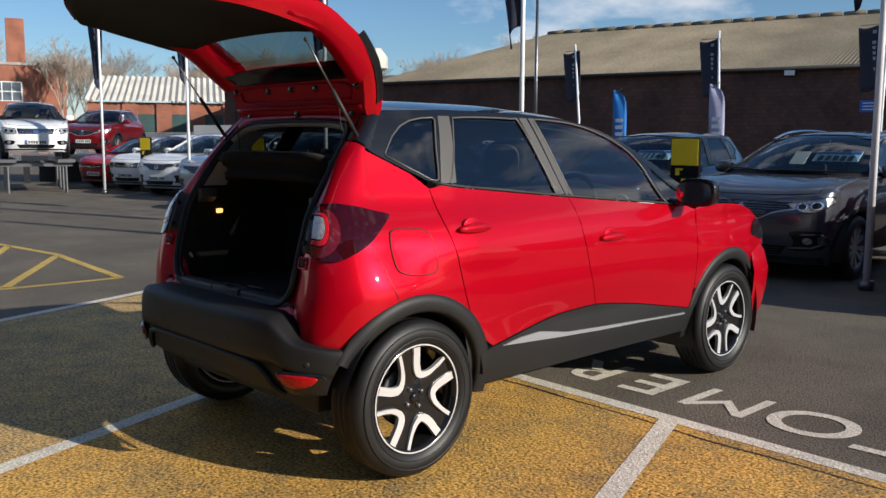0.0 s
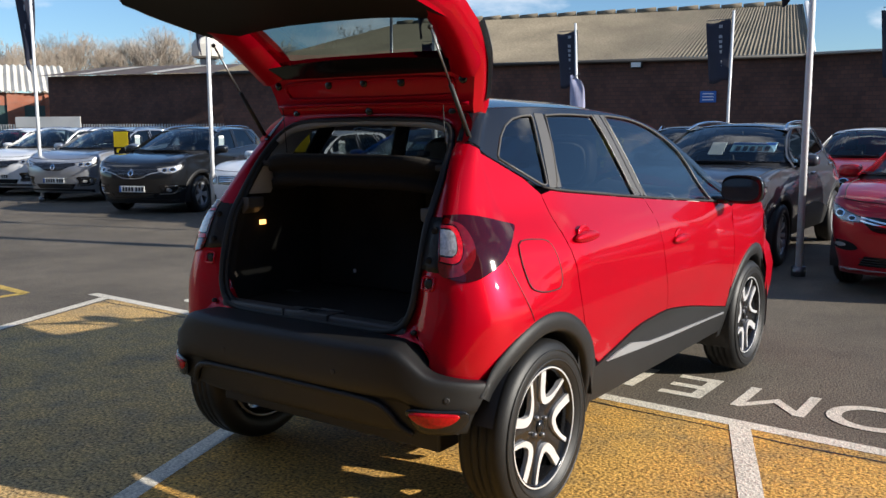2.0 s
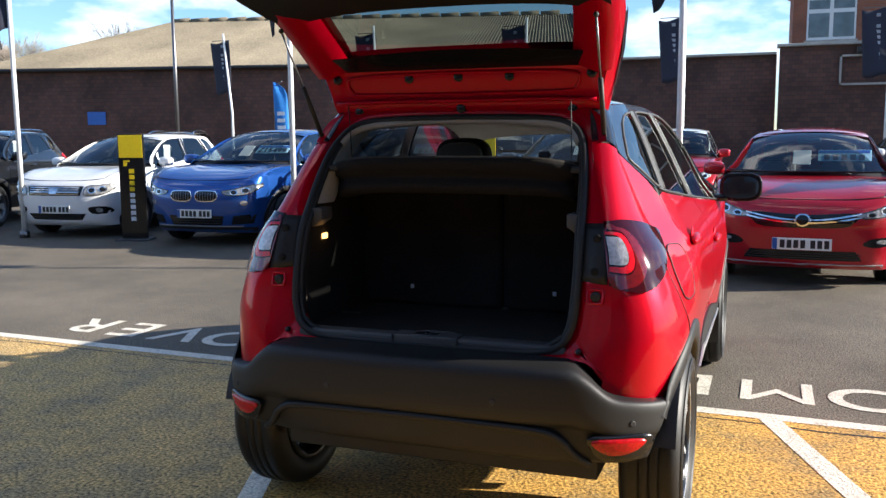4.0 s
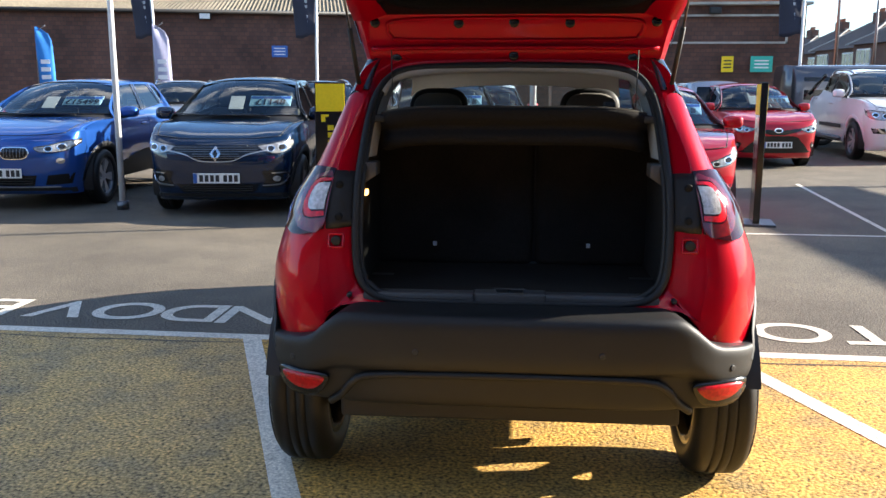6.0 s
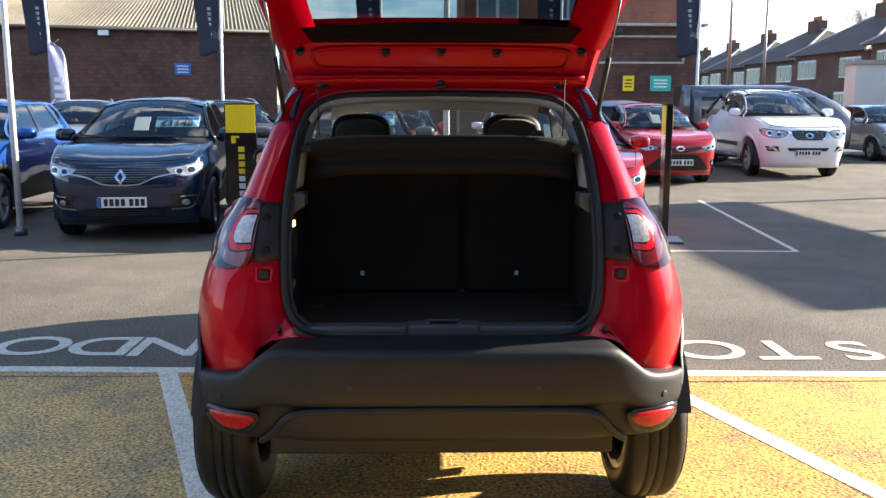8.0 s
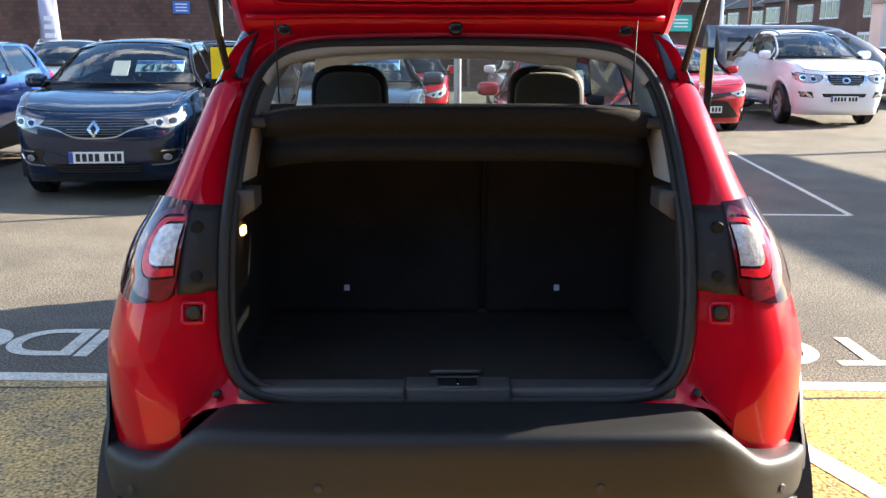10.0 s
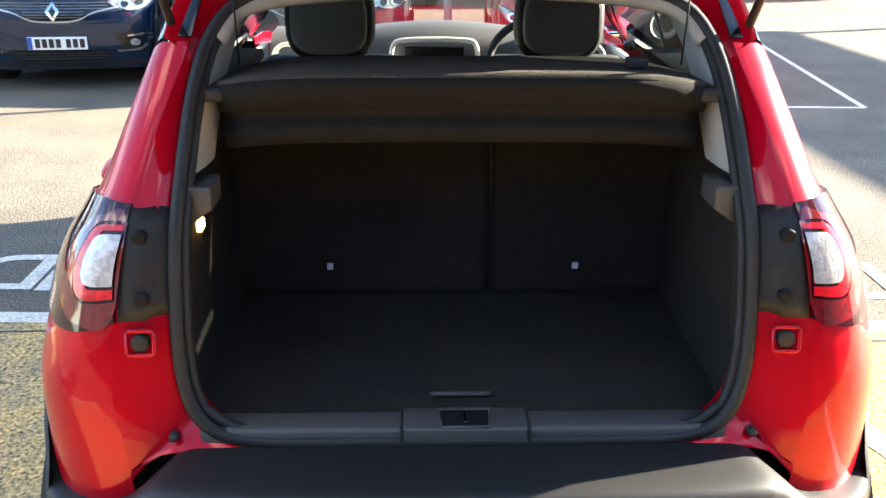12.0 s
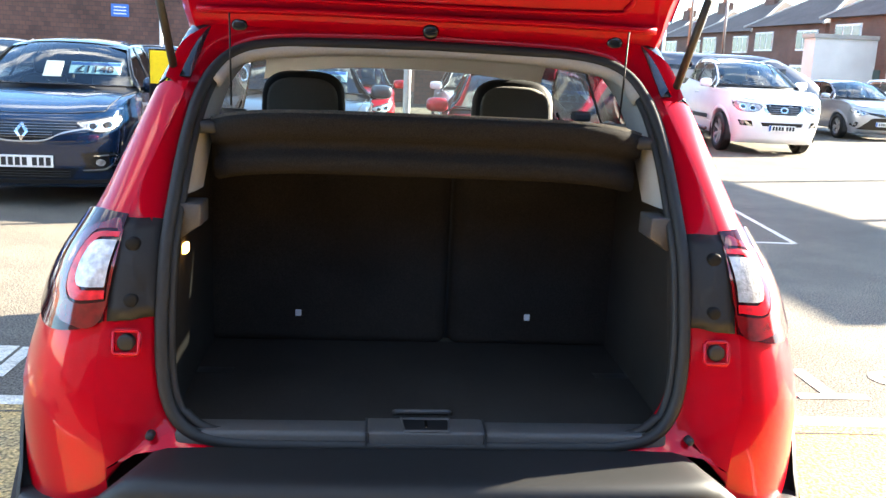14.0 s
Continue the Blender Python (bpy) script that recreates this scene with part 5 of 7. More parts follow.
def car_body(shape):
    """The painted shell, glass and cabin of a parked car; the nose at the origin, facing -y."""
    if shape in BODIES:
        return BODIES[shape]
    to = warp(shape)
    root = BODIES[shape] = new("car_shell")
    us = np.linspace(-1, 1, 29)
    bm = moved(bm_grid([[nose_point(z, yc, u) for u in us] for z, yc in NOSE_ROWS]), to)
    bumper = part("front_bumper", bm, "paint_slot", root, "", True)
    bm = moved(bm_grid([[bonnet_point(f, u) for u in us] for f in (0, .02, .05, .1, .17, .25, .35, .45, .55, .65, .75, .85, .93, 1.0)]), to)
    part("bonnet", bm, "paint_slot", root, "", True)
    part("bonnet_gap", moved(bm_tube([bonnet_point(.012, u) for u in np.linspace(-.62, .62, 21)], .005, 5), to), "rubber", bumper, "", True)
    for sg in (-1, 1):
        part("bonnet_gap", moved(bm_tube([bonnet_point(f, sg * (.62 + .16 * f)) + Vector((0, 0, .001)) for f in np.linspace(.02, 1, 14)], .0045, 5), to), "rubber", bumper, "", True)
    scr = []
    for i in range(13):
        f = i / 12
        y = 2.17 + (2.965 - 2.17) * f
        ze = roof_edge(y)
        xe = side_x(y, ze) + .01
        scr.append([Vector((xe * u, y - .10 * u * u + .13 * f * (1 - u * u) + .05 * (1 - f) * (1 - u * u), ze + .055 * (1 - abs(u) ** 2.4) * (1 - .8 * f))) for u in us])
    part("windscreen", moved(bm_grid(scr), to), "glass_car", root, "", True).visible_shadow = False
    part("cowl_panel", moved(bm_grid([[p + Vector((0, 0, -.004)) for p in scr[-1]], [bonnet_point(1.0, u) + Vector((0, -.01, -.006)) for u in us]]), to), "matt_black", root, "", True)
    part("windscreen_edge", moved(bm_tube([r[0] for r in scr] + scr[-1][1:-1] + [r[-1] for r in scr[::-1]] + scr[0][1:-1][::-1], .011, 6, True), to), "gloss_black", root, "", True)
    for sg in (-.42, .30):
        part("wiper", moved(bm_tube([(sg, 3.06, 1.13), (sg + .18, 3.02, 1.165), (sg + .50, 2.97, 1.175)], .008, 5), to), "matt_black", root, "", True)
    rows = []
    for y in np.linspace(.70, 2.22, 20):
        ze = roof_edge(y)
        xe = side_x(y, ze)
        rows.append([Vector((xe * u, y, ze + .055 * (1 - abs(u) ** 2.4))) for u in us])
    part("roof", moved(bm_grid(rows), to), "roof_slot", root, "", True)
    # closed rear end
    gate_rows = [[Vector((skin(0, z).x * u, rear_y(z) - .03 * (1 - u * u), z)) for u in us] for z in np.linspace(.68, 1.55, 16)] + [rows[0]]
    part("tailgate", moved(bm_grid(gate_rows), to), "paint_slot", root, "", True)
    part("rear_window", moved(bm_grid([[Vector((min(.56, skin(0, z).x - .05) * u, rear_y(z) - .03 * (1 - u * u) - .008, z)) for u in us] for z in np.linspace(1.20, 1.52, 6)]), to), "gloss_black", root, "dark rear window", True)
    bm = bmesh.new()
    bm.from_mesh(bpy.data.meshes["rear_bumper"])
    part("rear_bumper", moved(bm, to), "arch_slot", root, "", True)
    for side in (1, -1):
        kw = dict(side=side, du=.10, dv=.07, post=to)
        panel("rear_quarter_panel", [quarter], "paint_slot", root, **kw)
        panel("rear_door", [rear_door], "paint_slot", root, **kw)
        panel("front_door", [front_door], "paint_slot", root, **kw)
        panel("front_wing", [wing_b], "paint_slot", root, **dict(kw, gap=.001))
        panel("window_surround", [green_outer, win_q, win_r, win_f, win_t], "roof_slot", root, **dict(kw, du=.06, dv=.045))
        for nm, w in (("quarter_window", win_q), ("rear_door_window", win_r), ("front_door_window", win_f), ("quarterlight", win_t)):
            g = panel(nm, [w], "glass_car", root, proud=-.006, thick=0, side=side, gap=-.004, du=.2, dv=.1, post=to)
            g.visible_shadow = False
        for a, b, w in (((0.995, 1.268), (1.095, 1.572), .040), ((1.742, 1.192), (1.650, 1.574), .034), ((1.812, 1.186), (1.715, 1.574), .028)):
            pl = [(a[0] - w, a[1]), (a[0] + w, a[1]), (b[0] + w * .8, b[1]), (b[0] - w * .8, b[1])]
            panel("pillar_cover", [pl], "gloss_black", root, "", proud=.002, thick=.002, side=side, gap=0, du=.2, dv=.1, post=to)
        pts = [skin(y, belt(y) + .006) + Vector((.003, 0, 0)) for y in np.linspace(.9, 2.9, 16)]
        part("waist_seal", moved(bm_tube([(side * p.x, p.y, p.z) for p in pts], .007, 5), to), "chrome" if shape in ("suv", "hatch", "estate") else "matt_black", root, "", True)
        under = [(y, .40) for y in np.linspace(1.05, 2.95, 5)] + [(2.95, 1.06), (1.9, 1.13), (1.0, 1.21), (.9, 1.24), (.9, .85)]
        panel("inner_side", [under], "matt_black", root, proud=-.02, thick=0, side=side, gap=0, du=.3, dv=.2, post=to)
        low = ([(1.085, .30)] + [(y, .29) for y in np.linspace(1.2, 2.85, 8)] + [(2.93, .31), (2.90, .47)] + [(y, clad_top(y) - .002) for y in np.linspace(2.85, 1.18, 12)] + [(1.09, .50)])
        panel("sill_cladding", [low], "arch_slot", root, "", proud=.008, thick=.02, side=side, gap=0, du=.2, dv=.1, post=to)
        for cy, a0, a1 in ((HUB_R, 152, -8), (HUB_F, 188, -2)):
            rows2 = []
            for i in range(25):
                th = radians(a0 + (a1 - a0) * i / 24)
                row = []
                for r, o in ((ARCH_R + .004, -.002), (ARCH_R + .002, .006), (ARCH_R - .03, .009), (.392, .008), (.380, .0), (.378, -.05), (.385, -.22)):
                    y, z = cy + r * math.cos(th), HUB_Z + r * math.sin(th)
                    p = skin(y, max(z, .30)) if cy == HUB_F or y > .45 else skin(max(y, .36), max(z, .30))
                    row.append((side * (min(p.x, .885) + o), y, z))
                rows2.append(row)
            part("wheel_arch", moved(bm_grid(rows2), to), "arch_slot", root, "", True)
            rows2 = [[(side * x, cy + .40 * math.cos(radians(200 - 220 * i / 20)), HUB_Z + .40 * math.sin(radians(200 - 220 * i / 20))) for x in (.86, .75, .6, .45)] for i in range(21)]
            part("wheel_well", moved(bm_grid(rows2), to), "matt_black", root, "", True)
        for y, z in ((1.04, 1.072), (2.045, .985)):
            p = skin(y, z)
            bm = bmesh.new()
            bmesh.ops.create_uvsphere(bm, u_segments=14, v_segments=8, radius=1)
            for v in bm.verts:
                v.co = Vector((side * (p.x + .012 + v.co.x * .022), y + v.co.y * .105, z + v.co.z * .023))
            part("door_handle", moved(bm, to), "paint_slot", root, "", True)
        mir = part("door_mirror", moved(bm_box(side * .80, side * .90, 2.66, 2.72, 1.095, 1.135, .012), to), "gloss_black", root, "", True)
        bm = bmesh.new()
        bmesh.ops.create_uvsphere(bm, u_segments=18, v_segments=12, radius=1)
        for v in bm.verts:
            c = Vector([math.copysign(abs(q) ** 0.62, q) for q in v.co])
            v.co = Vector((side * (.965 + c.x * .115), 2.72 + max(c.y, -.25) * .085, 1.175 + c.z * .080))
        part("mirror_shell", moved(bm, to), "paint_slot", mir, "", True)
        if shape == "suv":
            pr = spline([(side * (side_x(y, roof_edge(y)) - .03), y, roof_edge(y) + .012 + .05 * math.sin(math.pi * (y - .8) / 1.5) ** .3) for y in (.82, 1.0, 1.5, 2.0, 2.28)], 4)
            part("roof_rail", moved(bm_tube(pr, .017, 8), to), "chrome", root, "", True)
        tl = spline([(0.0, .992), (.16, .968), (.27, .975), (.42, 1.020), (.54, 1.085), (.60, 1.140), (.40, 1.182), (.10, 1.193), (.0, 1.190)], 4)
        panel("tail_light", [tl], "reflector_red", root, "", proud=.010, thick=.01, side=side, gap=0, du=.06, dv=.06, post=to)
    # cabin inside
    part("floor_pan", moved(bm_box(-.62, .62, .35, 3.9, .24, .40, .01), to), "matt_black", root)
    part("cabin_shelf", moved(bm_box(-.72, .72, .75, 2.9, .98, 1.0), to), "matt_black", root)
    part("dashboard", moved(bm_box(-.70, .70, 2.45, 2.95, .98, 1.09, .02), to), "matt_black", root, "", True)
    for sx in (-.37, .37):
        part("front_seat", moved(bm_box(sx - .23, sx + .23, 1.74, 1.90, .98, 1.22, .05), to), "matt_black", root, "", True)
        part("headrest", moved(bm_box(sx - .13, sx + .13, 1.74, 1.84, 1.24, 1.44, .04), to), "matt_black", root, "", True)
        part("rear_headrest", moved(bm_box(sx - .13, sx + .13, .98, 1.06, 1.14, 1.32, .03), to), "matt_black", root, "", True)
    bm = bm_tube([(.37 + .18 * math.cos(a), 2.34 - .07 * math.sin(a), 1.06 + .17 * math.sin(a)) for a in np.linspace(0, 6.0, 20)], .014, 6, True)
    part("steering_wheel", moved(bm, to), "matt_black", root, "", True)
    part("rear_view_mirror", moved(bm_box(-.12, .12, 2.32, 2.35, 1.47, 1.53, .012), to), "matt_black", root, "", True)
    return root


def car_face(shape, face):
    """Grille, lamps and intakes of a car's front."""
    if (shape, face) in FACES:
        return FACES[(shape, face)]
    to = warp(shape)
    sx, _, low, _, _ = SHAPES[shape]
    root = FACES[(shape, face)] = new("car_front")
    us = np.linspace(-1, 1, 41)
    bm = moved(bm_grid([[nose_point(z, yc, u) for u in us] for z, yc in NOSE_ROWS] + [[bonnet_point(f, u) for u in us] for f in (.04, .1, .2, .35, .6)]), to)
    bvh = BVHTree.FromBMesh(bm)
    bm.free()
    root["plate_y"] = bvh.ray_cast(Vector((0, -3, .47 * low)), Vector((0, 1, 0)))[0].y
    def F(poly, mt, nm, pr=.006, th=.006, lab="", holes=(), fine=False):
        return project(bvh, [[(x * sx, z * low) for x, z in q] for q in (poly, *holes)], mt, nm, root, lab, pr, th, *((.03, .03) if fine else (.09, .06)))
    def both(poly, *a, **k):
        for sg in (-1, 1):
            F([(sg * x, z) for x, z in poly], *a, **k)
    def bar(x0, x1, z0, z1, mt, nm, pr, h=.010, bend=0.0):
        n = 7
        top = [(x0 + (x1 - x0) * i / n, z0 + (z1 - z0) * i / n + bend * math.sin(math.pi * i / n)) for i in range(n + 1)]
        F(top + [(x, z - h) for x, z in top[::-1]], mt, nm, pr, .005)
    ell = lambda cx, cz, a, b, n=16: [(cx + a * math.cos(2 * math.pi * i / n), cz + b * math.sin(2 * math.pi * i / n)) for i in range(n)]
    intake = [(-.40, .30), (.40, .30), (.47, .40), (-.47, .40)]
    if face == "band":                                  # slim winged grille, diamond badge, bright hooks round the fog lamps
        gr = spline([(-.50, .845), (-.25, .853), (0, .858), (.25, .853), (.50, .845), (.47, .79), (.33, .755), (.20, .69), (0, .675), (-.20, .69), (-.33, .755), (-.47, .79)], 3, True)
        F(gr, "gloss_black", "grille", .004)
        for k in (.835, .81, .785):
            bar(-.47, .47, k, k, "steel", "grille_bar", .010, .007)
        for k in (.755, .73, .705):
            bar(-.26, .26, k, k, "steel", "grille_bar", .010, .007)
        low_e = spline([(-.56, .800), (-.47, .782), (-.33, .747), (-.20, .682), (0, .667), (.20, .682), (.33, .747), (.47, .782), (.56, .800)], 3)
        F([(x, z) for x, z in low_e] + [(x, z - .014) for x, z in low_e[::-1]], "silver_plastic", "grille_trim", .012, .008)
        F([(0, .665), (.062, .76), (0, .855), (-.062, .76)], "chrome", "badge", .028, .014)
        F([(0, .705), (.030, .76), (0, .815), (-.030, .76)], "gloss_black", "badge_hole", .033, .004)
        hl = spline([(.46, .845), (.53, .775), (.66, .745), (.77, .775), (.83, .86), (.835, .915), (.72, .90), (.57, .870)], 3, True)
        lamps = [(.60, .815, .040, .035), (.715, .825, .045, .040)]
        both(spline([(.50, .545), (.74, .555), (.79, .47), (.74, .37), (.50, .355), (.54, .45)], 3, True), "gloss_black", "fog_recess", .004)
        both([(.50, .372), (.68, .375), (.765, .42), (.790, .50), (.765, .535), (.60, .530), (.60, .515), (.745, .520), (.765, .495), (.745, .432), (.675, .392), (.50, .388)], "chrome", "fog_trim", .012, .008)
        fogs = [(.65, .455, .040, .034)]
    elif face == "kidney":                              # two rounded grilles in bright frames
        for sg in (-1, 1):
            o = spline([(.022, .70), (.045, .655), (.10, .635), (.25, .635), (.315, .66), (.345, .71), (.33, .765), (.28, .79), (.08, .79), (.035, .765)], 3, True)
            F([(sg * x, z) for x, z in o], "chrome", "grille_frame", .010, .010)
            F([(sg * x, z) for x, z in inset(o, .014)], "gloss_black", "grille", .014, .006)
            for k in range(7):
                x = .065 + k * .037
                F([(sg * x, .665), (sg * (x + .007), .665), (sg * (x + .007), .765), (sg * x, .765)], "steel", "grille_bar", .018, .004)
        hl = spline([(.395, .785), (.44, .725), (.60, .715), (.74, .745), (.83, .835), (.835, .875), (.70, .855), (.54, .81)], 3, True)
        lamps = [(.55, .765, .042, .034), (.68, .79, .045, .036)]
        F(ell(0, .895, .035, .030), "print_blue", "badge", .010, .006)
        fogs = [(.66, .615, .042, .036)]
        intake = [(-.36, .31), (.36, .31), (.40, .44), (-.40, .44)]
        both([(.48, .32), (.72, .33), (.76, .46), (.52, .44)], "gloss_black", "side_intake", .005)
        bar(-.62, .62, .30, .30, "silver_plastic", "bumper_strip", .010, .014)
    elif face == "wing":                                # slim grille with a double bright wing bar
        F(spline([(-.48, .795), (0, .77), (.48, .795), (.44, .70), (.34, .645), (0, .635), (-.34, .645), (-.44, .70)], 3, True), "gloss_black", "grille", .004)
        for z0, z1 in ((.725, .800), (.695, .765)):
            bar(.06, .50, z0, z1, "chrome", "grille_bar", .014, .016, -.012)
            bar(-.50, -.06, z1, z0, "chrome", "grille_bar", .014, .016, -.012)
        F(ell(0, .722, .070, .070, 20), "chrome", "badge", .026, .012)
        F(ell(0, .722, .054, .054, 20), "gloss_black", "badge_disc", .029, .004)
        hl = spline([(.45, .775), (.52, .735), (.70, .755), (.80, .83), (.83, .915), (.76, .90), (.60, .83)], 3, True)
        lamps = [(.58, .778, .036, .026), (.70, .82, .042, .036)]
        both(spline([(.52, .475), (.60, .535), (.78, .545), (.80, .50), (.72, .455), (.60, .445)], 3, True), "gloss_black", "fog_recess", .004)
        fogs = [(.69, .50, .060, .022)]
        intake = [(-.52, .30), (.52, .30), (.46, .40), (-.46, .40)]
        bar(-.70, .70, .255, .255, "silver_plastic", "bumper_strip", .012, .03)
    elif face == "truck":                               # tall dark grille in a bright frame, guard on the bonnet edge
        F(spline([(-.36, .86), (0, .865), (.36, .86), (.33, .755), (.24, .70), (0, .695), (-.24, .70), (-.33, .755)], 2, True), "gloss_black", "grille", .006)
        for k in (.835, .80, .765, .73):
            bar(-.28, .28, k, k, "steel", "grille_bar", .014, .010)
        both([(.33, .855), (.385, .855), (.345, .745), (.255, .685), (.22, .700), (.305, .757)], "chrome", "grille_frame", .018, .014)
        F(ell(0, .78, .075, .050), "chrome", "badge", .024, .012)
        F(ell(0, .78, .048, .030), "gloss_black", "badge_hole", .028, .004)
        hl = spline([(.40, .855), (.44, .765), (.58, .725), (.76, .745), (.83, .83), (.835, .90), (.66, .885)], 3, True)
        lamps = [(.56, .80, .05, .04), (.71, .815, .045, .04)]
        intake = [(-.36, .50), (.36, .50), (.40, .56), (-.40, .56)]
        both([(.52, .49), (.72, .50), (.76, .59), (.56, .585)], "gloss_black", "fog_recess", .005)
        both([(.525, .495), (.60, .495), (.70, .585), (.655, .588)], "chrome", "fog_trim", .013, .008)
        fogs = [(.70, .545, .038, .034)]
        F([(-.70, .915), (0, .925), (.70, .915), (.70, .945), (0, .955), (-.70, .945)], "gloss_black", "bonnet_guard", .016, .012)
    elif face == "slats":                               # upright slatted grille
        F([(-.42, .69), (.42, .69), (.46, .84), (-.46, .84)], "gloss_black", "grille", .005)
        for k in (.72, .755, .79, .825):
            bar(-.40, .40, k, k, "chrome", "grille_bar", .012, .012)
        F([(-.06, .72), (.06, .72), (.07, .81), (-.07, .81)], "chrome", "badge", .022, .010)
        hl = spline([(.47, .70), (.66, .69), (.79, .75), (.82, .87), (.66, .86), (.50, .84)], 3, True)
        lamps = [(.58, .775, .05, .045), (.71, .79, .045, .042)]
        both(spline([(.52, .50), (.74, .51), (.76, .41), (.56, .40)], 3, True), "gloss_black", "fog_recess", .004)
        fogs = [(.65, .455, .042, .038)]
    else:                                               # wide dark lower mouth with a thin upper line
        F(spline([(-.30, .64), (.30, .64), (.42, .57), (.62, .36), (.58, .31), (-.58, .31), (-.62, .36), (-.42, .57)], 2, True), "gloss_black", "grille", .005)
        F([(-.50, .80), (0, .745), (.50, .80), (.42, .735), (.12, .66), (-.12, .66), (-.42, .735)], "gloss_black", "upper_grille", .006)
        F(ell(0, .755, .085, .055), "chrome", "badge", .022, .010)
        F(ell(0, .755, .060, .034), "gloss_black", "badge_hole", .026, .004)
        hl = spline([(.42, .785), (.55, .715), (.70, .705), (.80, .79), (.83, .905), (.74, .89), (.58, .83)], 3, True)
        lamps = [(.58, .765, .04, .034), (.70, .79, .044, .040)]
        both(spline([(.66, .50), (.76, .52), (.78, .42), (.70, .37)], 2, True), "gloss_black", "fog_recess", .004)
        fogs = [(.72, .455, .026, .03)]
        intake = None
    for sg in (-1, 1):
        h = F([(sg * x, z) for x, z in hl], "lamp_dark", "headlight", .006, .004, fine=True)
        F([(sg * x, z) for x, z in inset(hl, .012)], "headlight", "lamp_lens", .010, .003, fine=True)
        for cx, cz, a, b in lamps:
            F(ell(sg * cx, cz, a * 1.1, b * 1.1), "chrome", "lamp_ring", .014, .003)
            F(ell(sg * cx, cz, a * .8, b * .8), "gloss_black", "lamp_bowl", .017, .003)
        for cx, cz, a, b in fogs:
            F(ell(sg * cx, cz, a, b, 12), "headlight", "fog_lamp", .009, .004)
    if intake:
        F(intake, "gloss_black", "lower_intake", .005)
        for k in (.25, .5, .75):
            z = intake[0][1] + (intake[2][1] - intake[0][1]) * k
            bar(intake[0][0] * .97, intake[1][0] * .97, z, z, "matt_black", "intake_slat", .009, .008)
    if shape in ("crossover", "suv", "estate"):
        F(spline([(-.74, .215), (.74, .215), (.80, .27), (.46, .285), (-.46, .285), (-.80, .27)], 3, True), "cladding", "bumper_lip", .008)
    return root


def car(name, label, color, at, rz, shape, face, up=0.0, style="five", price=None, roof_color=None, group="parked cars"):
    """A parked car; the front bumper at its origin, facing -y."""
    sx, sy, low, hi, r = SHAPES[shape]
    root = copy_thing(car_body(shape), pose(at[0], at[1], up, 0, 0, rz))
    root.name = name
    tagged(root, label, "car", group)
    front = copy_thing(car_face(shape, face), Matrix.Identity(4))
    plate_y = front["plate_y"]
    for o in list(front.children):
        o.parent = root
    bpy.data.objects.remove(front)
    slots = {M["paint_slot"]: PAINTS[color], M["roof_slot"]: PAINTS[roof_color or color], M["arch_slot"]: M["cladding"] if shape in ("crossover", "suv", "estate") else PAINTS[color]}
    for o in root.children_recursive:
        s = o.material_slots[0]
        if s.material in slots:
            want = slots[s.material]
            s.link = "OBJECT"
            s.material = want
    for x in (-1, 1):
        for y in (HUB_F, HUB_R):
            add_wheel(root, x * (.885 * sx - .117), (NOSE - y) * sy, r, r, style, 17 * y + x * 9)
    plate_bars(root, 0, .47 * low, plate_y - .010)
    a, b = warp(shape)((0, 2.98, 1.16)), warp(shape)((0, 2.52, 1.52))
    an = math.atan2(b.z - a.z, b.y - a.y)
    turn = Matrix.Rotation(-(math.pi / 2 - an), 4, "X")
    c = a.lerp(b, .50)
    if price is not None:
        price_card(root, Matrix.Translation((.36, c.y + .07, c.z - .01)) @ turn, price)
        c2 = part("info_card", bm_box(-.09, .09, 0, .005, -.13, .13, .002), "card", root, "white information card")
        c2.matrix_local = Matrix.Translation((-.06, c.y + .04, c.z - .03)) @ turn
    else:
        q = warp(shape)((-.70, 2.2, 1.32))
        c2 = part("info_card", bm_box(-.10, .10, 0, .004, -.12, .12, .002), "card", root, "white information card")
        c2.matrix_local = pose(q.x - .04, q.y, q.z, 0, 0, 90)
    return root


PAINTS = {k: paint("car_" + k, c, m_, r_, 1.0) for k, c, m_, r_ in (
    ("blue", (.015, .080, .33), .5, .3), ("navy", (.003, .017, .050), .30, .22), ("graphite", (.085, .092, .112), .6, .32), ("white", (.76, .77, .78), .0, .3),
    ("silver", (.42, .44, .48), .7, .32), ("crimson", (.42, .006, .016), .3, .3), ("dark_red", (.18, .006, .012), .4, .3), ("black", (.010, .011, .013), .3, .28))}
M["lamp_dark"] = material("headlight_surround", (.03, .03, .032), .15, coat=1.0, grain=.2, grain_scale=40)


# ---- parked cars ----
car("dark_blue_crossover", "dark blue crossover car with black roof and a price card", "navy", (-3.32, 6.95), 5, "crossover", "band", price="£1148", roof_color="black", style="ten")
car("blue_estate", "bright blue compact four-wheel-drive car with a price card", "blue", (-6.02, 7.22), 3, "estate", "kidney", price="£15499")
car("white_crossover", "white small car with a slatted grille", "white", (-8.65, 7.5), 7, "hatch", "slats", style="seven")
car("graphite_crossover", "black crossover car with roof rails", "black", (-11.4, 7.45), 21, "suv", "band")
car("silver_crossover", "silver crossover car with a winged grille", "silver", (-15.2, 8.2), 21, "suv", "band", style="ten")
car("white_crossover", "white crossover car with a winged grille", "white", (-18.0, 8.5), 21, "suv", "band")
car("white_hatchback", "white small car in the parked row", "white", (-20.6, 8.8), 21, "crossover", "slats")
car("red_hatchback", "red hatchback in the parked row", "crimson", (-22.9, 8.8), 21, "hatch", "wing")
car("grey_crossover", "dark grey crossover car with roof rails and a price card", "graphite", (-1.02, 6.95), 1, "suv", "band", price="", style="ten")
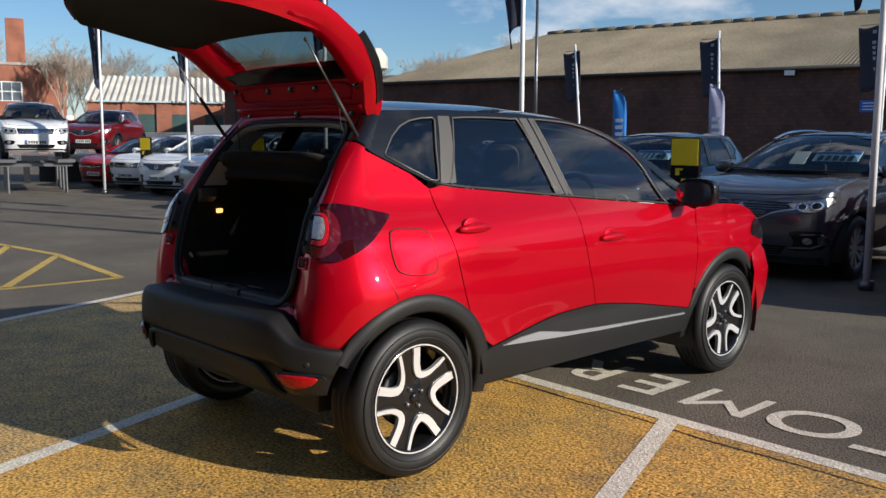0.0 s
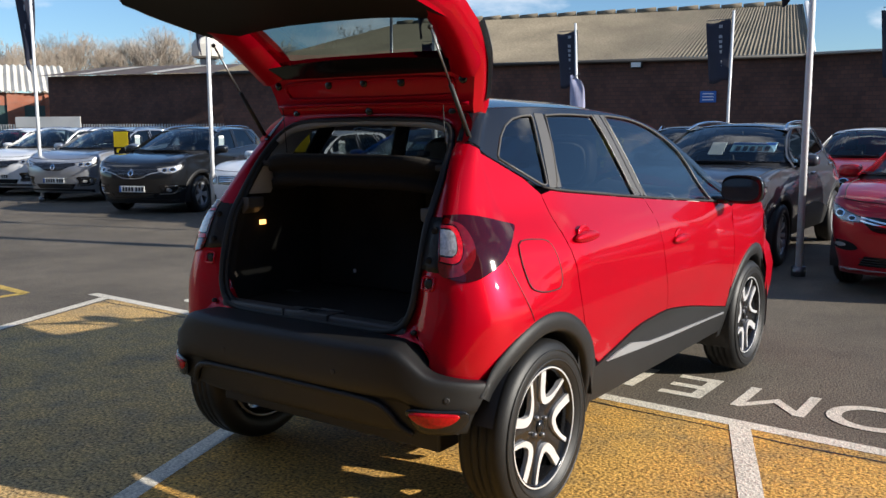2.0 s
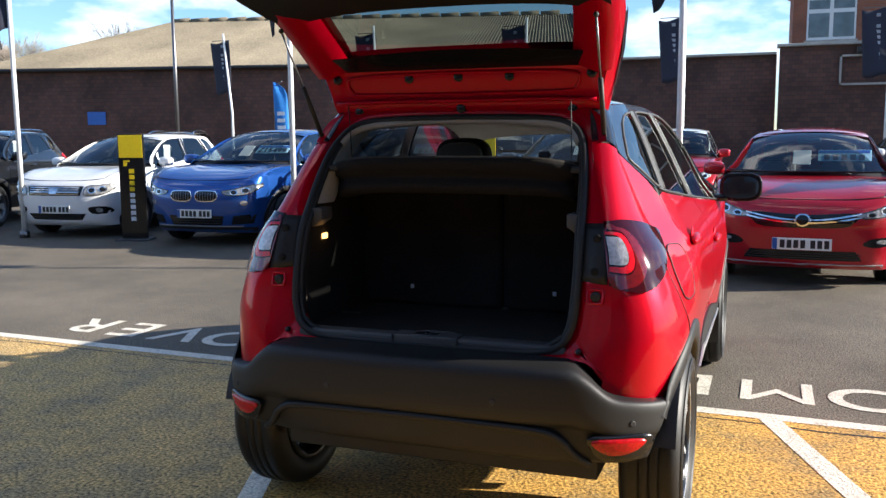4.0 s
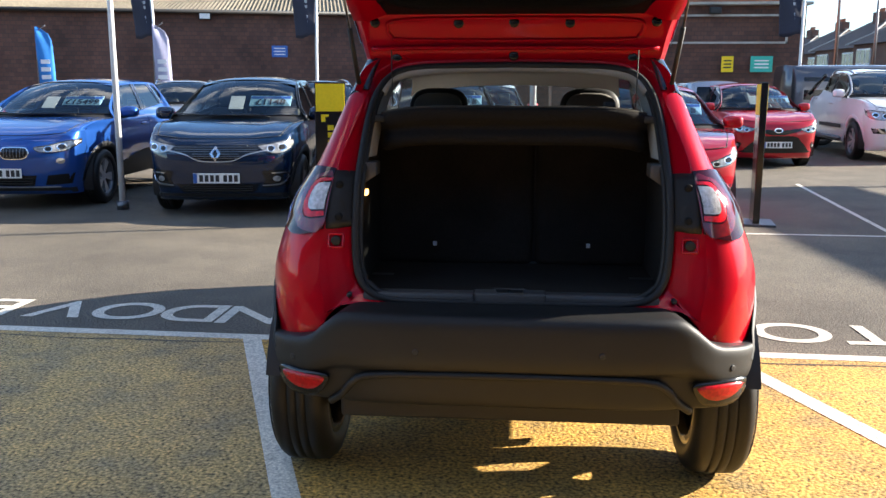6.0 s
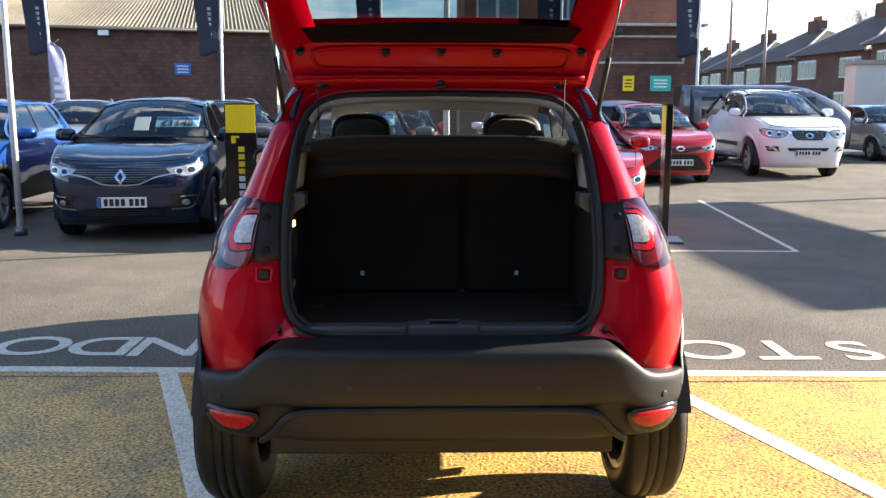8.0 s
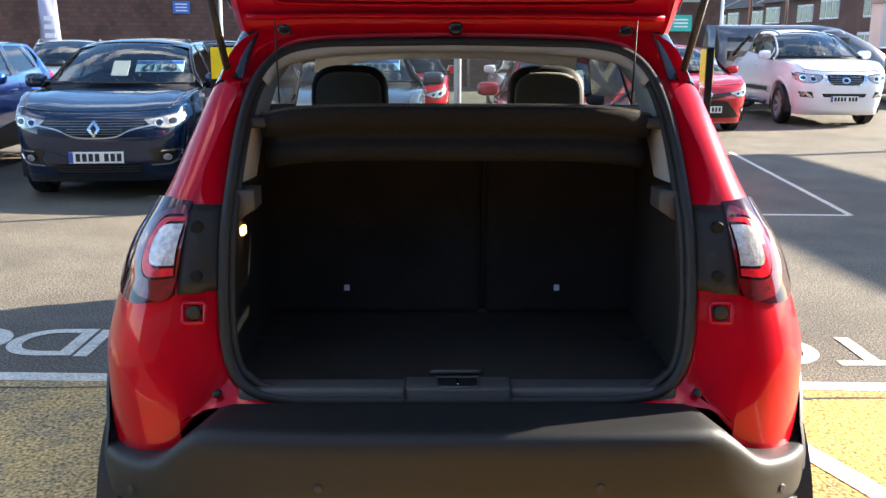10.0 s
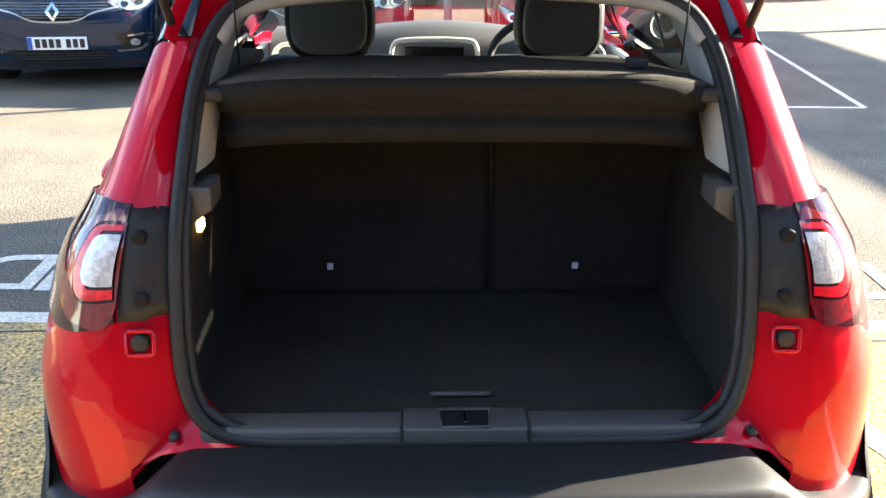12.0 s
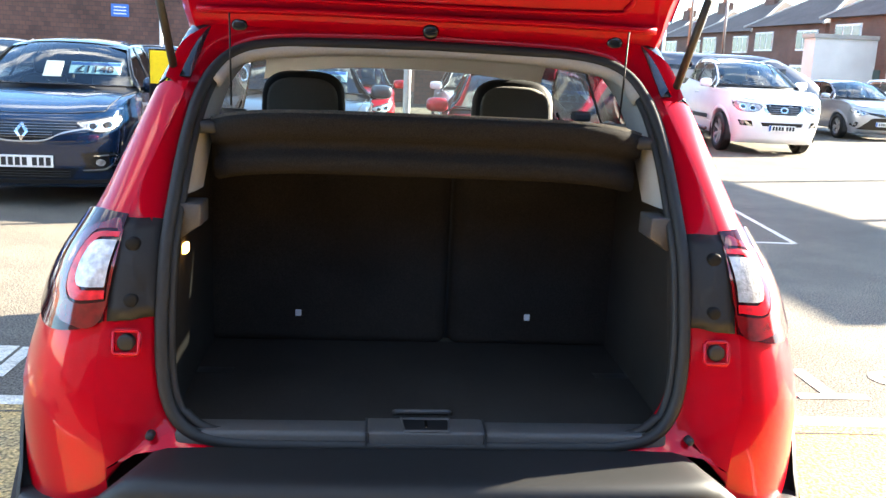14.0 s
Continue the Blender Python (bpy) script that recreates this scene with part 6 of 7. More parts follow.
car("red_family_hatchback", "red family hatchback with a chrome winged grille and a price card", "crimson", (1.42, 6.30), -3, "hatch", "wing", price="")
# second row and far cars
car("small_red_hatchback", "small red hatchback with a black grille", "crimson", (4.75, 13.9), 3, "mini", "mouth", price="")
car("dark_crossover", "dark grey crossover parked behind the front row", "graphite", (-3.3, 13.5), 20, "suv", "mouth")
car("silver_estate", "silver car with roof rails behind the front row", "silver", (-6.5, 14.4), 20, "suv", "mouth")
car("dark_hatchback", "dark car behind the front row", "navy", (-9.6, 14.8), 20, "hatch", "mouth")
car("black_crossover", "black crossover behind the front row", "black", (-13.2, 15.2), 20, "suv", "mouth")
car("red_small_car", "red small car with a white roof", "crimson", (-.6, 13.2), 0, "mini", "mouth", roof_color="white")
car("white_small_car", "white hatchback behind the front row", "white", (2.0, 14.0), 0, "hatch", "mouth")
car("silver_rear_car", "pale silver hatchback seen from behind", "silver", (4.0, 20.2), 184, "crossover", "mouth")
car("dark_red_crossover", "dark red crossover on the far row", "dark_red", (-26.5, 9.95), 48, "suv", "band", up=.92)
car("white_compact_crossover", "white compact crossover on a low display stand", "white", (-21.05, 6.6), 74, "crossover", "slats", up=.92)
car("silver_saloon", "silver car parked by the road", "silver", (13.0, 20.5), -2, "hatch", "mouth")
car("white_estate", "white car parked by the road", "white", (15.8, 22.5), -4, "crossover", "mouth")


def pickup(at, rz):
    """White double-cab pickup."""
    root = car("white_pickup", "white double-cab pickup truck with black grille", "white", at, rz, "truck", "truck", style="seven")
    for sg in (1, -1):
        part("roof_rail", bm_tube(spline([(sg * .66, 2.05, 1.77), (sg * .68, 2.4, 1.84), (sg * .68, 3.2, 1.84), (sg * .66, 3.5, 1.77)], 4), .022, 8), "silver_plastic", root, "", True)
        part("sport_bar", bm_tube([(sg * .78, 3.72, 1.74), (sg * .84, 4.7, 1.32)], .045, 8), "gloss_black", root, "", True)
        part("side_step", bm_tube([(sg * .96, 1.7, .40), (sg * .96, 3.6, .40)], .045, 8), "steel", root, "", True)
        part("side_strip", bm_box(min(sg * .945, sg * .955), max(sg * .945, sg * .955), 1.7, 3.3, .62, .70, .003), "matt_black", root)
    return root


pickup((7.75, 15.2), -3)
for o in [*BODIES.values(), *FACES.values()]:
    for c in (*o.children_recursive, o):
        bpy.data.objects.remove(c)


def van(at, rz):
    """Dark panel van parked across the yard."""
    root = thing("panel_van", pose(at[0], at[1], 0, 0, 0, rz), "dark grey panel van parked by the wall", "van")
    rows = []
    for y in (0, .05, .15, .35, .7, 1.2, 1.6, 2.0, 2.6, 3.2, 3.7, 4.05, 4.22, 4.3):
        e = .90 + .10 * min(1.0, min(y + .05, 4.35 - y) / .3) ** .5
        top = min(1.0, .60 + .40 * min(1.0, y / 1.35) ** .8)
        rows.append([(e * x, y, .35 + (z - .35) * (top if z > 1.0 else 1)) for x, z in ((-.92, .35), (-.97, .6), (-.98, 1.0), (-.95, 1.6), (-.88, 1.90), (-.74, 2.0), (0, 2.04), (.74, 2.0), (.88, 1.90), (.95, 1.6), (.98, 1.0), (.97, .6), (.92, .35))])
    bm = bm_grid(rows)
    bmesh.ops.holes_fill(bm, edges=[e for e in bm.edges if e.is_boundary], sides=0)
    part("body", bm, PAINTS["graphite"], root, "", True)
    for sg in (1, -1):
        for y in (.8, 3.5):
            add_wheel(root, sg * .87, y, .34, .34, "seven")
        for y0, y1 in ((1.0, 1.7), (1.8, 2.75), (2.85, 4.05)):
            part("side_window", moved(bm_box(0, .02, y0, y1, 1.15, 1.72, .008), lambda p: Vector((sg * (p.x + .955 - .06 * max(0.0, p.z - 1.15)), p.y, p.z))), "gloss_black", root, "dark side window", True)
        part("headlight", bm_box(sg * .70 - .10, sg * .70 + .10, -.03, .10, .80, 1.0, .03), "headlight", root, "", True)
    return root


van((11.3, 21.7), 90)


# ---- flag poles, banners, boards ----
M["pole"] = material("white_painted_pole", (.70, .71, .72), .35, grain=.06, grain_scale=30, stain=.1, stain_scale=2)
M["banner_navy"] = material("navy_flag_cloth", (.018, .021, .040), .8, grain=.2, grain_scale=60, stain=.15)
M["print_grey"] = material("faded_white_print", (.30, .31, .34), .7, grain=.15, grain_scale=30, stain=.2)
M["flag_blue"] = material("blue_flag_cloth", (.02, .19, .55), .8, grain=.1, grain_scale=60, stain=.1)
M["flag_lilac"] = material("pale_lilac_flag_cloth", (.36, .36, .50), .8, grain=.1, grain_scale=60, stain=.15)


def flag_pole(x, y, h, flag_z, flag_h, flag_w, droop, label, r=.038, lean=0.0):
    root = thing("flag_pole", pose(x, y, 0), label, "flag pole", "flag poles")
    part("pole", bm_tube([(0, 0, 0), (0, 0, h * .45), (lean, 0, h)], r, 12, r_end=r * .75), "pole", root, "", True)
    part("base_socket", bm_tube([(0, 0, 0), (0, 0, .10)], r * 1.9, 12), "steel", root, "", True)
    rows = []
    for i in range(13):
        f = i / 12
        z = flag_z + flag_h * (1 - f)
        rows.append([(-.02 - flag_w * u * (1 - droop * f * .7), .10 * math.sin(u * 5 + f * 3) * (.3 + droop), z - droop * .5 * u * flag_h * .35 + .03 * math.sin(u * 7)) for u in np.linspace(0, 1, 11)])
    fl = part("banner", bm_grid(rows), "banner_navy", root, "navy cloth banner", True)
    fl.modifiers.new("thickness", "SOLIDIFY").thickness = .004
    # column of pale lettering as plain bars
    for k in range(7):
        f = .16 + k * .105
        i = int(f * 12)
        a, b = Vector(rows[i][2]), Vector(rows[i][6])
        bar = bm_box(0, 1, -.004, .004, -.5, .5)
        c = a.lerp(b, .55)
        w = (b - a).length * .34
        bar.transform(Matrix.Translation((c.x - w / 2, c.y - .012, c.z)) @ Matrix.Diagonal((w, 1, flag_h * .05, 1)))
        part("lettering_bar", bar, "print_grey", fl)
    part("banner_arm", bm_tube([(0, 0, flag_z + flag_h + .02), (-flag_w * .98, .0, flag_z + flag_h + .02)], .012, 6), "steel", root)
    return root


for x, y in ((.19, 7.29), (-4.73, 7.62), (-9.25, 7.52), (-15.82, 8.29), (-19.88, 7.91)):
    flag_pole(x, y, 6.2, 3.05, 2.4, .62, .75, "white flag pole with a drooping navy banner")
for x, ln in ((-16.5, -.25), (-10.95, -.10), (-6.0, 0.05), (-1.3, 0), (4.0, 0), (8.1, 0)):
    flag_pole(x, 24.0, 4.95, 2.95, 1.75, .72, .22, "white flag pole with navy banner by the brick wall", r=.05, lean=ln)


def feather_flag(x, y, h, mat, label):
    root = thing("feather_flag", pose(x, y, 0, 0, 0, 8), label, "flag", "feather flags")
    part("mast", bm_tube(spline([(0, 0, 0), (-.02, 0, h * .5), (.02, 0, h * .9), (.28, 0, h)], 6), .015, 8), "steel", root, "", True)
    rows = []
    for i in range(15):
        f = i / 14
        z = .55 + (h - .6) * f
        w = .55 * (1 - .25 * f) if f < .8 else .55 * .8 * math.sqrt(max(0.02, 1 - ((f - .8) / .2) ** 2))
        rows.append([(-.01 + u * w, .05 * math.sin(u * 4 + f * 5), z) for u in np.linspace(0, 1, 7)])
    c = part("cloth", bm_grid(rows), mat, root, "", True)
    c.modifiers.new("thickness", "SOLIDIFY").thickness = .004
    for k in range(6):
        part("lettering_bar", bm_box(.10, .36, -.06, -.052, 1.0 + k * .22, 1.12 + k * .22), "print_white", c)


feather_flag(-13.9, 22.5, 3.2, "flag_blue", "blue feather flag with pale lettering")
feather_flag(-10.4, 22.5, 3.25, "flag_lilac", "pale lilac feather flag with lettering")


def totem(x, y, rz, h=1.52, w=.36):
    root = thing("sales_totem", pose(x, y, 0, 0, 0, rz), "black sales totem with a yellow square top", "sign", "sales totems")
    part("board", bm_box(-w / 2, w / 2, -.035, .035, .02, h, .008), "gloss_black", root)
    part("yellow_panel", bm_box(-w / 2 + .012, w / 2 - .012, -.040, -.0352, h - .34, h - .02, .002), "yellow_print", root)
    part("yellow_panel", bm_box(-w / 2 + .012, w / 2 - .012, .0352, .040, h - .34, h - .02, .002), "yellow_print", root)
    part("foot", bm_box(-w / 2 - .05, w / 2 + .05, -.2, .2, 0, .025, .005), "steel", root)
    part("emblem", bm_box(-.11, -.06, -.039, -.0352, h - .46, h - .38), "yellow_print", root)
    part("emblem", bm_box(-.11, -.02, -.039, -.0352, h - .40, h - .375), "yellow_print", root)
    for k in range(9):
        part("lettering_bar", bm_box(-.035, .035, -.039, -.0352, h - .56 - k * .085, h - .50 - k * .085), "print_white" if k > 3 else "yellow_print", root)


for x, y, rz in ((-2.18, 7.75, 10), (-7.42, 7.75, 20), (-13.95, 9.05, 22), (-19.75, 9.05, 24), (2.62, 7.15, 82)):
    totem(x, y, rz)
bank = thing("display_bank", pose(-26.9, 10.0, 0, 0, 0, 48), "low dark raised display bank for cars", "platform")
part("deck", bm_box(-1.6, 6.5, -.9, 6.0, .72, .915, .02), "steel", bank)
for k in range(5):
    part("deck_post", bm_box(-1.5 + k * 1.9, -1.35 + k * 1.9, -1.0, -.85, 0, .73), "steel", bank)
part("deck_back", bm_box(-1.5, 6.4, 0.2, 5.8, 0, .72), "matt_black", bank)
ramp = thing("display_ramp", pose(-21.05, 6.6, 0, 0, 0, 74), "dark steel display ramp under a car", "stand")
for sg in (1, -1):
    part("track", bm_box(min(sg * .5, sg * .95), max(sg * .5, sg * .95), .1, 4.1, .82, .915, .01), "steel", ramp)
    for k in range(4):
        part("ramp_post", bm_tube([(sg * .72, .3 + k * 1.15, 0), (sg * .72, .3 + k * 1.15, .83)], .04, 8), "steel", ramp)
for k in range(4):
    part("cross_bar", bm_box(-.9, .9, .26 + k * 1.15, .34 + k * 1.15, .72, .80), "steel", ramp)
st = thing("display_stand", pose(-21.9, 5.2, 0, 0, 0, 60), "low white tubular stand at the yard edge", "stand")
for x in (-.5, .5):
    part("stand_leg", bm_tube([(x, 0, 0), (x, 0, .8)], .04, 8), "pole", st)
part("stand_rail", bm_tube([(-.55, 0, .8), (.55, 0, .8)], .045, 8), "pole", st)


# ---- buildings ----
def brick_material(name, a, b, mortar, sx=.225, sz=.075, vary=.3):
    """Weathered brick courses in real size, on upright faces."""
    m = bpy.data.materials.new(name)
    m.use_nodes = True
    n, l = m.node_tree.nodes, m.node_tree.links
    bs = n["Principled BSDF"]
    bs.inputs["Roughness"].default_value = .9
    co = n.new("ShaderNodeTexCoord")
    sep, com = n.new("ShaderNodeSeparateXYZ"), n.new("ShaderNodeCombineXYZ")
    ad = n.new("ShaderNodeMath")
    ad.operation = "ADD"
    l.new(co.outputs["Object"], sep.inputs["Vector"])
    l.new(sep.outputs["X"], ad.inputs[0])
    l.new(sep.outputs["Y"], ad.inputs[1])
    l.new(ad.outputs["Value"], com.inputs["X"])
    l.new(sep.outputs["Z"], com.inputs["Y"])
    br = n.new("ShaderNodeTexBrick")
    br.inputs["Color1"].default_value, br.inputs["Color2"].default_value, br.inputs["Mortar"].default_value = (*a, 1), (*b, 1), (*mortar, 1)
    br.inputs["Scale"].default_value, br.inputs["Brick Width"].default_value, br.inputs["Row Height"].default_value, br.inputs["Mortar Size"].default_value = 1.0, sx, sz, .008
    l.new(com.outputs["Vector"], br.inputs["Vector"])
    no = n.new("ShaderNodeTexNoise")
    no.inputs["Scale"].default_value, no.inputs["Detail"].default_value = .7, 7.0
    l.new(co.outputs["Object"], no.inputs["Vector"])
    rp = n.new("ShaderNodeMapRange")
    rp.inputs["From Min"].default_value, rp.inputs["From Max"].default_value = .3, .7
    rp.inputs["To Min"].default_value, rp.inputs["To Max"].default_value = 1 - vary, 1 + vary
    l.new(no.outputs["Fac"], rp.inputs["Value"])
    vm = n.new("ShaderNodeVectorMath")
    vm.operation = "SCALE"
    l.new(br.outputs["Color"], vm.inputs[0])
    l.new(rp.outputs["Result"], vm.inputs["Scale"])
    l.new(vm.outputs["Vector"], bs.inputs["Base Color"])
    bu = n.new("ShaderNodeBump")
    bu.inputs["Strength"].default_value, bu.inputs["Distance"].default_value = .6, .01
    l.new(br.outputs["Fac"], bu.inputs["Height"])
    bu.invert = True
    l.new(bu.outputs["Normal"], bs.inputs["Normal"])
    return m


M["brick_dark"] = brick_material("dark_brown_brick", (.125, .058, .043), (.082, .042, .034), (.050, .038, .034), .23, .15)
M["brick_red"] = brick_material("red_brick", (.34, .105, .055), (.27, .085, .05), (.22, .17, .13))
M["brick_house"] = brick_material("house_brick", (.16, .075, .055), (.12, .06, .048), (.12, .10, .085))
M["roof_sheet"] = material("weathered_corrugated_sheet", (.175, .148, .106), .9, grain=.2, grain_scale=12, stain=.22, stain_scale=.5, bump=.2, bump_scale=20)
M["roof_white"] = material("white_corrugated_sheet", (.55, .52, .46), .7, grain=.1, grain_scale=12, stain=.15, stain_scale=.6)
M["slate"] = material("house_roof_tiles", (.10, .075, .065), .85, grain=.25, grain_scale=9, stain=.2, stain_scale=.8, bump=.3, bump_scale=12)
M["render_white"] = material("white_render", (.66, .64, .60), .8, grain=.05, grain_scale=30, stain=.12, stain_scale=.6)
M["frame_white"] = material("white_window_frame", (.72, .73, .73), .5, grain=.04, grain_scale=30)
M["window_dark"] = material("far_window_glass", (.10, .12, .14), .08, grain=.3, grain_scale=2, coat=.5)
M["door_green"] = material("green_shutter", (.035, .075, .07), .6, grain=.1, grain_scale=20, stain=.2)
M["sign_blue"] = material("blue_sign_panel", (.03, .13, .45), .5, grain=.1, grain_scale=20)
M["sign_teal"] = material("teal_sign_panel", (.03, .42, .33), .5, grain=.1, grain_scale=20)
M["red_sign"] = material("orange_red_sign", (.62, .09, .05), .5, grain=.08, grain_scale=20)
M["fence"] = material("galvanised_fence", (.42, .43, .43), .5, .5, grain=.1, grain_scale=20)
M["concrete"] = material("pale_concrete", (.36, .34, .31), .85, grain=.15, grain_scale=20, stain=.2)


def corrugated(p0, p1, q0, q1, pitch=.146, amp=.022, mat="roof_sheet", name="roof", parent=None, label=""):
    """A corrugated sheet from eave p0-p1 to ridge q0-q1."""
    p0, p1, q0, q1 = map(Vector, (p0, p1, q0, q1))
    n = max(8, int((p1 - p0).length / pitch) * 2)
    up = (p1 - p0).cross(q0 - p0).normalized()
    if up.z < 0:
        up = -up
    rows = []
    for v in (0, .33, .335, .66, .665, 1):
        row = []
        lift = .02 if v in (.335, .665) else 0
        for i in range(n + 1):
            u = i / n
            row.append(p0.lerp(p1, u).lerp(q0.lerp(q1, u), v) + up * (amp * (1 if i % 2 else -1) - lift))
        rows.append(row)
    return part(name, bm_grid(rows), mat, parent, label, False)


WA, WB = Vector((-29.6, 25.2, 0)), Vector((-5.6, 31.4, 0))
wd = (WB - WA).normalized()
wn_ = Vector((-wd.y, wd.x, 0))
hall = thing("brick_hall", Matrix.Identity(4), "long dark brick hall with a weathered corrugated roof", "building")


def wall_between(a, b, z0, z1, t, mat, name, parent, label=""):
    a, b = Vector(a), Vector(b)
    d = (b - a).normalized()
    nn = Vector((-d.y, d.x, 0)) * t
    bm = bmesh.new()
    lo = [bm.verts.new((p.x, p.y, z0)) for p in (a, b, b + nn, a + nn)]
    hi = [bm.verts.new((p.x, p.y, z1)) for p in (a, b, b + nn, a + nn)]
    bm.faces.new(lo[::-1])
    bm.faces.new(hi)
    for i in range(4):
        bm.faces.new((lo[i], lo[(i + 1) % 4], hi[(i + 1) % 4], hi[i]))
    bmesh.ops.recalc_face_normals(bm, faces=bm.faces[:])
    return part(name, bm, mat, parent, label)


wall_between(WA, WB, 0, 4.15, .3, "brick_dark", "wall", hall, "dark brown brick wall")
ez, rz_ = 4.2, 6.75
e0, e1 = WA - wd * .2 - wn_ * .25, WB + wd * .1 - wn_ * .25
r0, r1 = WA + wd * 6.0 + wn_ * 6.2, WB - wd * .2 + wn_ * 6.2
corrugated((*e0.xy, ez), (*e1.xy, ez), (*r0.xy, rz_), (*r1.xy, rz_), parent=hall, label="weathered corrugated roof")
corrugated((*(WA - wd * .2 + wn_ * 12.6).xy, ez), (*e0.xy, ez), (*(r0 + wn_ * .2).xy, rz_ - .02), (*r0.xy, rz_ - .02), parent=hall, name="hip_roof")
bm = bmesh.new()
for i in range(int((r1 - r0).length / .9)):
    p = r0 + wd * (.45 + i * .9)
    b2 = bm_tube([p - wd * .43 + Vector((0, 0, rz_)), p + wd * .40 + Vector((0, 0, rz_ + .05))], .13, 8)
    merge(bm, b2)
part("ridge_tiles", bm, "roof_sheet", hall, "", True)
bm = bm_tube([Vector((*e0.xy, ez - .06)), Vector((*e1.xy, ez - .06))], .07, 8)
part("gutter", bm, "matt_black", hall, "", True)
# pale gable end
g0, g1 = e1 + wn_ * .1, WB + wn_ * 12.6
bm = bmesh.new()
bm.faces.new([bm.verts.new(p) for p in ((*g0.xy, 4.1), (*g1.xy, 4.1), (*r1.xy, rz_ - .05))])
gb = part("gable_end", bm, "render_white", hall, "pale rendered gable end")
gb.modifiers.new("thickness", "SOLIDIFY").thickness = .2
part("verge_board", bm_tube([(*(g0 + wd * .05).xy, 4.22), (*(r1 + wd * .12).xy, rz_ + .05)], .10, 6), "frame_white", hall)
p = WA + wd * 18.75 - wn_ * .05
lamp = thing("wall_floodlight", pose(p.x, p.y, 3.98, 0, 0, 14.5), "small black floodlight under the eaves", "lamp")
part("housing", bm_box(-.22, .22, -.22, .0, -.12, .12, .03), "matt_black", lamp, "", True)
part("lens", bm_box(-.18, .18, -.235, -.222, -.09, .09), "card", lamp)
p = WA + wd * 21.4 - wn_ * .03
sg_ = thing("blue_wall_sign", pose(p.x, p.y, 2.75, 0, 0, 14.5), "small blue wall sign with illegible white lines", "sign")
part("panel", bm_box(-.29, .29, -.03, 0, -.21, .21, .01), "sign_blue", sg_)
for k in (-.11, .0, .11):
    part("line_bar", bm_box(-.2, .2, -.034, -.0305, k - .018, k + .018), "print_white", sg_)
p = WA + wd * 5.2 - wn_ * .03
sg_ = thing("blue_wall_sign", pose(p.x, p.y, 2.2, 0, 0, 14.5), "small blue wall sign with illegible white lines", "sign")
part("panel", bm_box(-.38, .38, -.03, 0, -.26, .26, .01), "sign_blue", sg_)

# walls to the north-east of the yard
yard = thing("boundary_wall", Matrix.Identity(4), "long brown brick boundary wall with pale coping", "wall")
wall_between((-5.5, 31.45, 0), (1.2, 31.2, 0), 0, 4.15, .3, "brick_dark", "wall_section", yard)
wall_between((1.3, 30.6, 0), (10.3, 30.9, 0), 0, 4.35, .3, "brick_dark", "wall_section", yard)
wall_between((10.2, 31.1, 0), (10.6, 44, 0), 0, 4.2, .3, "brick_dark", "wall_section", yard)
part("coping", bm_box(1.2, 10.4, 30.45, 31.2, 4.35, 4.45, .02), "concrete", yard)
part("coping", bm_box(-5.5, 1.2, 31.05, 31.7, 4.15, 4.24, .02), "concrete", yard)
for a, b in (((3.2, 3.95), (9.6, 4.02)), ((3.2, 3.0), (9.6, 3.07)), ((3.2, 3.0), (3.27, 4.02)), ((9.53, 3.0), (9.6, 4.02))):
    part("outline_strip", bm_box(a[0], b[0], 30.52, 30.57 + .03, a[1], b[1]), "concrete", yard)
for x, z, mt, w, lb in ((7.55, 2.28, "yellow_print", .42, "small yellow wall sign"), (8.75, 2.28, "sign_teal", .78, "teal wall sign with illegible lines")):
    s = thing("wall_sign", pose(x, 30.58, z), lb, "sign")
    part("panel", bm_box(-w / 2, w / 2, -.03, 0, -.28, .28, .01), mt, s)
    for k in (-.12, .0, .12):
        part("line_bar", bm_box(-w * .32, w * .32, -.034, -.0305, k - .025, k + .025), "print_white" if w > .5 else "ink", s)
for x in (3.9, 7.0):
    lamp = thing("wall_floodlight", pose(x, 30.55, 4.15), "small black floodlight on the brick wall", "lamp")
    part("housing", bm_box(-.2, .2, -.22, 0, -.12, .12, .03), "matt_black", lamp, "", True)


def building(name, label, x0, x1, y0, y1, h, mat, windows=(), flat=True):
    root = thing(name, pose((x0 + x1) / 2, y0, 0), label, "building")
    w = (x1 - x0) / 2
    part("wall", bm_box(-w, w, 0, y1 - y0, 0, h), mat, root)
    if flat:
        part("parapet", bm_box(-w - .12, w + .12, -.12, y1 - y0 + .12, h, h + .22, .02), "concrete", root)
    for wx, wz, ww, wh in windows:
        f = part("window", bm_box(wx - ww / 2, wx + ww / 2, -.05, .02, wz - wh / 2, wz + wh / 2, .01), "frame_white", root, "white framed window")
        for i in range(2):
            for j in range(2):
                px, pz = wx - ww / 2 + ww * (i + .5) / 2, wz - wh / 2 + wh * ((.36 if j == 0 else .86))
                ph = wh * (.29 if j == 0 else .11)
                part("pane", bm_box(px - ww * .21, px + ww * .21, -.062, -.045, pz - ph, pz + ph), "window_dark", f)
        part("sill", bm_box(wx - ww / 2 - .08, wx + ww / 2 + .08, -.14, .0, wz - wh / 2 - .1, wz - wh / 2), "concrete", root)
    return root


bk = building("brick_offices", "red brick flat-roofed office building behind the wall", 1.8, 12.6, 38.5, 48, 8.2, "brick_red", [(-3.9, 6.1, 1.9, 1.7), (-.7, 6.1, 1.5, 1.7)])
part("fascia_sign", bm_box(1.2, 3.9, -.10, -.02, 6.4, 7.2, .01), "red_sign", bk, "orange red sign panel")
part("fascia_sign", bm_box(3.95, 4.9, -.10, -.02, 6.5, 7.2, .01), "card", bk, "white sign panel")

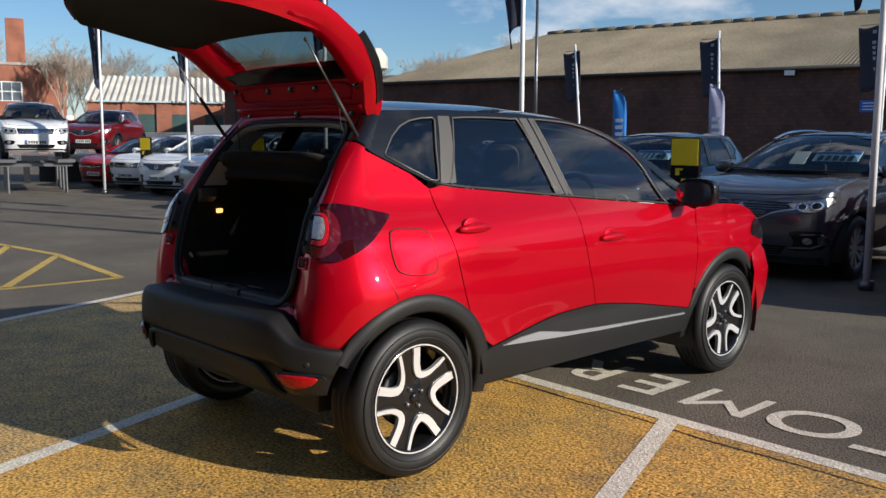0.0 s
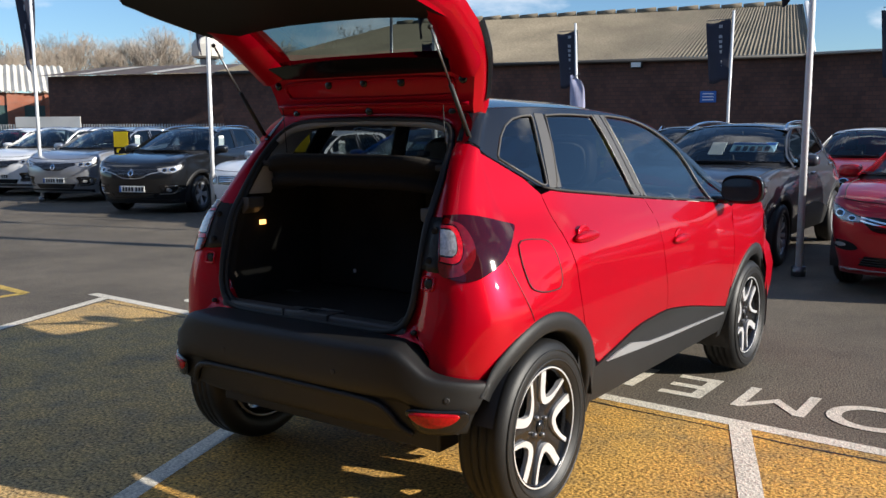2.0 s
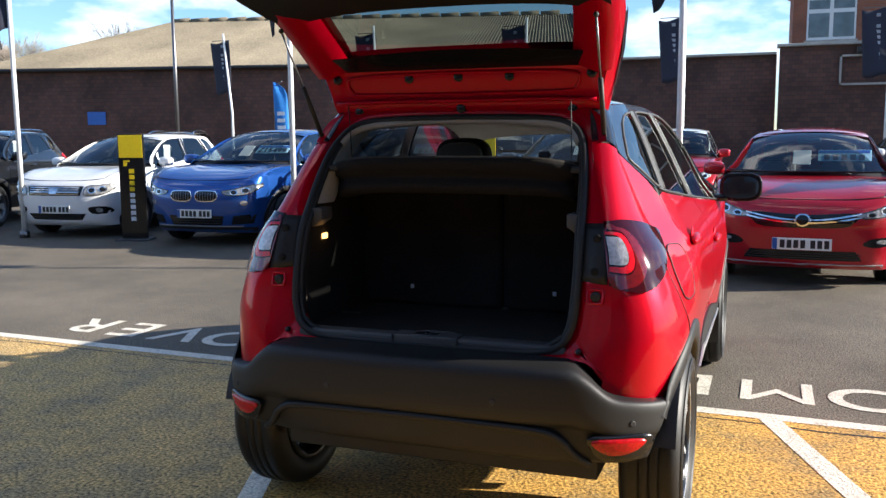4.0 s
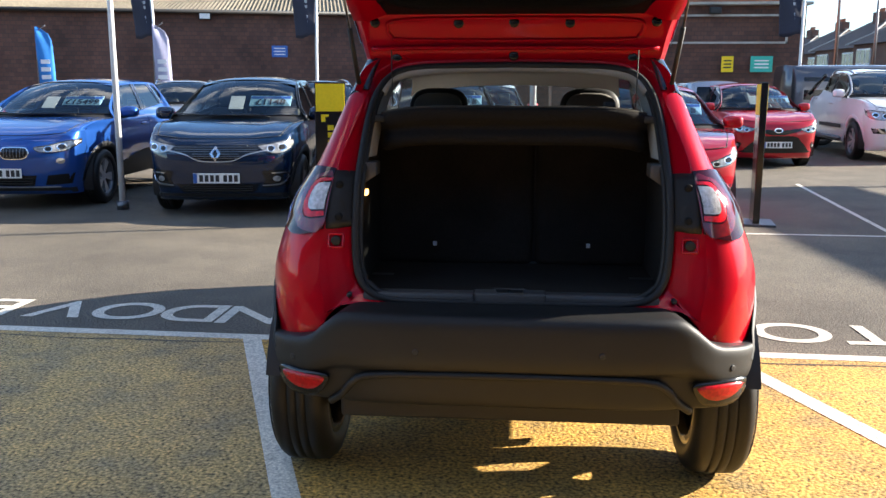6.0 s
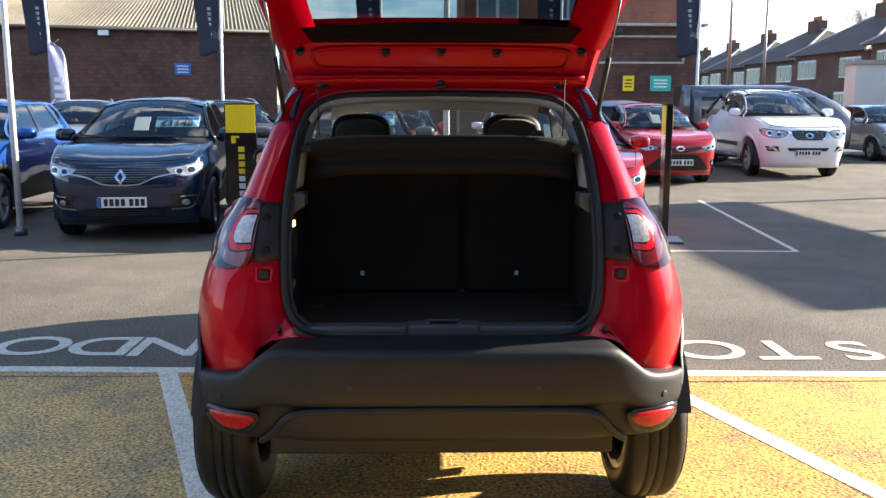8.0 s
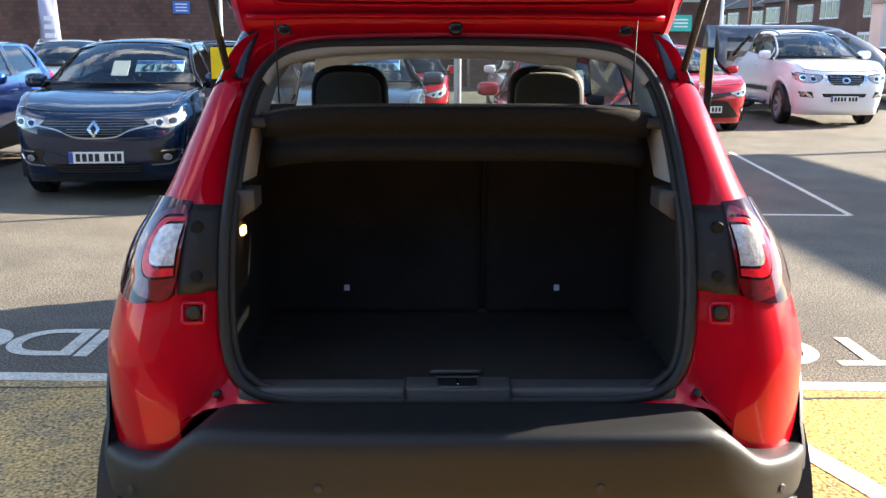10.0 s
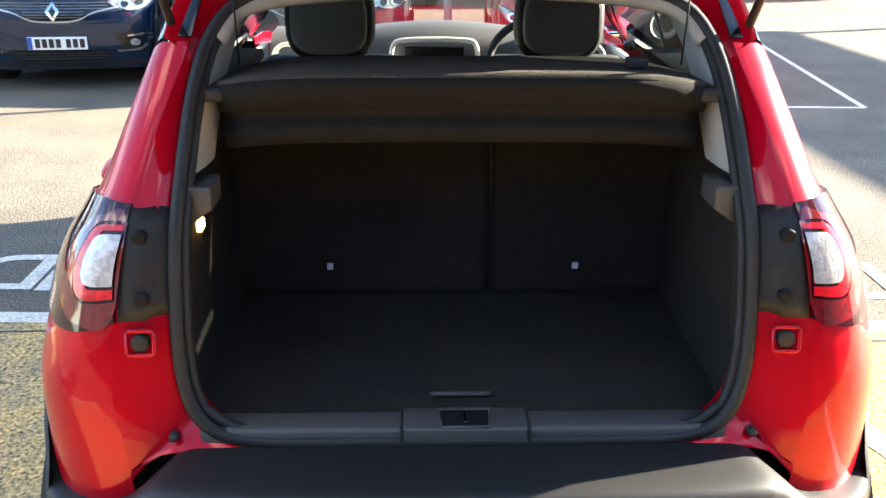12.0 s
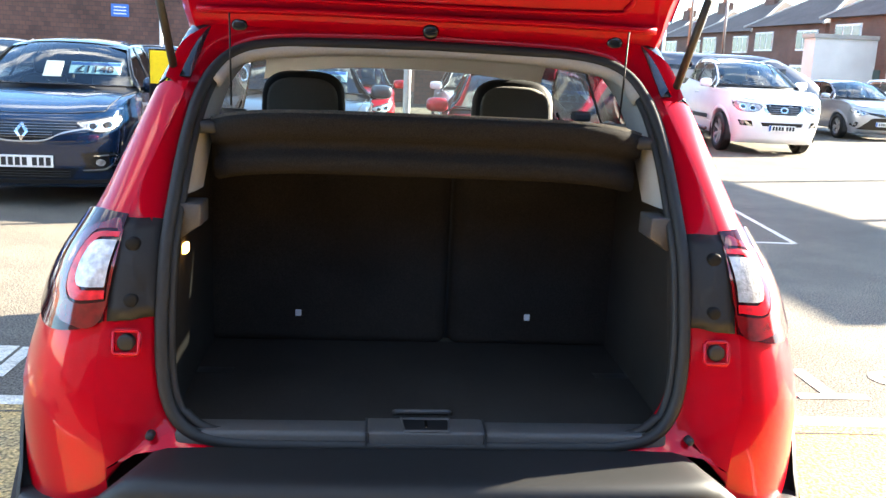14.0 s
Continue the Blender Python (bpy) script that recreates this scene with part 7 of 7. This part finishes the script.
# far left: shed with a white corrugated roof, brick house with chimney, low dark range
shed = thing("white_roofed_shed", pose(-54.5, 26.8, 0, 0, 0, 61), "brick shed with white corrugated roof and green shutters", "building")
for k in range(5):
    x = -5.2 + k * 2.23
    part("brick_pier", bm_box(x, x + 1.0, -.15, .25, 0, 4.0), "brick_red", shed)
    if k < 4:
        sh_ = part("shutter", bm_box(x + 1.0, x + 2.23, 0, .15, 0, 3.2), "door_green", shed)
        for q in range(4):
            part("shutter_rib", bm_box(x + 1.0, x + 2.23, -.03, 0, .6 + q * .7, .66 + q * .7), "door_green", sh_)
part("lintel", bm_box(-5.2, 4.75, -.02, .2, 3.2, 4.0), "brick_red", shed)
corrugated((-5.5, -.5, 4.1), (5.2, -.5, 4.1), (-5.4, 5, 6.1), (5.1, 5, 6.1), pitch=.42, amp=.07, mat="roof_white", parent=shed, label="white corrugated roof")
part("gable", bm_box(4.7, 5.0, .3, 9, 0, 4.0), "brick_red", shed)
low = thing("low_dark_range", pose(-39.0, 29.0, 0, 0, 0, 20), "low dark brick range with a shallow roof", "building")
part("wall", bm_box(-7.5, 7.5, 0, .4, 0, 4.65), "brick_dark", low)
part("roof", bm_grid([[(-7.8, -.5, 4.66), (7.8, -.5, 4.66)], [(-7.8, 6, 5.6), (7.8, 6, 5.6)]]), "slate", low)
for x in (-5.5, -1.0, 3.5):
    part("roof_light", bm_grid([[(x, -.3, 4.73), (x + 1.0, -.3, 4.73)], [(x + .2, 5, 5.50), (x + 1.2, 5, 5.50)]]), "roof_white", low)
bh = thing("brick_chimney_house", pose(-84.0, 24.0, 0, 0, 0, 72), "red brick building with a tall square chimney", "building")
part("wall", bm_box(-14, 6.5, 0, 9, 0, 8.2), "brick_red", bh)
part("parapet", bm_box(-14.1, 6.6, -.1, 9.1, 8.2, 8.45, .02), "concrete", bh)
part("chimney", bm_box(1.6, 3.2, 1.5, 3.0, 8.4, 12.6, .05), "brick_red", bh)
for x in (-9.5, -5.2, .2):
    w_ = part("window", bm_box(x, x + 2.6, -.08, .02, 4.9, 6.7, .02), "frame_white", bh, "white framed window")
    for k in range(3):
        for z in (4.98, 5.85):
            part("pane", bm_box(x + .12 + k * .82, x + .84 + k * .82, -.1, -.07, z, z + .75), "window_dark", w_)
vent = thing("roof_ventilator", pose(-55.0, 45.5, 0, 0, 0, 20), "white sheet-metal roof ventilator cowl", "ventilator")
part("shaft", bm_box(-.45, .45, -.45, .45, 0, 7.6, .05), "steel", vent)
part("cowl", bm_revolve([(7.3, .9), (7.45, 1.25), (8.4, 1.25), (9.1, .7), (9.2, 0)], 8, "Z"), "roof_white", vent)
fe = thing("palisade_fence", pose(-42.0, 24.0, 0, 0, 0, 24), "pale galvanised palisade fence", "fence")
pale_bm = bm_box(-.035, .035, -.02, .02, 0, 1.9, .008)
pale = part("pale", pale_bm, "fence", fe)
pale.matrix_local = pose(-20, 0, 0)
for i in range(1, 200):
    o = new("pale", pale.data)
    o.parent = fe
    o.matrix_local = pose(-20 + i * .155, 0, 0)
for z in (.45, 1.55):
    part("rail", bm_box(-20, 11, .02, .06, z - .03, z + .03), "fence", fe)

bd = thing("fence_board", pose(-41.2, 23.5, 0, 0, 0, 24), "long plain white board fixed to the fence", "sign")
part("panel", bm_box(-1.9, 1.9, -.12, -.08, 1.72, 2.28, .01), "render_white", bd)
for x in (-1.5, 1.5):
    part("board_post", bm_box(x - .04, x + .04, -.08, .0, 0, 2.2), "fence", bd)

# lamp posts
for x, y, h, lb in ((-20.3, 26.0, 7.5, "tall grey lamp post with two floodlights"), (15.2, 42.0, 9.5, "tall dark street lamp post"), (18.5, 46.0, 8.0, "slender street lamp post")):
    lp = thing("lamp_post", pose(x, y, 0), lb, "lamp post")
    part("post", bm_tube([(0, 0, 0), (0, 0, h)], .09, 10, r_end=.055), "steel", lp, "", True)
    if x < 0:
        for s in (-.45, .45):
            part("floodlight", bm_box(s - .22, s + .22, -.25, .1, h - .02, h + .25, .04), "matt_black", lp, "", True)
        part("cross_arm", bm_box(-.6, .6, -.03, .03, h - .05, h), "steel", lp)
    else:
        part("lantern", bm_box(-.7, -.1, -.1, .1, h - .05, h + .08, .03), "card", lp, "", True)


# ---- houses along the road ----
def house(x, y, rz, label):
    root = thing("brick_house", pose(x, y, 0, 0, 0, rz), label, "house", "houses along the road")
    W, D, H = 8.8, 8.0, 4.9
    part("wall", bm_box(-W / 2, W / 2, 0, D, 0, H), "brick_house", root)
    bm = bmesh.new()
    e = .45
    base = [(-W / 2 - e, -e, H), (W / 2 + e, -e, H), (W / 2 + e, D + e, H), (-W / 2 - e, D + e, H)]
    r = [(-W / 2 + 3.0, D / 2, H + 2.6), (W / 2 - 3.0, D / 2, H + 2.6)]
    vb, vr = [bm.verts.new(p) for p in base], [bm.verts.new(p) for p in r]
    for f in ((vb[0], vb[1], vr[1], vr[0]), (vb[2], vb[3], vr[0], vr[1]), (vb[1], vb[2], vr[1]), (vb[3], vb[0], vr[0]), (vb[3], vb[2], vb[1], vb[0])):
        bm.faces.new(f)
    bmesh.ops.recalc_face_normals(bm, faces=bm.faces[:])
    rf = part("roof", bm, "slate", root, "brown tiled hipped roof")
    part("hip_ridge", bm_tube([base[1], r[1], r[0], base[0]], .10, 6), "concrete", rf)
    ch = part("chimney", bm_box(-.75, .75, D / 2 - .45, D / 2 + .45, H + 1.6, H + 3.4, .03), "brick_house", rf)
    for k in (-.45, 0, .45):
        part("chimney_pot", bm_tube([(k, D / 2, H + 3.4), (k, D / 2, H + 3.75)], .13, 8), "brick_red", ch)
    for wx in (-2.6, 2.6):
        for wz, ww, wh in ((1.5, 2.6, 1.7), (3.9, 2.3, 1.3)):
            bay = part("window", bm_box(wx - ww / 2, wx + ww / 2, -.25 if wz < 3 else -.08, .05, wz - wh / 2, wz + wh / 2, .02), "frame_white", root, "white framed window")
            for k in range(3):
                px = wx - ww / 2 + ww * (k + .5) / 3
                part("pane", bm_box(px - ww * .14, px + ww * .14, (-.27 if wz < 3 else -.10), (-.24 if wz < 3 else -.07), wz - wh * .4, wz + wh * .4), "window_dark", bay)
    part("door", bm_box(-.5, .5, -.06, .02, 0, 2.1, .01), "door_green", root)
    return root


for i in range(7):
    house(26.0 + i * 1.15, 44 + i * 13.3, -84, "brick house with brown hipped roof and white windows")
wr = building("white_gable_building", "low white rendered building by the road", 22.6, 28, 44, 45.2, 3.6, "render_white")

# unseen beam off to the east, placed and sized to cast the yard's strip of shade
show = thing("canopy_gantry", pose(13.0, 10.2, 0, 0, 0, 3.5), "unseen pale canopy beam on steel posts beside the yard", "canopy")
part("beam", bm_box(-.18, .18, -3.35, 3.35, 3.25, 4.22, .02), "render_white", show)
for y in (-3.1, 0, 3.1):
    part("post", bm_tube([(0, y, 0), (0, y, 3.26)], .07, 10), "steel", show, "", True)
# Unseen block, added to keep sun off the ground behind the car
block = thing("showroom_block", pose(11.5, -.3, 0), "unseen tall plain grey block beside the yard, added to shade the bays", "building")
part("wall", bm_box(-2.2, 3.0, -16.0, -.25, 0, 7.6, .03), "concrete", block)
part("parapet", bm_box(-2.3, 3.1, -16.1, -.15, 7.6, 7.85, .02), "concrete", block)
# Added dark front, never in view; cuts the light on the car's tail
rear = thing("glazed_showroom", pose(0, -12, 0), "unseen long dark front with dark glazing, added to dim the car's rear", "building")
part("wall", bm_box(-25, 25, -6, 0, 0, 6.2), "brick_dark", rear)
for k in range(12):
    part("pane", bm_box(-23 + k * 4, -19.4 + k * 4, .0, .05, .3, 3.4), "window_dark", rear)

# ---- bare trees ----
M["bark"] = material("bare_tree_bark", (.30, .25, .20), .9, grain=.3, grain_scale=20, stain=.2)


def tree(x, y, h, seed, label):
    rng = random.Random(seed)
    root = thing("bare_tree", pose(x, y, 0), label, "tree", "bare trees")
    tb = bmesh.new()
    merge(tb, bm_tube([(0, 0, 0), (.1, 0, h * .18), (0, .05, h * .34)], h * .014, 8, r_end=h * .010))
    part("trunk", tb, "bark", root, "", True)
    parts_ = []
    limb_rows(rng, h, parts_)
    me = bpy.data.meshes.new("crown")
    vs, fs = [], []
    for p, q, r in parts_:
        d = (q - p).normalized()
        s = d.cross(Vector((.3, .9, .2))).normalized()
        u = d.cross(s)
        b0 = len(vs)
        for c, rr in ((p, r), (q, r * .55)):
            for k in range(3):
                a = 2.094 * k
                vs.append(c + (s * math.cos(a) + u * math.sin(a)) * rr)
        for k in range(3):
            fs.append((b0 + k, b0 + (k + 1) % 3, b0 + 3 + (k + 1) % 3, b0 + 3 + k))
    me.from_pydata([tuple(v) for v in vs], [], fs)
    me.materials.append(M["bark"])
    c = new("crown", me)
    c.parent = root
    return root


def limb_rows(rng, h, out):
    todo = [(Vector((0, 0, h * .33)), Vector((rng.uniform(-.5, .5), rng.uniform(-.5, .5), 1)).normalized(), h * .22, h * .0065, 0) for _ in range(5)]
    while todo:
        p, d, ln, r, depth = todo.pop()
        q = p + d * ln
        out.append((p, q, max(r, .012)))
        if depth < 5:
            for _ in range(3 if depth != 4 else 4):
                nd = (d + Vector((rng.uniform(-1, 1), rng.uniform(-1, 1), rng.uniform(-.25, .55))) * .6).normalized()
                todo.append((p.lerp(q, rng.uniform(.4, 1.0)), nd, ln * rng.uniform(.6, .82), r * .6, depth + 1))


rng = random.Random(5)
kinds = [tree(-86 - k * 3.0, 46 + k * 6, 12 + k, 11 + k, "bare leafless tree behind the sheds") for k in range(4)]
for k in range(46):
    a = rng.uniform(0, 1)
    x, y = -128 + 80 * a + rng.uniform(-8, 8), 34 + 62 * a + rng.uniform(-8, 14)
    copy_thing(kinds[k % 4], pose(x, y, 0, 0, 0, rng.uniform(0, 360)))
copy_thing(kinds[0], pose(-79, 28.6, 0, 0, 0, 40))
copy_thing(kinds[2], pose(-97, 28, 0, 0, 0, 140))
copy_thing(kinds[2], pose(46, 88, 0, 0, 0, 80))
